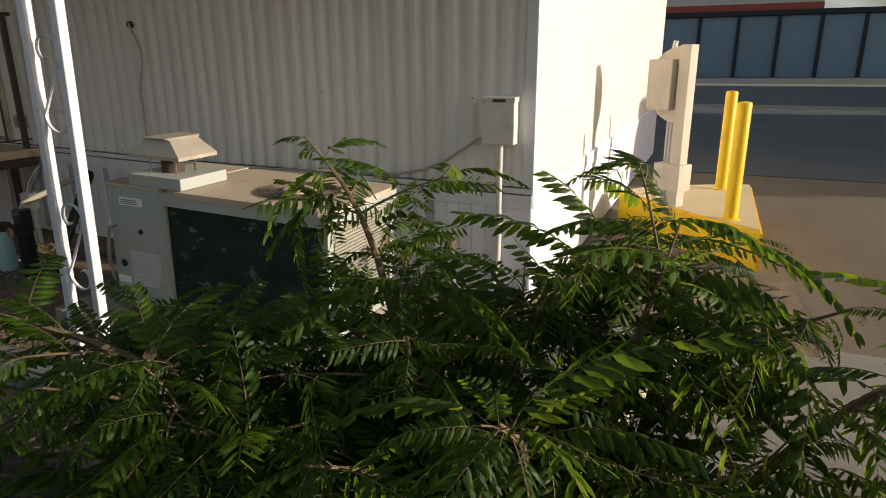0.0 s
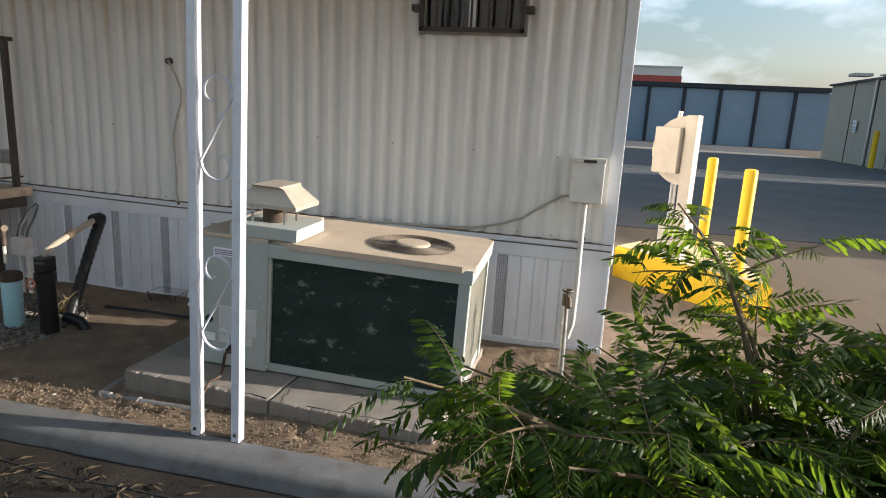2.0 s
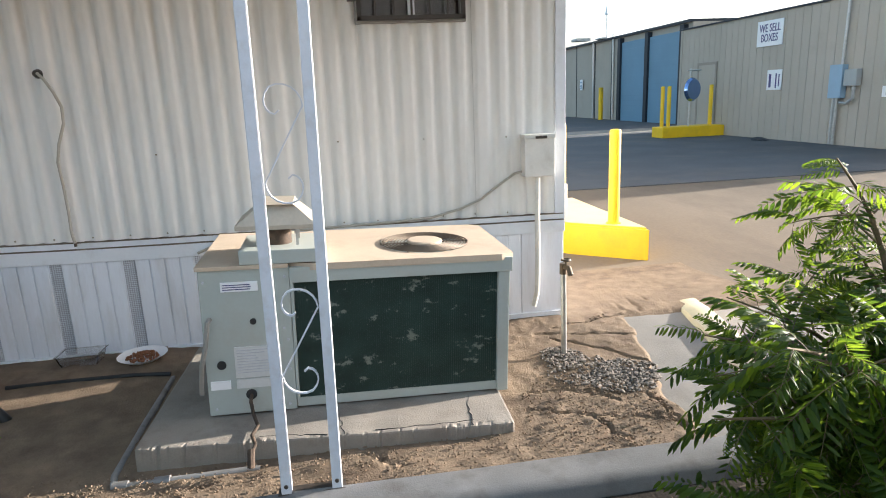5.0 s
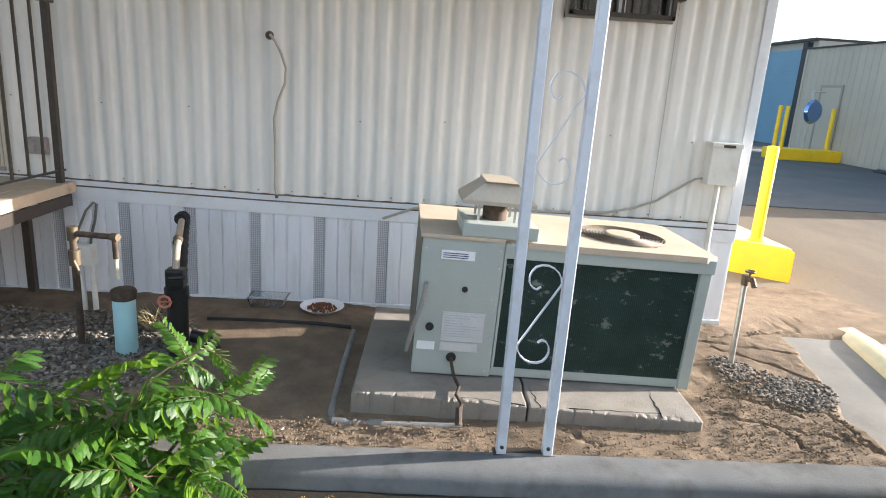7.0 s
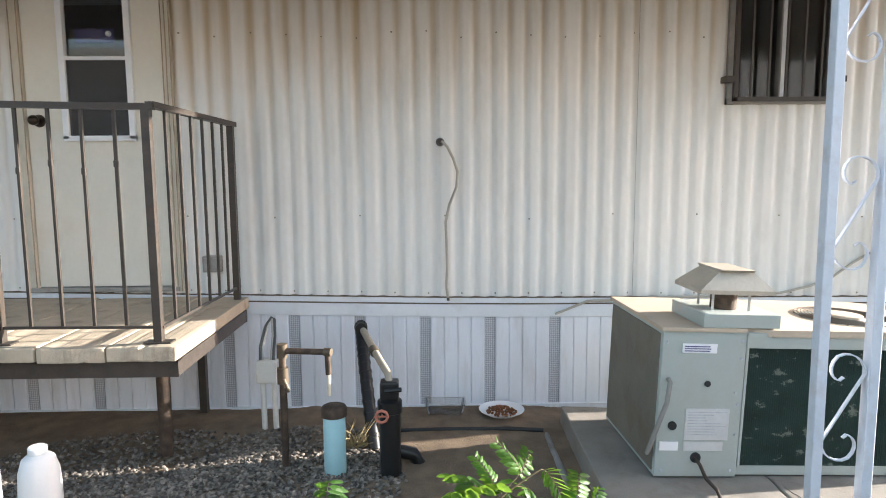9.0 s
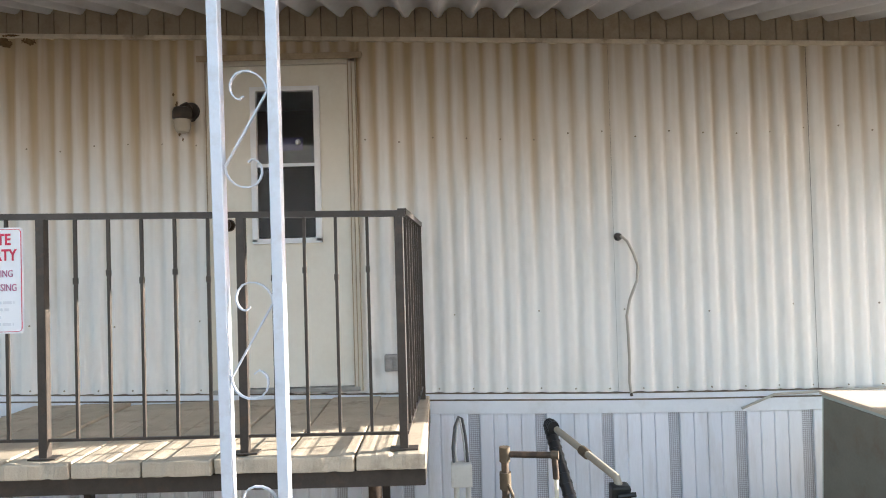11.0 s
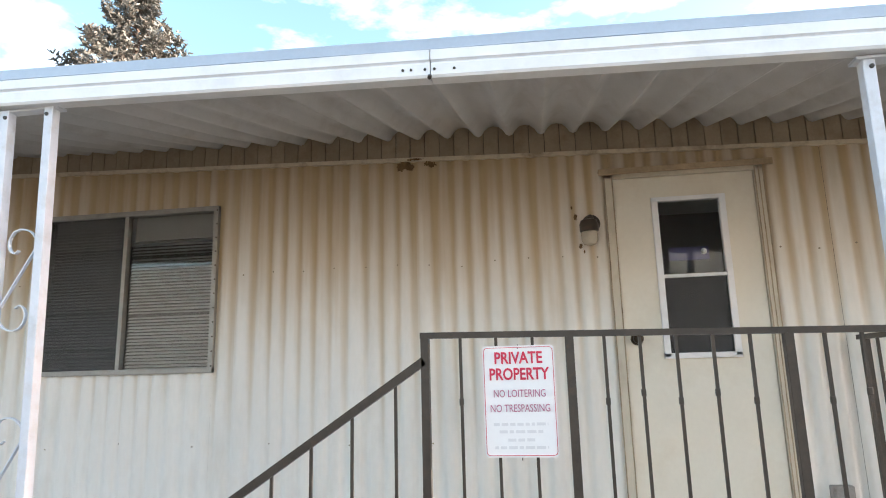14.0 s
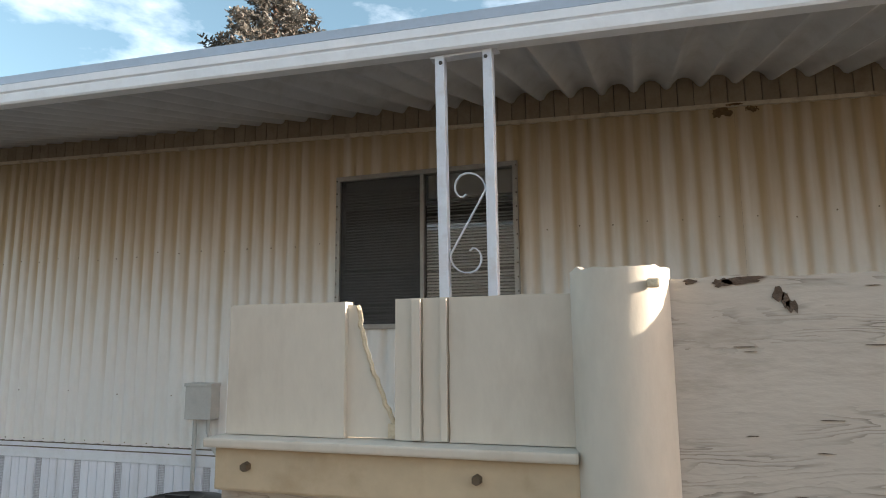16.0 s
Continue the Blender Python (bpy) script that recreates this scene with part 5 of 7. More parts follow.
bm = bmesh.new()
tube(bm, [(-0.118, 0.0, 0.31), (-0.16, -0.01, 0.285), (-0.172, -0.02, 0.20), (-0.15, -0.01, 0.12), (-0.115, 0.0, 0.095)], 0.007, 8)
part("looped_conduit", bm, GREYP, sb, "grey looped cable", smooth=True)
for x, m_, rr in ((-0.035, BOXP, 0.028), (0.03, PVC, 0.03)):
    bm = bmesh.new()
    tube(bm, [(x, 0.0, 0.105), (x, 0.0, -0.09)], rr, 12)
    part("conduit", bm, m_, sb, smooth=True)

# ---- air conditioner on its slab ----
pad = thing("equipment_pad", (-1.57, 2.595, 0.021), "cracked and chipped concrete pad under the air conditioner", "concrete pad")
for xa, xb in ((-0.80, -0.012), (-0.004, 0.795)):
    bm = bmesh.new()
    box(bm, xa, xb, 0.0, 1.12, -0.11, 0.022, 0.010)
    bmesh.ops.subdivide_edges(bm, edges=[e for e in bm.edges if e.calc_length() > 0.3], cuts=90, use_grid_fill=True)
    for v in bm.verts:
        k = noise.noise((v.co.x * 7, v.co.y * 7, v.co.z * 9))
        near = max(0.0, 1 - v.co.y / 0.035) if v.co.z > 0 else 0.0
        chip = near * max(0.0, noise.noise((v.co.x * 5, 3, 1)) * 0.6 + noise.noise((v.co.x * 47, v.co.y * 19, 7)) * 0.8 - 0.08)
        split = 0.02 * noise.noise((v.co.y * 6, 2, 2)) if abs(v.co.x + 0.008) < 0.02 else 0
        v.co += Vector((split, chip * 0.02, k * 0.003 - chip * 0.022))
    part("slab", bm, PADC, pad)
r_ = random.Random(52)
for pts in (((0.60, 0.0), (0.63, 0.30)), ((0.18, 0.02), (0.62, 0.05)), ((-0.02, 0.01), (-0.30, 0.04)), ((0.05, 0.0), (0.02, 0.22))):
    bm = bmesh.new()
    (xa, ya), (xb, yb) = pts
    tube(bm, [(xa + (xb - xa) * i / 12 + r_.uniform(-0.008, 0.008), max(0.006, ya + (yb - ya) * i / 12 + r_.uniform(-0.007, 0.007)), 0.0225) for i in range(13)], 0.0024, 5, 0.0012)
    part("crack", bm, DARKGAP, pad, "thin dark crack in the concrete")
pad.rotation_euler = (0, radians(2.1), radians(-1.5))

ac = thing("air_conditioner", (-1.419, 2.857, 0.047), "sage-green packaged air conditioner with a dark coil and rooftop fan", "air conditioner")
ac.rotation_euler = (0, radians(2.1), radians(1.5))
AH, AD = 0.685, 0.70
bm = bmesh.new()
box(bm, -0.69, -0.31, 0.0, AD, 0.0, AH - 0.012, 0.005)
part("service_cabinet", bm, ACP, ac)
# this side's shade is put into the panel colour, together with its dirt
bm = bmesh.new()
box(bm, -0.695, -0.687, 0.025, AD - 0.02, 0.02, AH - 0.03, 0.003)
part("side_panel", bm, mat("shaded_dirty_side", (0.17, 0.158, 0.125), 0.7, 0, 0.15, 6, 70, 0.1, dirt=(0.14, 0.09, 0.055), dirt_amt=0.7, dirt_scale=5), ac, "brown side panel with dirt and shade in its colour")
bm = bmesh.new()
box(bm, -0.308, 0.68, 0.02, AD, 0.0, 0.045, 0.004)
box(bm, 0.635, 0.69, 0.0, 0.045, 0.0, AH - 0.08, 0.004)
box(bm, 0.655, 0.69, AD - 0.05, AD, 0.0, AH - 0.08, 0.004)
box(bm, -0.308, 0.69, AD - 0.03, AD, 0.045, AH - 0.08, 0.004)
box(bm, -0.308, -0.295, 0.0, 0.03, 0.045, AH - 0.08, 0.002)
part("frame", bm, ACP, ac, "grey-green corner posts and base")
bm = bmesh.new()
box(bm, -0.309, 0.70, -0.006, AD + 0.01, AH - 0.085, AH - 0.016, 0.004)
part("head_panel", bm, ACP, ac)
# top with a round fan opening
bm = bmesh.new()
cx, cy, r = 0.335, 0.30, 0.215
outer = [(-0.312, -0.012), (0.706, -0.012), (0.706, AD + 0.015), (-0.312, AD + 0.015)]
inner_r = [bm.verts.new((cx + r * math.cos(6.28319 * k / 48), cy + r * math.sin(6.28319 * k / 48), AH)) for k in range(48)]
edge = []
for k in range(48):
    a = 6.28319 * k / 48
    dx, dy = math.cos(a), math.sin(a)
    ts = [((0.706 if dx > 0 else -0.312) - cx) / dx if abs(dx) > 1e-6 else 9, ((AD + 0.015 if dy > 0 else -0.012) - cy) / dy if abs(dy) > 1e-6 else 9]
    t = min(x for x in ts if x > 0)
    edge.append(bm.verts.new((cx + dx * t, cy + dy * t, AH)))
low = [bm.verts.new((v.co.x, v.co.y, AH - 0.03)) for v in edge]
well = [bm.verts.new((v.co.x, v.co.y, AH - 0.12)) for v in inner_r]
for k in range(48):
    j = (k + 1) % 48
    bm.faces.new((inner_r[k], inner_r[j], edge[j], edge[k]))
    bm.faces.new((edge[k], edge[j], low[j], low[k]))
    bm.faces.new((inner_r[j], inner_r[k], well[k], well[j]))
top = part("top_panel", bm, ACTOP, ac, "dusty tan top panel")
bm = bmesh.new()
bmesh.ops.create_circle(bm, cap_ends=True, segments=32, radius=r + 0.01, matrix=pose(cx, cy, AH - 0.115))
part("fan_well", bm, DARKGAP, ac)
bm = bmesh.new()
for i in range(9):
    rr = 0.085 + i * 0.0162
    tube(bm, [(cx + rr * math.cos(6.28319 * k / 36), cy + rr * math.sin(6.28319 * k / 36), AH + 0.006) for k in range(37)], 0.003, 5, caps=False)
for k in range(6):
    a = 6.28319 * k / 6
    tube(bm, [(cx, cy, AH + 0.002), (cx + r * 1.02 * math.cos(a), cy + r * 1.02 * math.sin(a), AH + 0.002)], 0.004, 6)
part("fan_grille", bm, mat("grille_wire", (0.16, 0.13, 0.10), 0.5, 0.4, 0.2), ac, "rusted wire fan guard")
bm = bmesh.new()
lathe(bm, ((0.088, AH + 0.004), (0.088, AH + 0.014), (0.08, AH + 0.018), (0.02, AH + 0.020)), cx, cy, 28)
part("fan_hub", bm, ACTOP, ac, "round tan hub plate")
bm = bmesh.new()
box(bm, -0.70, -0.313, -0.008, AD + 0.01, AH - 0.014, AH + 0.004, 0.003)
part("cabinet_lid", bm, ACTOP, ac)
bm = bmesh.new()
box(bm, -0.515, -0.165, -0.004, 0.34, AH + 0.005, AH + 0.066, 0.004)
flue_box = part("flue_box", bm, ACP, ac, "raised flue box")
bm = bmesh.new()
tube(bm, [(-0.355, 0.15, AH + 0.06), (-0.355, 0.15, AH + 0.155)], 0.058, 18)
fl = part("flue", bm, RUSTP, ac, "short rusty flue pipe", smooth=True)
for x, y in ((-0.44, 0.08), (-0.27, 0.08), (-0.44, 0.22), (-0.27, 0.22)):
    bm = bmesh.new()
    box(bm, x - 0.006, x + 0.006, y - 0.001, y + 0.001, AH + 0.06, AH + 0.165)
    part("cap_leg", bm, GALV, fl)
bm = bmesh.new()
zc = AH + 0.15
ringa = [(-0.525, 0.02), (-0.185, 0.02), (-0.185, 0.30), (-0.525, 0.30)]
rows_c = [(ringa, zc), (ringa, zc + 0.018), ([(-0.43, 0.06), (-0.27, 0.06), (-0.27, 0.26), (-0.43, 0.26)], zc + 0.095), ([(-0.425, 0.03), (-0.28, 0.03), (-0.28, 0.29), (-0.425, 0.29)], zc + 0.107)]
vr = [[bm.verts.new((x, y, z)) for x, y in pts] for pts, z in rows_c]
for a, b in zip(vr, vr[1:]):
    for k in range(4):
        bm.faces.new((a[k], a[(k + 1) % 4], b[(k + 1) % 4], b[k]))
bm.faces.new(vr[0][::-1])
bm.faces.new(vr[-1])
part("flue_cap", bm, mat("cap_metal", (0.50, 0.45, 0.37), 0.5, 0.4, 0.15, 10, 70, 0.1), ac, "bent sheet-metal flue cap")
# coil faces with fins
bm = bmesh.new()
box(bm, -0.294, 0.634, 0.022, 0.034, 0.046, AH - 0.086)
coil = part("front_coil", bm, FIN, ac, "dark green coil face with bent pale fins")
bm0 = bmesh.new()
box(bm0, 0, 0.0022, 0.0185, 0.022, 0.046, AH - 0.086)
fin_me = mesh_of(bm0, "fin", FIN)
for i in range(92):
    piece("fin", fin_me, coil, pose(-0.292 + i * 0.0101, 0, 0, 0, 0, 0))
bm = bmesh.new()
box(bm, 0.655, 0.668, 0.046, AD - 0.051, 0.046, AH - 0.086)
GRILLE = mat("side_grille", (0.34, 0.33, 0.28), 0.55, 0.2, 0.2)
side_coil = part("side_coil", bm, GRILLE, ac, "slatted side grille")
bm0 = bmesh.new()
box(bm0, 0.668, 0.680, 0.046, AD - 0.051, 0, 0.004)
slat_side = mesh_of(bm0, "grille_slat", GRILLE)
for i in range(28):
    piece("grille_slat", slat_side, side_coil, pose(0, 0, 0.06 + i * 0.0185))
bm = bmesh.new()
bm2 = bmesh.new()
for x, z, w_, h_ in ((-0.60, 0.575, 0.155, 0.042),):
    box(bm, x, x + w_, -0.006, 0.002, z, z + h_)
lab = part("label", bm, SIGNW, ac, "white warning label with dark print")
for z in (0.605, 0.595, 0.585):
    box(bm2, -0.592, -0.592 + rnd.uniform(0.1, 0.14), -0.0075, -0.005, z - 0.002, z + 0.002)
part("small_print", bm2, NAVY, lab)
bm = bmesh.new()
box(bm, -0.565, -0.365, -0.006, 0.002, 0.175, 0.32)
box(bm, -0.565, -0.385, -0.006, 0.002, 0.125, 0.168)
plate = part("rating_plate", bm, mat("plate_grey", (0.62, 0.63, 0.63), 0.4, 0.2, 0.12), ac, "grey rating plates")
bm = bmesh.new()
for i in range(9):
    z = 0.305 - i * 0.013
    box(bm, -0.555, -0.555 + rnd.uniform(0.08, 0.18), -0.0075, -0.005, z - 0.002, z + 0.002)
part("small_print", bm, VENT, plate)
bm = bmesh.new()
box(bm, -0.675, -0.59, -0.005, 0.002, 0.125, 0.165)
part("label", bm, SIGNW, ac, "small white label")
for x, z, rr in ((-0.475, 0.435, 0.014), (-0.622, 0.24, 0.02), (-0.505, 0.092, 0.024)):
    bm = bmesh.new()
    bmesh.ops.create_cone(bm, cap_ends=True, segments=14, radius1=rr, radius2=rr, depth=0.008, matrix=pose(x, -0.002, z, 90, 0, 0))
    part("knockout", bm, DARKGAP, ac)
for x, z in ((-0.33, 0.63), (-0.33, 0.55), (-0.33, 0.34), (-0.33, 0.2), (-0.67, 0.62), (-0.345, 0.395), (-0.66, 0.03), (-0.34, 0.03)):
    bm = bmesh.new()
    bmesh.ops.create_cone(bm, cap_ends=True, segments=8, radius1=0.006, radius2=0.005, depth=0.006, matrix=pose(x, -0.003, z, 90, 0, 0))
    part("screw", bm, VENT, ac)
bm = bmesh.new()
tube(bm, [(-0.655, -0.004, 0.455), (-0.66, -0.035, 0.45), (-0.672, -0.045, 0.36), (-0.70, -0.03, 0.25), (-0.715, 0.0, 0.15), (-0.72, 0.02, 0.1)], 0.011, 8)
part("power_whip", bm, mat("whip_grey", (0.26, 0.255, 0.24), 0.6), ac, "grey flexible power conduit", smooth=True)
bm = bmesh.new()
tube(bm, [(-0.505, 0.0, 0.09), (-0.505, -0.05, 0.08), (-0.492, -0.09, 0.035), (-0.47, -0.15, 0.012), (-0.488, -0.22, 0.008), (-0.468, -0.29, 0.0), (-0.485, -0.34, -0.02), (-0.483, -0.365, -0.06)], 0.008, 8)
tube(bm, [(-0.482, -0.32, 0.0), (-0.482, -0.36, -0.06)], 0.015, 8)
part("gas_whip", bm, RUSTP, ac, "rusted gas connector", smooth=True)

OLDPIPE = mat("old_pipe", (0.27, 0.265, 0.26), 0.6, 0.3, 0.3, 12, 80, 0.2, dirt=(0.12, 0.09, 0.06), dirt_amt=0.7, dirt_scale=7)
gp = thing("ground_pipe", (-1.92, 2.55, -0.038), "dull dark-grey conduit pipe lying round the concrete pad", "pipe")
bm = bmesh.new()
tube(bm, [(0.05, 0.0, -0.005), (-0.2, -0.01, -0.002), (-0.47, -0.02, 0.0), (-0.52, 0.0, 0.0), (-0.535, 0.06, 0.0), (-0.54, 0.5, 0.0), (-0.535, 1.02, 0.0)], 0.017, 10)
part("pipe", bm, OLDPIPE, gp, smooth=True)
for x in (-0.33, -0.49):
    bm = bmesh.new()
    tube(bm, [(x - 0.03, -0.014, -0.001), (x + 0.03, -0.014, -0.001)], 0.023, 12)
    part("coupling", bm, OLDPIPE, gp, smooth=True)
bm = bmesh.new()
tube(bm, [(-0.55, 1.03, 0.025), (-0.75, 1.05, 0.03), (-1.1, 1.06, 0.028), (-1.4, 1.05, 0.028)], 0.012, 8)
part("black_line", bm, BLACKP, gp, "black rubber line", smooth=True)

# ---- pipework by the skirting ----
bp = thing("water_filter_canister", (-3.585, 3.15, -0.05), "pale blue canister with a dark cap standing on gravel", "canister")
bm = bmesh.new()
lathe(bm, ((0.05, 0.0), (0.055, 0.006), (0.055, 0.30), (0.052, 0.31)), 0, 0, 22)
part("body", bm, BLUEPVC, bp, smooth=True)
bm = bmesh.new()
lathe(bm, ((0.056, 0.308), (0.064, 0.312), (0.065, 0.345), (0.058, 0.358), (0.05, 0.362)), 0, 0, 22)
part("cap", bm, RUSTP, bp, "dark brown screw cap", smooth=True)

wp = thing("water_pipe", (-3.84, 3.2, -0.01), "old brown water pipe with a brass valve, bent over the canister", "pipe")
bm = bmesh.new()
tube(bm, [(0.0, 0, -0.12), (0.0, 0, 0.60)], 0.018, 10)
tube(bm, [(-0.005, 0, 0.585), (0.235, -0.05, 0.59)], 0.015, 10)
tube(bm, [(0.23, -0.05, 0.595), (0.235, -0.055, 0.48)], 0.015, 10)
part("pipe_run", bm, RUSTP, wp, smooth=True)
for a, b, rr in (((0, 0, 0.55), (0, 0, 0.62), 0.026), ((0, 0, 0.42), (0, 0, 0.50), 0.028), ((0.215, -0.045, 0.59), (0.25, -0.055, 0.59), 0.02)):
    bm = bmesh.new()
    tube(bm, [a, b], rr, 12)
    part("fitting", bm, BRASS, wp, smooth=True)
bm = bmesh.new()
tube(bm, [(0.01, -0.03, 0.45), (0.03, -0.03, 0.40), (0.03, -0.03, 0.385)], 0.008, 8)
part("valve_handle", bm, BRASS, wp)
bm = bmesh.new()
tube(bm, [(0.235, -0.055, 0.48), (0.235, -0.055, 0.375)], 0.010, 8)
part("white_nozzle", bm, PVC, wp, smooth=True)

cb = thing("conduit_box", (-4.04, 3.68, 0.26), "small pale conduit box on the skirting with pipes into the ground", "electrical box")
bm = bmesh.new()
box(bm, -0.055, 0.055, -0.035, 0.035, 0.0, 0.13, 0.006)
box(bm, -0.058, 0.058, -0.039, -0.034, 0.004, 0.126, 0.003)
part("housing", bm, BOXP, cb)
for off, rr in ((0.0, 0.008), (0.014, 0.006)):
    bm = bmesh.new()
    tube(bm, [(-0.04 + off, 0.0, 0.125), (-0.045 + off, 0.03, 0.20), (-0.03 + off, 0.10, 0.30), (-0.005, 0.15, 0.345 - off), (0.015 - off, 0.14, 0.335), (0.03 - off, 0.08, 0.25), (0.035 - off, 0.02, 0.18), (0.035 - off, 0.0, 0.125)], rr, 8)
    part("looped_cable", bm, mat("dark_grey_cable", (0.10, 0.10, 0.10), 0.5) if off == 0 else GREYP, cb, "looped cable hung on the skirting", smooth=True)
for x, l_ in ((-0.03, 0.33), (0.035, 0.33)):
    bm = bmesh.new()
    tube(bm, [(x, 0.0, 0.0), (x + 0.004, 0.0, -l_)], 0.016, 10)
    part("conduit", bm, BOXP, cb, smooth=True)

dr = thing("sewer_cleanout", (-3.31, 3.13, -0.05), "black drain pipe with a valve and hose", "drain pipe")
bm = bmesh.new()
lathe(bm, ((0.052, -0.05), (0.052, 0.33), (0.06, 0.335), (0.06, 0.39), (0.045, 0.40)), 0, 0, 18)
part("standpipe", bm, BLACKP, dr, smooth=True)
bm = bmesh.new()
box(bm, -0.045, 0.045, -0.035, 0.045, 0.395, 0.49, 0.012)
tube(bm, [(-0.02, -0.04, 0.45), (0.06, -0.05, 0.46)], 0.012, 8)
part("gate_valve", bm, BLACKP, dr)
bm = bmesh.new()
pts = [(-0.035 + 0.03 * math.cos(k / 8 * 6.2832), -0.07, 0.335 + 0.03 * math.sin(k / 8 * 6.2832)) for k in range(9)]
tube(bm, pts, 0.007, 6)
tube(bm, [(-0.035, -0.065, 0.335), (-0.035, -0.04, 0.335)], 0.006, 6)
bar(bm, (-0.062, -0.07, 0.335), (-0.008, -0.07, 0.335), 0.006, 0.006)
part("hand_wheel", bm, mat("red_wheel", (0.42, 0.16, 0.11), 0.5, 0.1, 0.2), dr, "faded red hand wheel", smooth=True)
bm = bmesh.new()
tube(bm, [(0.0, 0.0, 0.47), (-0.008, 0.03, 0.515), (-0.05, 0.15, 0.535), (-0.12, 0.38, 0.565), (-0.185, 0.60, 0.592)], 0.019, 12)
part("pale_pipe", bm, OLDPVC, dr, "beige plastic pipe", smooth=True)
bm = bmesh.new()
tube(bm, [(-0.088, 0.27, 0.549), (-0.105, 0.325, 0.557)], 0.026, 12)
part("coupling", bm, BRASS, dr, smooth=True)
bm = bmesh.new()
hose = []
for i in range(21):
    t = i / 20
    hose.append((-0.10 - 0.13 * math.sin(t * 1.7) + 0.03 * t * t, 0.26 + 0.46 * math.sin(t * 1.75) - 0.10 * max(0.0, t - 0.75) * 4, 0.02 + 0.58 * math.sin(min(1.0, t * 1.12) * 1.62)))
tube(bm, hose, 0.034, 12)
hose_ob = part("hose", bm, BLACKP, dr, "black corrugated hose", smooth=True)
for i in range(1, 20):
    bm = bmesh.new()
    tube(bm, [hose[i], [hose[i][j] + 0.3 * (hose[i + 1][j] - hose[i][j]) for j in range(3)]], 0.0375, 12)
    part("hose_rib", bm, BLACKP, hose_ob, smooth=True)
bm = bmesh.new()
tube(bm, [(0.02, 0.1, 0.09), (0.11, 0.12, 0.06), (0.14, 0.13, 0.0)], 0.035, 10)
part("side_branch", bm, BLACKP, dr, smooth=True)

bm = bmesh.new()
for i in range(60):
    a, l_ = rnd.uniform(-0.6, 0.6), rnd.uniform(0.06, 0.20)
    x0 = rnd.uniform(-0.05, 0.05)
    tube(bm, [(x0, 0, 0), (x0 + a * 0.12, rnd.uniform(-0.04, 0.04), l_ * 0.6), (x0 + a * 0.3, rnd.uniform(-0.07, 0.07), l_)], 0.003, 4, 0.0008)
dry = solid("dry_grass", bm, STRAW, "clump of dead straw-coloured grass behind the canister", "dry grass", kind="stuff", at=(-3.52, 3.42, -0.05))

tray = thing("plastic_tray", (-3.02, 3.85, -0.006), "clear plastic food tray on the ground by the skirting", "tray")
bm = bmesh.new()
rows_t = [(0.095, 0.055, 0.0), (0.115, 0.072, 0.07), (0.125, 0.082, 0.072), (0.11, 0.068, 0.07), (0.09, 0.05, 0.006)]
vr = [[bm.verts.new((sx * x, sy * y, z)) for sx, sy in ((-1, -1), (1, -1), (1, 1), (-1, 1))] for x, y, z in rows_t]
for a, b in zip(vr, vr[1:]):
    for k in range(4):
        bm.faces.new((a[k], a[(k + 1) % 4], b[(k + 1) % 4], b[k]))
bm.faces.new(vr[0][::-1])
bm.faces.new(vr[-1])
part("tray_body", bm, TRAYG, tray)

dish = thing("pet_dish", (-2.68, 3.82, -0.006), "white plate of brown kibble on the ground", "plate")
bm = bmesh.new()
lathe(bm, ((0.08, 0.0), (0.09, 0.004), (0.135, 0.03), (0.138, 0.033), (0.12, 0.026), (0.085, 0.012)), 0, 0, 28)
part("plate", bm, SIGNW, dish, smooth=True)
bm = bmesh.new()
for i in range(140):
    a, rr = rnd.uniform(0, 6.28), 0.09 * math.sqrt(rnd.random())
    bmesh.ops.create_icosphere(bm, subdivisions=1, radius=rnd.uniform(0.006, 0.009), matrix=pose(rr * math.cos(a), rr * math.sin(a), 0.018 + rnd.uniform(0, 0.012) * (1 - rr / 0.1)))
part("kibble", bm, FOOD, dish, "brown dry kibble", kind="stuff")

jug = thing("plastic_jug", (-4.72, 2.66, -0.05), "white plastic jug on the soil beside the porch", "jug")
bm = bmesh.new()
lathe(bm, ((0.07, 0.0), (0.078, 0.01), (0.08, 0.2), (0.075, 0.29), (0.06, 0.34), (0.035, 0.36)), 0, 0, 20)
part("body", bm, WHITEP, jug, smooth=True)
bm = bmesh.new()
lathe(bm, ((0.036, 0.36), (0.036, 0.385), (0.03, 0.39)), 0, 0, 16)
part("cap", bm, WHITEP, jug, smooth=True)

bm0 = bmesh.new()
bmesh.ops.create_icosphere(bm0, subdivisions=1, radius=0.022)
for v in bm0.verts:
    v.co *= 0.8 + 0.4 * noise.noise(v.co * 40)
chunk_me = mesh_of(bm0, "white_stone", SIGNW)
for x, y in ((-2.64, 2.47), (-2.95, 2.55), (-3.12, 2.60), (-3.3, 2.5)):
    ob = new("white_stone", chunk_me)
    ob.matrix_world = pose(x, y, -0.048, rnd.uniform(0, 90), 0, rnd.uniform(0, 180))
    tagged(ob, "small chalky white stone lying on bare soil", "stone", "white stones")

# standpipe with a tap
tap = thing("garden_tap", (-0.27, 3.35, -0.05), "weathered standpipe with a brass garden tap", "tap")
bm = bmesh.new()
tube(bm, [(0.0, 0, -0.06), (-0.008, 0, 0.5)], 0.016, 10)
part("pipe", bm, GALV, tap, smooth=True)
bm = bmesh.new()
tube(bm, [(-0.008, 0, 0.49), (-0.008, 0, 0.55)], 0.021, 12)
tube(bm, [(-0.008, -0.0, 0.53), (0.005, -0.05, 0.535), (0.008, -0.075, 0.50)], 0.015, 10)
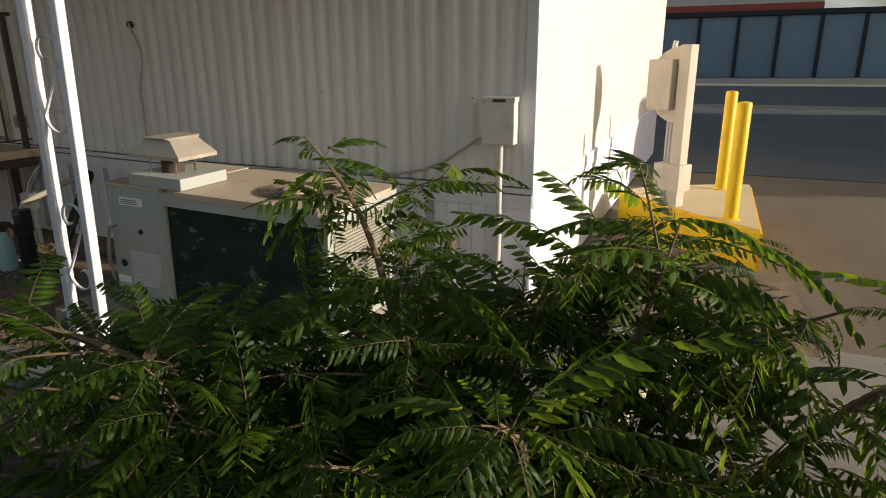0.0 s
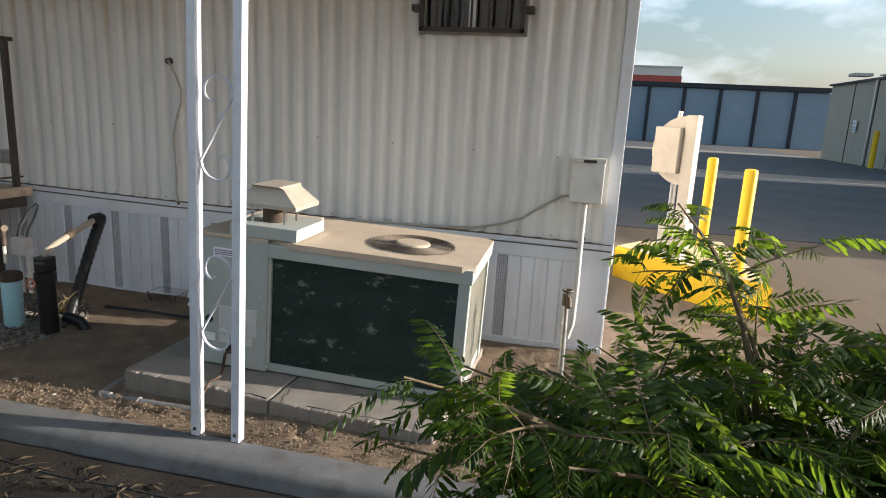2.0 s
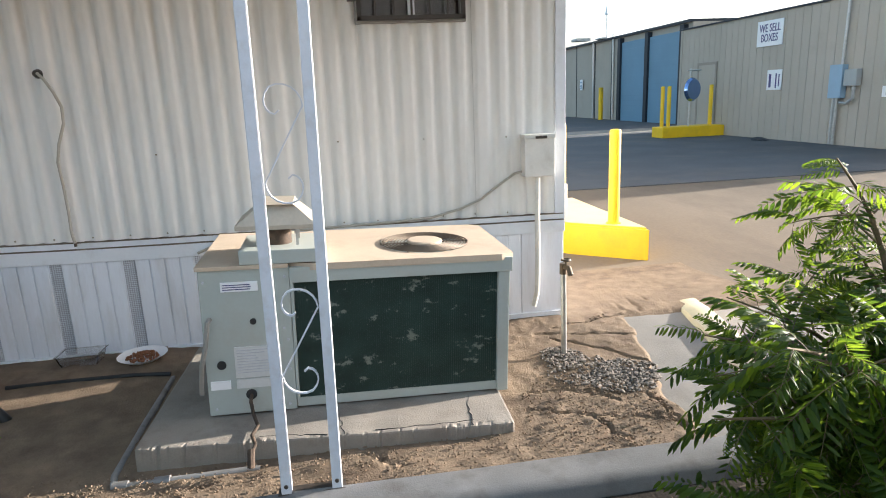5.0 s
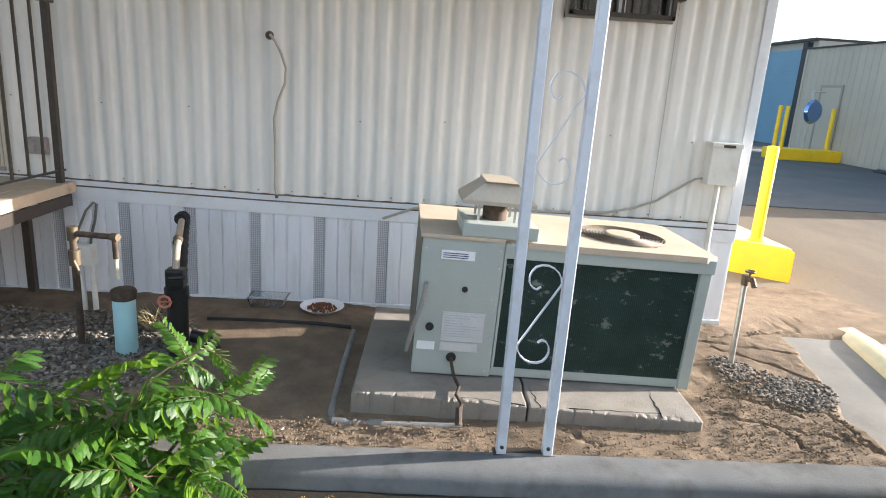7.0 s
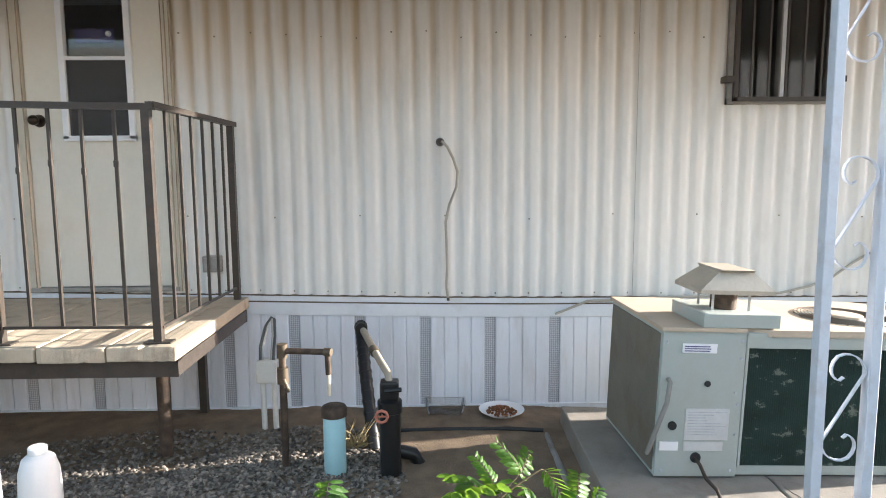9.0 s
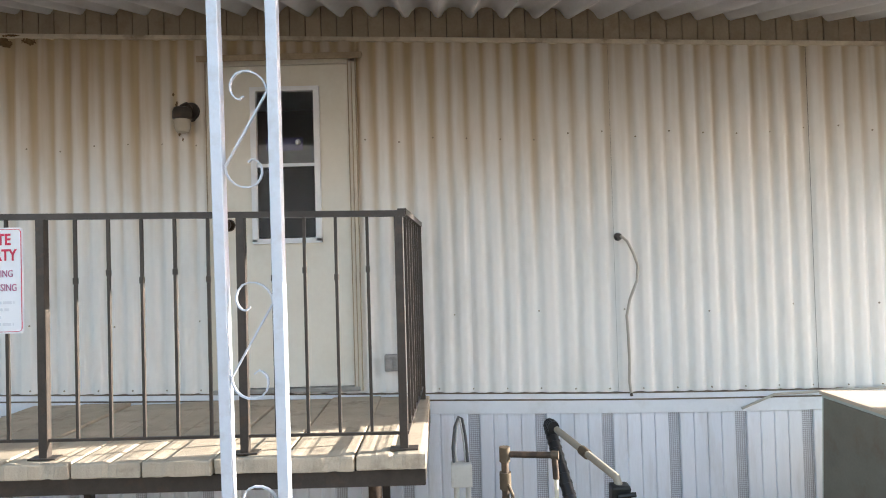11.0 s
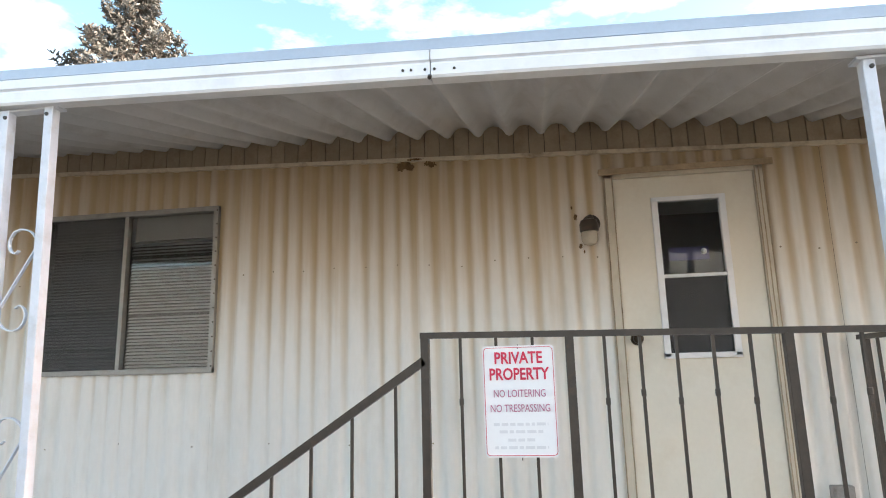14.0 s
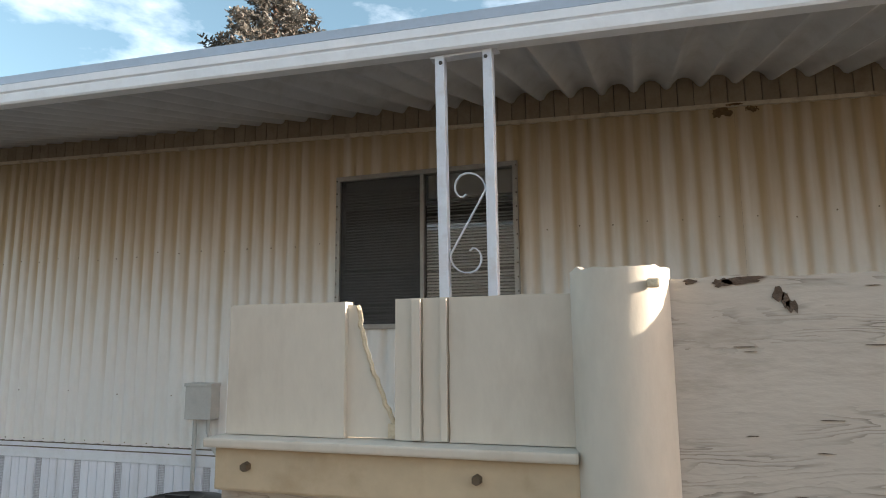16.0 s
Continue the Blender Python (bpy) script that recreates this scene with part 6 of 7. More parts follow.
tube(bm, [(-0.004, -0.03, 0.53), (-0.004, -0.03, 0.575)], 0.007, 8)
part("spigot", bm, BRASS, tap, smooth=True)
bm = bmesh.new()
tube(bm, [(-0.004 + 0.024 * math.cos(k / 8 * 6.2832), -0.03 + 0.024 * math.sin(k / 8 * 6.2832), 0.577) for k in range(9)], 0.006, 6)
bar(bm, (-0.028, -0.03, 0.577), (0.02, -0.03, 0.577), 0.006, 0.006)
part("hand_wheel", bm, BRASS, tap, smooth=True)


def gravel(name, label, spots, count, seed, lo=0.006, hi=0.014):
    """Many small stones heaped over round patches."""
    r_ = random.Random(seed)
    base = bmesh.new()
    bmesh.ops.create_icosphere(base, subdivisions=1, radius=1)
    vco = np.array([v.co[:] for v in base.verts])
    fidx = np.array([[v.index for v in f.verts] for f in base.faces])
    base.free()
    vs_, fs_ = [], []
    for i in range(count):
        cx_, cy_, rx_, ry_ = spots[r_.randrange(len(spots))]
        a, q = r_.uniform(0, 6.283), math.sqrt(r_.random())
        x, y = cx_ + rx_ * q * math.cos(a), cy_ + ry_ * q * math.sin(a)
        s = r_.uniform(lo, hi)
        sc = np.array([s * r_.uniform(0.7, 1.3), s * r_.uniform(0.7, 1.3), s * r_.uniform(0.5, 0.9)])
        th = r_.uniform(0, 3.14)
        c, sn = math.cos(th), math.sin(th)
        p = vco * (1 + 0.25 * np.sin(vco[:, [1, 2, 0]] * 5 + i)) * sc
        p = np.stack([p[:, 0] * c - p[:, 1] * sn, p[:, 0] * sn + p[:, 1] * c, p[:, 2]], 1)
        p += np.array([x, y, soil_height(x, y) + 0.004 + r_.uniform(0, 0.02) * (1 - q)])
        fs_.append(fidx + len(vs_) * len(vco))
        vs_.append(p)
    me = bpy.data.meshes.new(name)
    me.from_pydata(np.concatenate(vs_).tolist(), [], np.concatenate(fs_).tolist())
    me.materials.append(STONE)
    return tagged(new(name, me), label, "gravel", kind="stuff")


def island_tint(m, lo, hi):
    """Lets every loose bit take its own shade."""
    n, l = m.node_tree.nodes, m.node_tree.links
    b = n["Principled BSDF"]
    src = b.inputs["Base Color"].links[0].from_socket
    geo = n.new("ShaderNodeNewGeometry")
    mr = n.new("ShaderNodeMapRange")
    mr.inputs["To Min"].default_value = lo
    mr.inputs["To Max"].default_value = hi
    l.new(geo.outputs["Random Per Island"], mr.inputs["Value"])
    hs = n.new("ShaderNodeHueSaturation")
    l.new(src, hs.inputs["Color"])
    l.new(mr.outputs["Result"], hs.inputs["Value"])
    l.new(hs.outputs["Color"], b.inputs["Base Color"])


island_tint(STONE, 0.35, 1.5)
gravel("gravel_bed", "grey gravel round the pipes by the skirting", ((-3.85, 3.05, 0.62, 0.42), (-3.78, 3.3, 0.5, 0.4), (-4.2, 2.8, 0.55, 0.3), (-4.9, 2.85, 0.7, 0.38), (-4.6, 3.25, 0.8, 0.4)), 8600, 4)
gravel("gravel_patch", "grey gravel heaped round the garden tap", ((-0.24, 3.1, 0.22, 0.2), (-0.1, 2.95, 0.2, 0.14), (-0.02, 3.05, 0.16, 0.16), (-0.3, 3.3, 0.12, 0.15)), 1300, 5, 0.005, 0.013)
gravel("soil_crumbs", "loose grit and clods over the bare soil", ((-1.6, 2.42, 1.3, 0.18), (-3.2, 2.45, 1.2, 0.2), (-0.35, 2.7, 0.35, 0.4)), 2600, 6, 0.002, 0.007).data.materials[0] = SOIL

# ---- fence of pipe posts and boards at the kerb ----
fence = thing("fence", (-7.335, 0.69, GZ), "beige painted fence of pipe posts and peeling plywood", "fence")


def fz(z):
    return z - GZ


for k, (x, y, zt) in enumerate(((0.0, 0.0, 1.610), (0.595, 0.012, 1.628))):
    bm = bmesh.new()
    rings = []
    seg = 40
    for z in (0.0, 0.6, 1.2, fz(zt) - 0.03, fz(zt) - 0.006, fz(zt)):
        ring = []
        for i in range(seg):
            a = 6.28319 * i / seg
            rr = 0.055 + 0.0008 * noise.noise((a * 2, z * 4, k))
            jag = 0.006 * noise.noise((a * 3.1, k * 5, 2)) + 0.003 * noise.noise((a * 11, k * 5, 7)) if z > fz(zt) - 0.02 and k == 0 else 0
            ring.append(bm.verts.new((x + rr * math.cos(a), y + rr * math.sin(a), z + jag)))
        rings.append(ring)
    inner_ring = [bm.verts.new((x + 0.047 * math.cos(6.28319 * i / seg), y + 0.047 * math.sin(6.28319 * i / seg), rings[-1][i].co.z)) for i in range(seg)]
    deep = [bm.verts.new((v.co.x, v.co.y, fz(zt) - 0.25)) for v in inner_ring]
    rings += [inner_ring, deep]
    for a, b in zip(rings, rings[1:]):
        for i in range(seg):
            bm.faces.new((a[i], a[(i + 1) % seg], b[(i + 1) % seg], b[i]))
    bm.faces.new(rings[0][::-1])
    bm.faces.new(deep)
    pst = part("post", bm, BEIGE, fence, "beige painted plastic pipe post" if k else "beige pipe post with a broken rim", smooth=True)
    if k == 0:
        bm = bmesh.new()
        box(bm, 0.030, 0.043, -0.056, -0.045, fz(1.586), fz(1.596), 0.003)
        part("notch", bm, FOAM, pst)


def board(xa, xb, za, zb, y0, y1, m_, ragged=0.0, name="board", label="", seed=0):
    """A board with an uneven top edge."""
    bm = bmesh.new()
    n_s = max(4, round((xb - xa) / 0.012))
    prev = None
    for i in range(n_s + 1):
        x = xa + (xb - xa) * i / n_s
        zt = zb + ragged * (0.6 * noise.noise((x * 14, seed, 0)) + 0.4 * noise.noise((x * 55, seed, 3)))
        vs = [bm.verts.new((x, y, z)) for y, z in ((y0, za), (y1, za), (y1, zt), (y0, zt))]
        if prev:
            for q in range(4):
                bm.faces.new((prev[q], prev[(q + 1) % 4], vs[(q + 1) % 4], vs[q]))
        else:
            bm.faces.new(vs[::-1])
        prev = vs
    bm.faces.new(prev)
    return part(name, bm, m_, fence, label)


brd = board(0.05, 0.545, 0.02, fz(1.598), -0.012, 0.004, PLY, 0.006, label="weathered plywood board with peeling beige paint", seed=2)
rot = [(0.160, 1.578, 0.006, 0.008), (0.171, 1.566, 0.006, 0.007), (0.166, 1.572, 0.004, 0.009), (0.130, 1.594, 0.018, 0.004), (0.106, 1.592, 0.009, 0.004), (0.075, 1.594, 0.006, 0.003)]
r_ = random.Random(19)
rot += [(r_.uniform(0.08, 0.5), r_.uniform(1.36, 1.585), r_.uniform(0.003, 0.013), r_.uniform(0.0003, 0.0006)) for k in range(16)]
rot += [(0.335 + r_.uniform(-0.02, 0.02), 1.50 + r_.uniform(-0.03, 0.03), r_.uniform(0.003, 0.006), r_.uniform(0.001, 0.003)) for k in range(5)]
for x, z, w_, h_ in rot:
    bm = bmesh.new()
    pts = [(x + w_ * math.cos(6.28319 * i / 14) * (1 + 0.9 * noise.noise((i * 1.7, x * 30, z * 9))), -0.0135, fz(z) + h_ * math.sin(6.28319 * i / 14) * (1 + 0.9 * noise.noise((i * 1.3, x * 50, 4)))) for i in range(14)]
    f0 = bm.faces.new([bm.verts.new(p) for p in pts])
    ex = bmesh.ops.extrude_face_region(bm, geom=[f0])
    bmesh.ops.translate(bm, vec=(0, 0.004, 0), verts=[g for g in ex["geom"] if isinstance(g, bmesh.types.BMVert)])
    part("rot_spot", bm, ROTTEN, brd, "dark rotten knot")
board(-0.52, -0.345, fz(1.413), fz(1.585), 0.0, 0.022, BEIGE, 0.002, "panel", "smooth beige panel with a broken edge", 4)
board(-0.275, -0.052, fz(1.413), fz(1.587), 0.0, 0.022, BEIGE, 0.002, "panel", "smooth beige panel", 5)
bm = bmesh.new()
box(bm, -0.252, -0.240, -0.005, 0.0, fz(1.414), fz(1.585), 0.001)
box(bm, -0.215, -0.206, -0.004, 0.0, fz(1.414), fz(1.585), 0.001)
part("seam_strip", bm, BEIGE, fence)
tear = [(-0.331, 1.580)]
r_ = random.Random(23)
for k in range(1, 25):
    t = k / 24
    tear.append((-0.331 + 0.052 * t ** 1.35 + r_.uniform(-0.002, 0.002), 1.580 - 0.150 * t))
bm = bmesh.new()
f0 = bm.faces.new([bm.verts.new((x, 0.008, fz(z))) for x, z in [(-0.345, 1.414), (-0.345, 1.582)] + tear + [(-0.277, 1.414)]])
ex = bmesh.ops.extrude_face_region(bm, geom=[f0])
bmesh.ops.translate(bm, vec=(0, 0.008, 0), verts=[g for g in ex["geom"] if isinstance(g, bmesh.types.BMVert)])
part("torn_panel", bm, BEIGE, fence, "recessed beige sheet torn off along a slant")
bm = bmesh.new()
tube(bm, [(x, 0.008, fz(z)) for x, z in tear], 0.003, 6)
box(bm, -0.287, -0.274, 0.004, 0.018, fz(1.414), fz(1.432), 0.002)
part("broken_edge", bm, FOAM, fence, "jagged broken tan edge")
bm = bmesh.new()
for xs_ in (-0.2385, -0.2045):
    tube(bm, [(xs_ + r_.uniform(-0.0006, 0.0006), -0.0008, fz(1.414 + 0.172 * k / 14)) for k in range(15)], 0.0008, 5)
part("grime_line", bm, BEAD, fence, "black grime along the panel joints", kind="stuff")
bm = bmesh.new()
box(bm, -0.53, -0.05, -0.035, 0.05, fz(1.400), fz(1.412), 0.003)
part("ledge", bm, BEIGE, fence, "thin beige ledge")
bm = bmesh.new()
box(bm, -0.52, -0.05, -0.022, 0.03, fz(1.345), fz(1.400), 0.004)
beam = part("beam", bm, BEAMP, fence, "tan wooden beam with bolts")
for x in (-0.47, -0.165):
    bm = bmesh.new()
    bmesh.ops.create_cone(bm, cap_ends=True, segments=6, radius1=0.0065, radius2=0.0055, depth=0.010, matrix=pose(x, -0.026, fz(1.377), 90, 0, 0))
    part("bolt", bm, BRASS, beam)
for xa, xb in ((-0.52, -0.29), (-0.285, -0.05)):
    board(xa, xb, 0.02, fz(1.343), -0.004, 0.014, PLY, 0.006, "lower_board", "chipped lower board", 9)

# ---- gate keypad island ----
isl = thing("keypad_island", (0, 0, GZ), "raised traffic island with bright yellow sides and a sandy top", "traffic island")
poly = ((1.28, 5.38), (0.71, 5.84), (0.10, 6.52), (0.34, 6.88), (1.0, 7.22), (1.26, 7.30))
bm = bmesh.new()
f0 = bm.faces.new([bm.verts.new((x, y, 0)) for x, y in poly])
ex = bmesh.ops.extrude_face_region(bm, geom=[f0])
top_v = [g for g in ex["geom"] if isinstance(g, bmesh.types.BMVert)]
bmesh.ops.translate(bm, vec=(0, 0, 0.308), verts=top_v)
bmesh.ops.bevel(bm, geom=[e for e in bm.edges if all(v in top_v for v in e.verts) or abs(e.verts[0].co.z - e.verts[1].co.z) > 0.1], offset=0.02, segments=2, affect="EDGES")
part("kerb_block", bm, YELL, isl, "bright yellow painted concrete side")
bm = bmesh.new()
f0 = bm.faces.new([bm.verts.new((0.85 + (x - 0.85) * 0.95, 6.35 + (y - 6.35) * 0.96, 0.310)) for x, y in poly])
ex = bmesh.ops.extrude_face_region(bm, geom=[f0])
bmesh.ops.translate(bm, vec=(0, 0, 0.004), verts=[g for g in ex["geom"] if isinstance(g, bmesh.types.BMVert)])
part("top", bm, mat("island_top", (0.62, 0.50, 0.30), 0.8, 0, 0.12, 3, 60, 0.2), isl, "sandy worn top")


def bollard(x, y, z0, z1, rr, group, label="yellow painted steel bollard standing on a traffic island"):
    t = thing("bollard", (x, y, z0), label, "bollard", group)
    bm = bmesh.new()
    lathe(bm, ((rr, 0.0), (rr, z1 - z0 - 0.02), (rr * 0.9, z1 - z0 - 0.006), (rr * 0.4, z1 - z0)), 0, 0, 20)
    part("pipe", bm, YELL, t, smooth=True)
    bm = bmesh.new()
    lathe(bm, ((rr * 1.35, 0.0), (rr * 1.35, 0.012), (rr * 1.02, 0.02)), 0, 0, 20)
    part("collar", bm, YELL, t)
    return t


bollard(1.062, 5.69, 0.18, 1.068, 0.052, "island bollards")
bollard(0.982, 6.925, 0.18, 1.087, 0.052, "island bollards")

kp = thing("gate_keypad", (0.628, 6.032, 0.175), "beige gate keypad pedestal with a half-round shield plate", "keypad stand")
kp.rotation_euler = (0, 0, radians(-32))
bm = bmesh.new()
box(bm, -0.05, 0.05, -0.05, 0.05, 0.0, 1.30, 0.006)
part("pillar", bm, BEIGE, kp)
for x in (-0.13, -0.10):
    bm = bmesh.new()
    tube(bm, [(x, 0, 0), (x, 0, 0.75)], 0.014, 8)
    part("conduit", bm, GREYP, kp, smooth=True)
bm = bmesh.new()
box(bm, -0.17, 0.08, -0.09, 0.08, 0.14, 0.36, 0.008)
part("lower_box", bm, BEIGE, kp)
bm = bmesh.new()
vs0 = [(-0.05 - 0.30 * math.cos(a), 0.99 + 0.30 * math.sin(a)) for a in [radians(-90 + 180 * i / 18) for i in range(19)]]
f0 = bm.faces.new([bm.verts.new((x, -0.02, z)) for x, z in vs0])
ex = bmesh.ops.extrude_face_region(bm, geom=[f0])
bmesh.ops.translate(bm, vec=(0, 0.02, 0), verts=[g for g in ex["geom"] if isinstance(g, bmesh.types.BMVert)])
part("shield", bm, BEIGE, kp, "half-round beige shield")
bm = bmesh.new()
box(bm, -0.30, -0.07, -0.10, -0.021, 0.79, 1.19, 0.01)
part("keypad_box", bm, BEIGE, kp)
bm = bmesh.new()
tube(bm, [(-0.14, 0, 1.27), (-0.13, 0.0, 1.33)], 0.02, 8)
part("cap", bm, BOXP, kp)

# ---- more loose things ----
can = thing("rubbish_bin", (-10.12, 3.32, 0.0), "round black plastic bin with a dented lid", "bin")
bm = bmesh.new()
lathe(bm, ((0.24, 0.0), (0.25, 0.01), (0.29, 0.50), (0.30, 0.52)), 0, 0, 28)
part("body", bm, BLACKP, can, smooth=True)
bm = bmesh.new()
lathe(bm, ((0.32, 0.515), (0.325, 0.55), (0.30, 0.58), (0.16, 0.612), (0.14, 0.60), (0.06, 0.60)), 0, 0, 28)
bar(bm, (-0.08, 0, 0.615), (0.08, 0, 0.615), 0.03, 0.02)
part("lid", bm, BLACKP, can, "black domed lid with a handle", smooth=True)

bk = thing("bucket", (-6.60, 2.66, 0.0), "white plastic bucket with a lid beside the steps", "bucket")
bm = bmesh.new()
lathe(bm, ((0.10, -0.01), (0.105, 0.0), (0.125, 0.38), (0.13, 0.40)), 0, 0, 26)
part("body", bm, WHITEP, bk, smooth=True)
bm = bmesh.new()
lathe(bm, ((0.134, 0.395), (0.136, 0.425), (0.125, 0.43), (0.12, 0.422), (0.05, 0.422)), 0, 0, 26)
part("lid", bm, WHITEP, bk, smooth=True)


# ---- feathery bushes ----
def frond_arrays(seed, length=0.25, pairs=15, leaf=0.046, wide=0.128):
    """One feathery leaf: a drooping midrib with two rows of oblong leaflets. Returns points, faces, and a rib flag per face."""
    r_ = random.Random(seed)
    vs_, fs_, rib = [], [], []
    droop = r_.uniform(0.30, 1.0)
    side = r_.uniform(-0.4, 0.4)

    def mid(t):
        return Vector((length * t * (1 - 0.10 * droop * t), side * length * t * t, length * (0.10 * t - droop * t * t)))
    n_m = 7
    for i in range(n_m + 1):
        p = mid(i / n_m)
        w_ = 0.0016 * (1 - 0.7 * i / n_m)
        vs_ += [p + Vector((0, -w_, 0)), p + Vector((0, w_, 0)), p + Vector((0, 0, -w_ * 1.6))]
        if i:
            a, b = 3 * (i - 1), 3 * i
            for q in range(3):
                fs_.append((a + q, a + (q + 1) % 3, b + (q + 1) % 3, b + q))
                rib.append(1)
    for k in range(pairs):
        t = 0.14 + 0.86 * (k + 0.5) / pairs
        p = mid(t)
        d = (mid(min(1, t + 0.03)) - mid(t - 0.03)).normalized()
        size = leaf * (0.72 + 0.5 * math.sin(3.14159 * min(1, 0.12 + t * 0.83))) * r_.uniform(0.88, 1.1)
        for s in (-1, 1):
            ang = radians(r_.uniform(60, 76) - 14 * t)
            fold = r_.uniform(-0.85, -0.05)
            out = (d * math.cos(ang) + Vector((0, s, 0)) * math.sin(ang) + Vector((0, 0, fold))).normalized()
            wd = (out.cross(Vector((0, 0, 1)))).normalized() * size * wide
            up = Vector((0, 0, size * 0.045))
            b0 = len(vs_)
            vs_ += [p, p + out * size * 0.28 + wd, p + out * size * 0.72 + wd * 0.92 - up, p + out * size - up * 2.6,
                    p + out * size * 0.72 - wd * 0.92 - up, p + out * size * 0.28 - wd, p + out * size * 0.5 + up * 0.9]
            fs_ += [(b0, b0 + 1, b0 + 6), (b0 + 1, b0 + 2, b0 + 6), (b0 + 2, b0 + 3, b0 + 6), (b0 + 3, b0 + 4, b0 + 6), (b0 + 4, b0 + 5, b0 + 6), (b0 + 5, b0, b0 + 6)]
            rib += [0] * 6
    return vs_, fs_, rib


FRONDS = []
for i, (ln, pr, lf, wd_) in enumerate(((0.26, 12, 0.052, 0.122), (0.22, 11, 0.047, 0.125), (0.20, 10, 0.043, 0.13), (0.29, 13, 0.055, 0.118), (0.15, 9, 0.030, 0.13), (0.24, 11, 0.050, 0.124), (0.26, 9, 0.066, 0.16), (0.23, 9, 0.060, 0.165), (0.20, 8, 0.054, 0.16))):
    vs_, fs_, rib_ = frond_arrays(100 + i, ln, pr, lf, wd_)
    me = bpy.data.meshes.new("frond")
    me.from_pydata([v[:] for v in vs_], [], fs_)
    me.materials.append(LEAF if i < 6 else LEAFD)
    me.materials.append(BARK)
    me.polygons.foreach_set("material_index", rib_)
    FRONDS.append((me, vs_, fs_, rib_))


def stem_curve(a, b, bend, n_s=9):
    a, b = Vector(a), Vector(b)
    pts = []
    for i in range(n_s + 1):
        t = i / n_s
        p = a.lerp(b, t)
        p.z += (b.z - a.z) * 0.28 * math.sin(3.14159 * t) * (1 - 0.3 * t)
        p += Vector(bend) * math.sin(3.14159 * t)
        pts.append(p)
    return pts


def bush(at, tips, label, seed, per_stem, objects, twigs=3, base_r=0.016, sizes=(0.6, 1.05), kinds=(0, 6)):
    t = thing("bush", at, label, "bush")
    r_ = random.Random(seed)
    base = Vector(at)
    spots = []
    for tip, b0 in tips:
        bm = bmesh.new()
        root = Vector((b0[0], b0[1], 0.0)) if b0 else Vector((r_.uniform(-0.1, 0.1), r_.uniform(-0.06, 0.06), 0))
        pts = stem_curve(root, Vector(tip) - base, (r_.uniform(-0.06, 0.06), r_.uniform(-0.05, 0.05), 0))
        tube(bm, pts, base_r, 6, 0.0025)
        ends = [(pts, 0.25)]
        for q in range(twigs):
            i0 = r_.randrange(3, 8)
            d = Vector((r_.uniform(-1, 1), r_.uniform(-1, 1), r_.uniform(-0.1, 0.9))).normalized() * r_.uniform(0.16, 0.34)
            tw = [pts[i0].lerp(pts[i0] + d, k / 5) + Vector((0, 0, -0.05 * (k / 5) ** 2)) for k in range(6)]
            tube(bm, tw, 0.004, 5, 0.0015)
            ends.append((tw, 0.1))
        part("branch", bm, BARK, t, smooth=True)
        for pts_, lo in ends:
            n_f = per_stem if lo > 0.2 else max(3, per_stem // 3)
            for k in range(n_f):
                f = lo + (1 - lo) * (k + r_.random()) / n_f
                i0 = min(len(pts_) - 2, int(f * (len(pts_) - 1)))
                p = pts_[i0].lerp(pts_[i0 + 1], f * (len(pts_) - 1) - i0)
                d = (pts_[i0 + 1] - pts_[i0]).normalized()
                az = k * 2.4 + r_.uniform(-0.5, 0.5)
                u, v = ring_frame(d)
                out = (u * math.cos(az) + v * math.sin(az)) + d * r_.uniform(0.2, 0.9) + Vector((0, 0, r_.uniform(0.0, 0.35)))
                if f > 0.93:
                    out = d * 0.6 + u * r_.uniform(-0.8, 0.8) + v * r_.uniform(-0.8, 0.8)
                out.normalize()
                out.z = max(-0.35, min(0.42, out.z))
                out.normalize()
                spots.append((p, out, r_.uniform(*sizes) * (0.6 if f > 0.88 else 1.0), r_.uniform(-0.8, 0.8)))
    r_.shuffle(spots)
    rest_v, rest_f, rest_m = [], [], []
    n_v = 0
    for i, (p, out, s, roll) in enumerate(spots):
        x_ax = out
        z_ax = Vector((0, 0, 1)) - out * out.z
        if z_ax.length < 0.05:
            z_ax = Vector((1, 0, 0))
        z_ax.normalize()
        y_ax = z_ax.cross(x_ax)
        m = Matrix((x_ax, y_ax, z_ax)).transposed().to_4x4()
        m = Matrix.Translation(p) @ m @ pose(0, 0, 0, math.degrees(roll), 0, 0) @ Matrix.Diagonal((s, s, s, 1))
        me, vs2, fs2, rib2 = FRONDS[r_.randrange(*kinds)]
        if i < objects:
            piece("frond", me, t, m)
        else:
            co = np.array([v[:] for v in vs2]) @ np.array(m.to_3x3()).T + np.array(m.translation)
            rest_v.append(co)
            rest_f += [tuple(q + n_v for q in f) for f in fs2]
            rest_m += rib2
            n_v += len(vs2)
    if rest_v:
        me = bpy.data.meshes.new("foliage")
        me.from_pydata(np.concatenate(rest_v).tolist(), [], rest_f)
        me.materials.append(LEAF if kinds[0] == 0 else LEAFD)
        me.materials.append(BARK)
        me.polygons.foreach_set("material_index", rest_m)
        fo = new("foliage", me)
        fo.parent = t
        tagged(fo, kind="stuff")
    return t


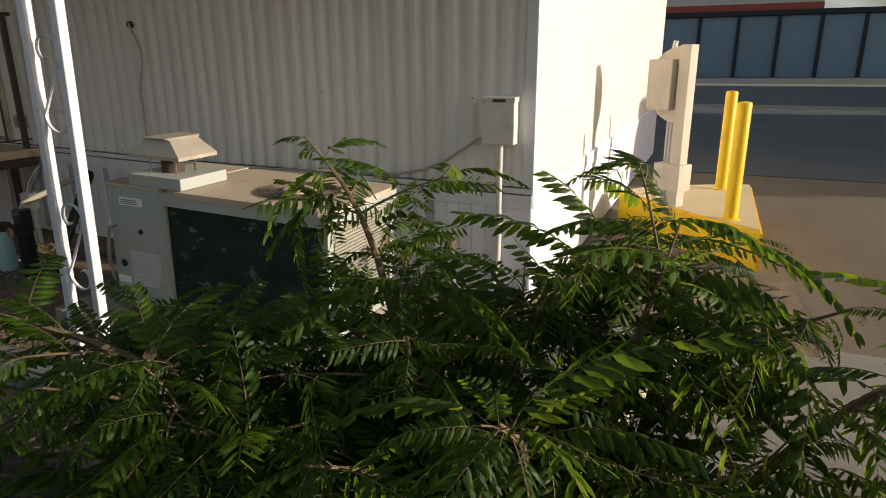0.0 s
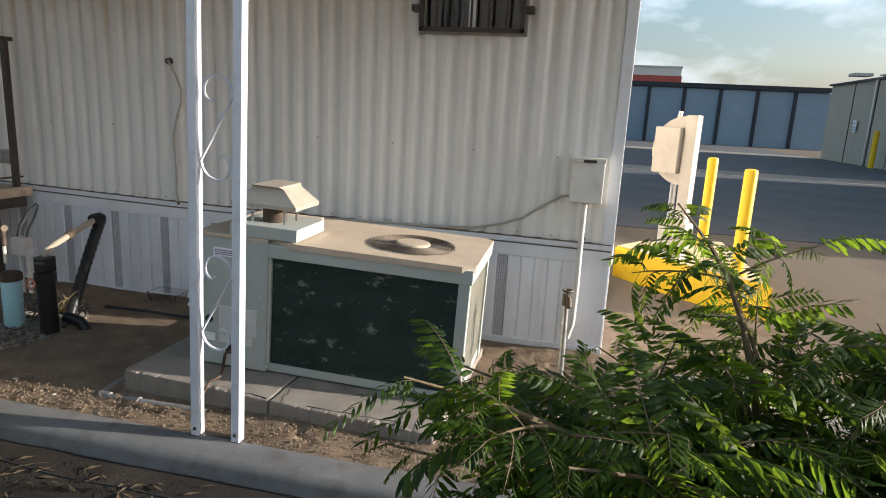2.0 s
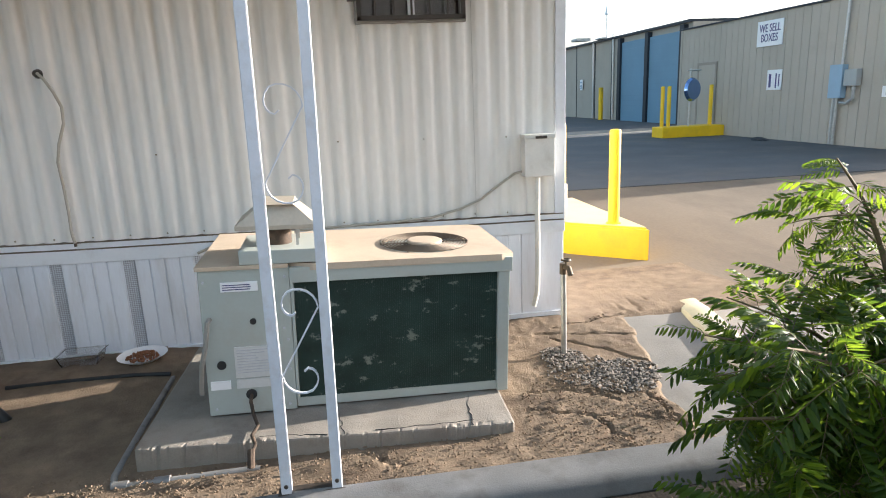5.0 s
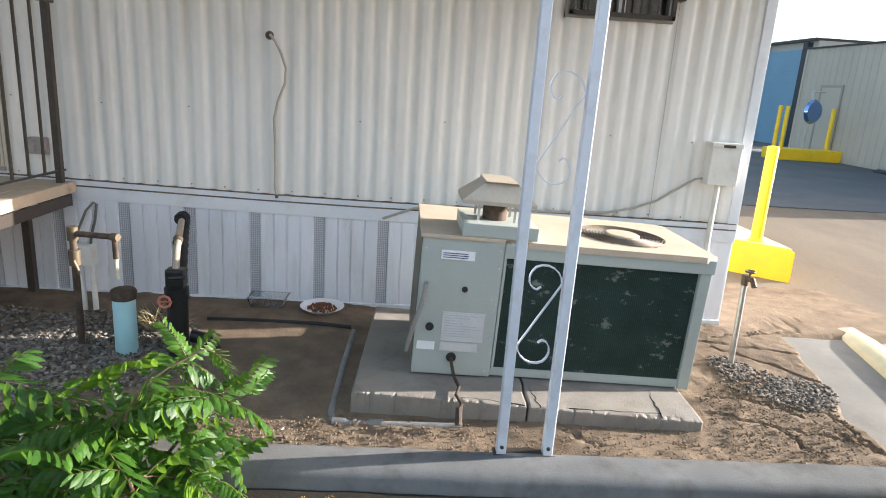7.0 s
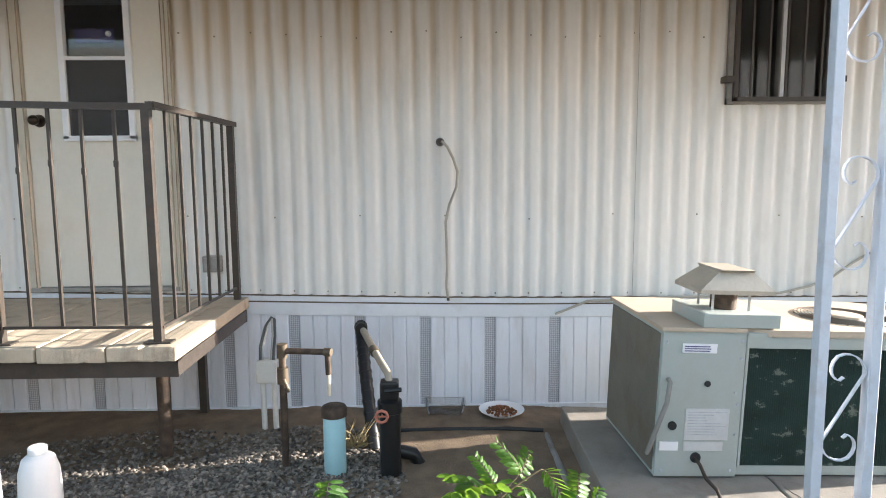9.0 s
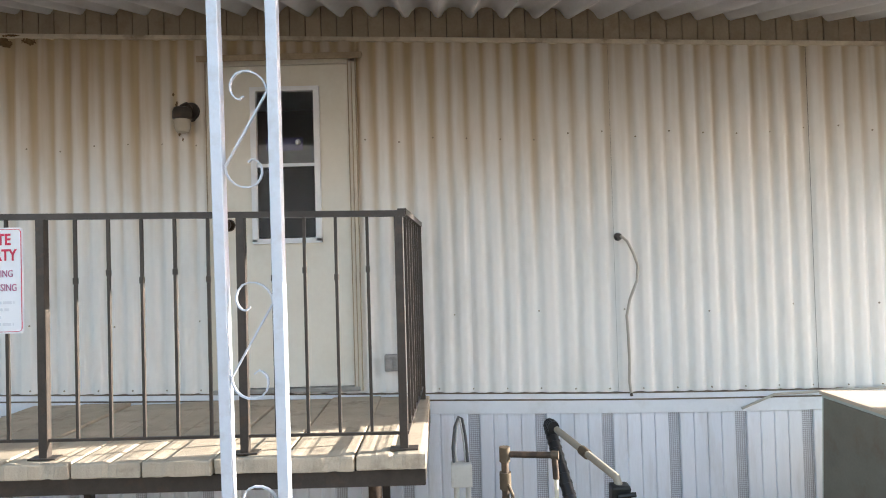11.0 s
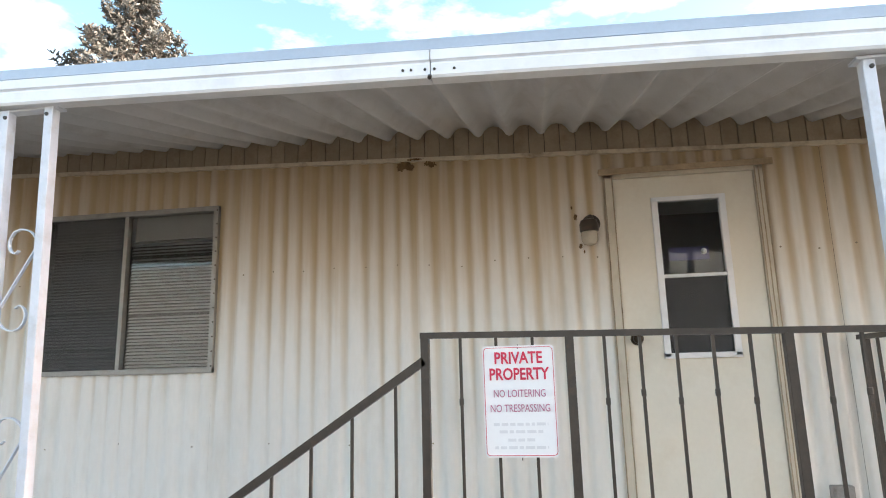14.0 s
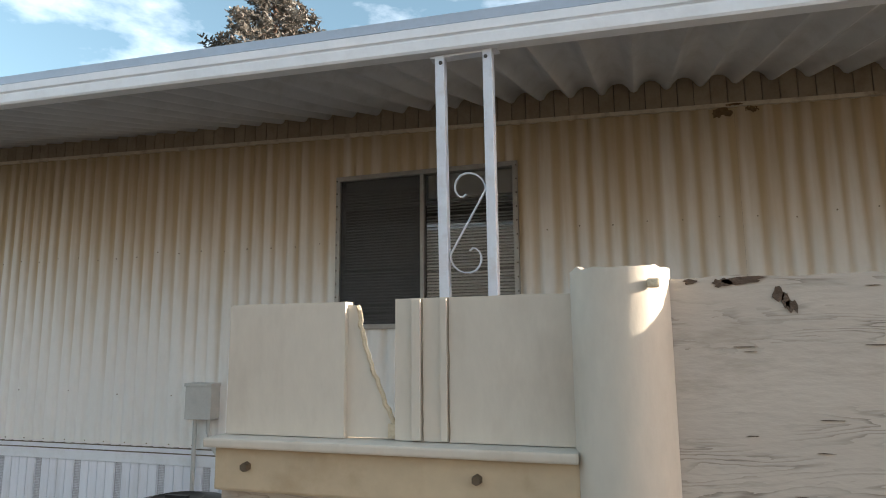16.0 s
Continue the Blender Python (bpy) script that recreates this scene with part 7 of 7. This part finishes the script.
R0 = None
bush((0.45, 1.72, GZ + 0.02), [
    ((-0.55, 1.24, 0.88), R0), ((-0.50, 1.62, 0.76), R0), ((-0.62, 1.36, 0.66), R0), ((-0.42, 1.34, 0.80), R0), ((-0.66, 1.22, 0.45), R0), ((0.86, 1.95, 0.96), (0.3, 0.1)), ((-0.01, 1.78, 1.20), R0), ((0.20, 1.95, 0.92), R0),
    ((0.62, 1.72, 0.90), (0.1, 0)), ((0.86, 1.80, 1.06), (0.15, 0)), ((1.18, 1.82, 0.92), (0.2, 0)), ((1.55, 1.90, 0.92), (0.3, 0)),
    ((-0.22, 1.18, 0.78), R0), ((0.05, 1.22, 0.74), R0), ((0.35, 1.22, 0.74), R0), ((0.66, 1.28, 0.86), (0.1, 0)), ((0.90, 1.52, 0.62), (0.15, 0)),
    ((-0.40, 1.40, 0.52), R0), ((-0.12, 1.28, 0.55), R0), ((0.22, 1.28, 0.50), R0), ((0.55, 1.25, 0.52), R0),
    ((-0.32, 1.75, 0.55), R0), ((-0.15, 2.05, 0.70), R0), ((0.12, 1.62, 0.84), R0), ((0.40, 1.50, 0.86), R0), ((0.80, 2.02, 0.92), (0.2, 0)),
    ((0.1, 1.38, 0.3), R0), ((0.6, 1.38, 0.25), R0), ((-0.2, 1.5, 0.2), R0),
    # these stems stand out of view, added to shade the kerb
    ((2.1, 1.9, 1.15), (1.5, 0.1)), ((2.4, 2.1, 1.0), (1.6, 0.2)), ((1.9, 2.2, 0.95), (1.4, 0.2)), ((2.7, 1.8, 0.9), (1.9, 0)), ((2.6, 2.15, 0.6), (1.9, 0.2)), ((1.6, 2.2, 0.75), (1.0, 0.1))],
    "feathery green bush with pinnate leaves growing over the kerb", 31, 22, 290, 5)
bush((-3.10, 1.95, GZ + 0.02), [
    ((-2.62, 1.95, 0.40), R0), ((-2.78, 1.97, 0.54), R0), ((-3.0, 1.85, 0.36), R0), ((-3.25, 1.9, 0.36), R0), ((-2.9, 1.75, 0.22), R0), ((-3.15, 1.72, 0.18), R0), ((-2.72, 1.8, 0.18), R0),
    ((-3.48, 1.88, 0.46), (-0.45, 0)), ((-3.72, 1.9, 0.30), (-0.5, 0)), ((-3.55, 1.75, 0.15), (-0.45, 0)), ((-3.82, 1.8, 0.12), (-0.5, 0)), ((-3.35, 1.75, 0.2), (-0.3, 0))],
    "low feathery green shrub sprouting from the gutter", 37, 9, 170, 1, 0.008, (0.85, 1.3), (6, 9))
sprout = thing("weed", (-2.42, 1.86, gutter_z(-2.42, 1.86)), "tiny yellowing weed in the gutter", "weed")
for k in range(9):
    me = FRONDS[4][0].copy()
    me.materials[0] = LEAFY
    piece("frond", me, sprout, pose(0, 0, 0.01 + 0.012 * k, 0, -35 - 4 * k, k * 137) @ Matrix.Diagonal((0.45, 0.45, 0.45, 1)))
bm = bmesh.new()
tube(bm, [(0, 0, -0.01), (0.004, 0, 0.06), (0, 0.004, 0.13)], 0.003, 6, 0.001)
part("stem", bm, BARK, sprout)

# litter in the gutter and dead twigs
bm = bmesh.new()
r_ = random.Random(77)
for i in range(1100):
    x, y = r_.uniform(-4.5, 0.2), r_.triangular(1.0, 2.06, 1.95)
    a, l_ = r_.uniform(0, 6.28), r_.uniform(0.01, 0.04)
    z = gutter_z(x, y) + 0.005
    d = Vector((math.cos(a), math.sin(a), 0)) * l_
    sd = Vector((-d.y, d.x, 0)) * 0.22
    p = Vector((x, y, z + r_.uniform(0, 0.006)))
    bm.faces.new([bm.verts.new(q) for q in (p - d, p + sd + Vector((0, 0, 0.004)), p + d, p - sd)])
for i in range(26):
    x, y = r_.uniform(-4, 0), r_.uniform(1.2, 1.95)
    a, l_ = r_.uniform(-0.6, 0.6), r_.uniform(0.06, 0.22)
    tube(bm, [(x, y, gutter_z(x, y) + 0.004), (x + l_ * 0.5 * math.cos(a), y + l_ * 0.5 * math.sin(a) + 0.01, gutter_z(x, y) + 0.008), (x + l_ * math.cos(a), y + l_ * math.sin(a), gutter_z(x, y + l_ * math.sin(a)) + 0.004)], 0.002, 4, 0.001)
litter = solid("leaf_litter", bm, mat("dead_leaves", (0.095, 0.07, 0.042), 0.85, 0, 0.3, 30, 90, 0.1), "dry leaves and twigs in the gutter", "leaf litter", kind="stuff")

# ---- storage yard ----
SX = 10.5
st = thing("storage_building", (SX, 16.0, GZ), "beige metal storage building with panel seams", "building")
bm = bmesh.new()
box(bm, 0.06, 6.0, -5.1, 5.3, 0, 3.40)
part("core", bm, STOR, st)
bm0 = bmesh.new()
box(bm0, 0.0, 0.05, 0.006, 0.894, 0, 3.42, 0.004)
for y in (0.3, 0.6):
    box(bm0, -0.008, 0.002, y - 0.008, y + 0.008, 0, 3.42)
pan = mesh_of(bm0, "wall_panel", STOR)
for k in range(12):
    piece("wall_panel", pan, st, pose(0, -5.3 + k * 0.9, 0))
bm = bmesh.new()
box(bm, -0.05, 6.0, -5.32, 5.54, 3.42, 3.47, 0.01)
part("roof_edge", bm, DARKM, st, "thin dark roof edge")
bm = bmesh.new()
box(bm, -0.02, 6.0, 5.34, 5.42, 0, 3.42)
part("end_panel", bm, STOR, st)
bm = bmesh.new()
box(bm, -0.03, 0.0, 3.25, 4.2, 0.0, 2.2, 0.006)
sdoor = part("door", bm, STOR, st, "plain beige metal door")
bm = bmesh.new()
for y0, y1, z0, z1 in ((3.17, 3.25, 0, 2.28), (4.2, 4.28, 0, 2.28), (3.25, 4.2, 2.2, 2.28)):
    box(bm, -0.045, 0.0, y0, y1, z0, z1, 0.004)
part("door_frame", bm, mat("storage_trim", (0.30, 0.27, 0.23), 0.7, 0, 0.1), sdoor)
lump = thing("tyre_scrap", (SX - 0.45, 16.2, GZ + 0.01), "dark lump of scrap lying against the storage wall", "scrap")
bm = bmesh.new()
bmesh.ops.create_icosphere(bm, subdivisions=2, radius=0.2, matrix=Matrix.Diagonal((0.9, 1.6, 0.5, 1)))
for v in bm.verts:
    v.co *= 1 + 0.35 * noise.noise(v.co * 6)
    v.co.z = max(v.co.z, -0.02)
part("scrap", bm, DARKM, lump)
sx_sign = thing("wall_sign", (SX - 0.03, 16.73, 2.76), "white banner with dark purple words on the storage wall", "sign")
bm = bmesh.new()
box(bm, 0.0, 0.02, -0.54, 0.54, -0.34, 0.34, 0.006)
part("panel", bm, SIGNW, sx_sign)
for words, z in (("WE SELL", 0.13), ("BOXES", -0.13)):
    text_mesh(words, 0.30, NAVY, sx_sign, pose(-0.006, 0, z, 0, 0, -90), squeeze=0.78, thick=0.004)
ns = thing("number_sign", (SX - 0.03, 12.46, 1.14), "white number plate on the storage wall", "sign")
bm = bmesh.new()
box(bm, 0.0, 0.02, -0.30, 0.30, -0.12, 0.12, 0.005)
part("panel", bm, SIGNW, ns)
text_mesh("1000", 0.24, NAVY, ns, pose(-0.006, 0, 0, 0, 0, -90), squeeze=0.95, thick=0.004)
n2 = thing("notice_sign", (SX - 0.03, 16.4, 1.50), "small white notice with dark marks on the storage wall", "sign")
bm = bmesh.new()
box(bm, 0.0, 0.02, -0.30, 0.30, -0.27, 0.27, 0.005)
part("panel", bm, SIGNW, n2)
for y, w_, h_ in ((0.17, 0.09, 0.2), (-0.08, 0.05, 0.22), (-0.2, 0.04, 0.18)):
    bm = bmesh.new()
    box(bm, -0.005, 0.001, y - w_ / 2, y + w_ / 2, -h_, h_ * 0.8)
    part("dark_mark", bm, NAVY, n2)
el = thing("electrical_panel", (SX - 0.02, 14.0, 1.0), "blue-grey electrical panel with conduits on the storage wall", "electrical box")
bm = bmesh.new()
box(bm, -0.16, 0.0, -0.20, 0.20, 0, 0.78, 0.015)
part("cabinet", bm, ELB, el)
bm = bmesh.new()
box(bm, -0.14, 0.0, -0.62, -0.24, 0.28, 0.66, 0.015)
part("side_cabinet", bm, mat("panel_grey", (0.36, 0.38, 0.38), 0.5, 0.1, 0.08), el)
for pts in ([(-0.08, 0.08, 0.0), (-0.08, 0.08, -1.1)], [(-0.08, -0.02, 0.0), (-0.08, -0.02, -1.1)], [(-0.08, -0.1, 0.78), (-0.08, -0.14, 2.6), (-0.3, -0.25, 2.62), (-0.3, -0.8, 2.6)], [(-0.07, -0.5, 0.3), (-0.07, -0.5, 0.0), (-0.07, -0.3, -0.12), (-0.07, -0.1, -0.1)]):
    bm = bmesh.new()
    tube(bm, pts, 0.035, 8)
    part("conduit", bm, GALV, el, smooth=True)
bollard(SX - 0.95, 11.35, GZ, 1.18, 0.07, "yard bollards", "yellow painted steel bollard by the storage wall")

ti = thing("yard_kerb_stop", (9.45, 18.95, GZ), "yellow painted concrete kerb block in the storage yard", "kerb block")
bm = bmesh.new()
box(bm, -1.04, 1.04, -0.35, 0.35, 0, 0.34, 0.03)
for x in (-0.5, 0.5):
    box(bm, x - 0.1, x + 0.1, -0.36, -0.33, 0.0, 0.06)
part("block", bm, YELL, ti)
for x, y in ((-0.84, 0.1), (-0.73, -0.1), (0.74, 0.0)):
    bollard(9.45 + x, 18.95 + y, GZ + 0.33, 1.45, 0.06, "yard bollards", "yellow painted steel bollard on the kerb block")
mr = thing("round_mirror", (9.43, 18.8, GZ + 0.33), "round blue-tinted traffic mirror on a thin stand", "mirror")
bm = bmesh.new()
tube(bm, [(0.0, 0.1, 0.0), (0.0, 0.1, 1.75)], 0.03, 8)
tube(bm, [(-0.1, 0.1, 1.7), (0.35, 0.1, 1.7)], 0.02, 8)
part("stand", bm, GALV, mr, smooth=True)
bm = bmesh.new()
bmesh.ops.create_cone(bm, cap_ends=True, segments=28, radius1=0.36, radius2=0.30, depth=0.08, matrix=pose(0.05, 0.0, 1.12, 90, 0, 20))
part("disc", bm, MIRROR, mr, smooth=True)

# the next block, its blue doors facing the lane
blk = thing("storage_block", (12.7, 35.0, GZ), "beige storage block with tall blue roll doors", "building")
bm = bmesh.new()
box(bm, 0.1, 12, -10.3, 5.8, 0, 4.06)
part("wall", bm, STOR, blk)
bm = bmesh.new()
box(bm, -0.05, 12, -10.3, 5.85, 4.06, 4.16)
part("roof_edge", bm, DARKM, blk)
for y, wy in ((-9.65, 2.75), (-6.6, 2.6)):
    bm = bmesh.new()
    box(bm, -0.02, 0.1, y, y + wy, 0, 3.78, 0.01)
    dr_ = part("roll_door", bm, BLUED, blk, "dull blue roll door")
    for i in range(1, 16):
        bm = bmesh.new()
        box(bm, -0.035, -0.018, y + 0.02, y + wy - 0.02, i * 0.245, i * 0.245 + 0.02)
        part("rib", bm, BLUED, dr_)
for y in (-9.95, -6.9, -4.0):
    bm = bmesh.new()
    box(bm, -0.12, 0.1, y, y + 0.3, 0, 4.0, 0.01)
    part("door_post", bm, DARKM, blk)
for y in (-2.6, -0.4, 2.4):
    bm = bmesh.new()
    box(bm, 0.07, 0.098, y, y + 0.04, 0, 4.06)
    part("panel_seam", bm, DARKM, blk)
for y, zt in ((-2.9, 4.3), (-0.3, 4.06)):
    bm = bmesh.new()
    tube(bm, [(0.02, y, 0.0), (0.02, y, 2.0), (0.02, y + 0.04, zt)], 0.05, 8)
    part("conduit", bm, GALV, blk, smooth=True)
bm = bmesh.new()
box(bm, -1.2, -0.4, -0.9, -0.1, 4.16, 4.3, 0.02)
box(bm, -0.2, 0.1, -1.9, -1.0, 4.17, 4.24, 0.02)
part("roof_conduit_box", bm, GREYP, blk)
bs = thing("wall_notice", (12.68, 36.4, 1.75), "small white notice on the beige block wall", "sign")
bm = bmesh.new()
box(bm, 0.0, 0.03, -0.2, 0.2, -0.3, 0.3, 0.006)
part("panel", bm, SIGNW, bs)
for z_ in (0.14, -0.06, -0.18):
    bm = bmesh.new()
    box(bm, -0.006, 0.001, -0.14, 0.14, z_ - 0.04, z_ + 0.04)
    part("dark_mark", bm, ELB, bs)
bollard(12.3, 32.6, GZ, 1.55, 0.12, "yard bollards", "yellow painted steel bollard by the roll doors")
bm = bmesh.new()
tube(bm, [(13.8, 35.5, 4.02), (13.8, 35.5, 5.6)], 0.03, 8)
tube(bm, [(13.8, 35.5, 5.5), (13.8, 35.5, 5.95)], 0.12, 8, 0.03)
mast = solid("flag_mast", bm, GALV, "thin metal mast with a furled top above the roofs", "mast", at=(0, 0, 0))

row = thing("storage_row", (-30.0, 57.15, GZ), "long row of blue storage doors between dark posts", "building")
bm = bmesh.new()
box(bm, 0, 48, 0.25, 10, 0, 4.55)
part("wall", bm, ROWB, row)
bm = bmesh.new()
box(bm, 0, 48, -0.25, 10.2, 4.55, 4.92)
part("roof_edge", bm, DARKM, row, "dark roof edge")
bm0 = bmesh.new()
box(bm0, 0.13, 2.69, 0.0, 0.22, 0.02, 4.5, 0.01)
rd = mesh_of(bm0, "roll_door", ROWB)
bm0 = bmesh.new()
box(bm0, 0.15, 2.67, -0.02, 0.01, 0, 0.03)
rib_me = mesh_of(bm0, "rib", ROWB)
bm0 = bmesh.new()
box(bm0, -0.13, 0.13, -0.15, 0.2, 0, 4.5, 0.01)
rp = mesh_of(bm0, "door_post", DARKM)
for k in range(17):
    rdo = piece("roll_door", rd, row, pose(0.38 + 2.82 * k, 0, 0))
    for i in range(1, 14):
        piece("rib", rib_me, rdo, pose(0, 0, i * 0.32))
    piece("door_post", rp, row, pose(0.38 + 2.82 * k, 0, 0))

fb = thing("far_warehouse", (-10.0, 84.0, GZ), "pale distant warehouse with a red stripe", "building")
bm = bmesh.new()
box(bm, 0, 19.8, 0, 20, 0, 8.2)
part("wall", bm, FARW, fb)
bm = bmesh.new()
box(bm, -0.1, 19.9, -0.1, 20, 6.5, 7.25)
part("stripe", bm, FARR, fb, "dull red stripe")
bm = bmesh.new()
box(bm, -0.1, 19.9, -0.1, 20, 8.2, 8.4)
part("roof_edge", bm, GREYP, fb)

# ---- conifer far behind the home ----
tree = thing("conifer", (-20.8, 20.4, GZ), "tall bushy conifer with needles from grey-green to brown", "tree")
bm = bmesh.new()
tube(bm, [(0, 0, -0.1), (0.05, 0, 6), (-0.05, 0.05, 12), (0, 0, 16.7)], 0.38, 10, 0.03)
part("trunk", bm, TBARK, tree, smooth=True)
r_ = random.Random(8)
bm = bmesh.new()
tv, tf = [], []
for i in range(150):
    z = 7.0 + 9.9 * (i + r_.random()) / 150
    down = 16.9 - z
    reach = (0.16 + 0.62 * down ** 0.86) * r_.uniform(0.62, 1.12)
    reach = min(reach, 3.3) * (1 + 0.35 * noise.noise((a * 1.3, z * 0.8, 3)))
    a = i * 2.39996 + r_.uniform(-0.3, 0.3)
    d = Vector((math.cos(a), math.sin(a), 0))
    pts = [Vector((0, 0, z)) + d * reach * t + Vector((0, 0, reach * (0.10 * t + 0.16 * t * t))) for t in (0, 0.35, 0.7, 1.0)]
    tube(bm, pts, 0.03 + 0.012 * reach, 5, 0.006)
    n_c = int(10 + reach * 26)
    for k in range(n_c):
        t = 0.2 + 0.85 * math.sqrt(r_.random())
        p = Vector((0, 0, z)) + d * reach * t + Vector((0, 0, reach * (0.10 * t + 0.16 * t * t)))
        p += Vector((r_.gauss(0, 0.13), r_.gauss(0, 0.13), r_.gauss(0, 0.09))) * (0.5 + 0.35 * reach)
        for q in range(5):
            v = Vector((r_.uniform(-1, 1), r_.uniform(-1, 1), r_.uniform(-0.3, 1))).normalized() * r_.uniform(0.10, 0.22)
            w_ = v.cross(Vector((r_.uniform(-1, 1), r_.uniform(-1, 1), r_.uniform(-1, 1)))).normalized() * 0.035
            b0 = len(tv)
            tv += [p - w_, p + w_, p + v + w_ * 0.6, p + v - w_ * 0.6]
            tf.append((b0, b0 + 1, b0 + 2, b0 + 3))
part("limbs", bm, TBARK, tree)
me = bpy.data.meshes.new("crown")
me.from_pydata([v[:] for v in tv], [], tf)
me.materials.append(NEEDLE)
cr = new("crown", me)
cr.parent = tree
tagged(cr, "tufts of grey-green needles", kind="stuff")
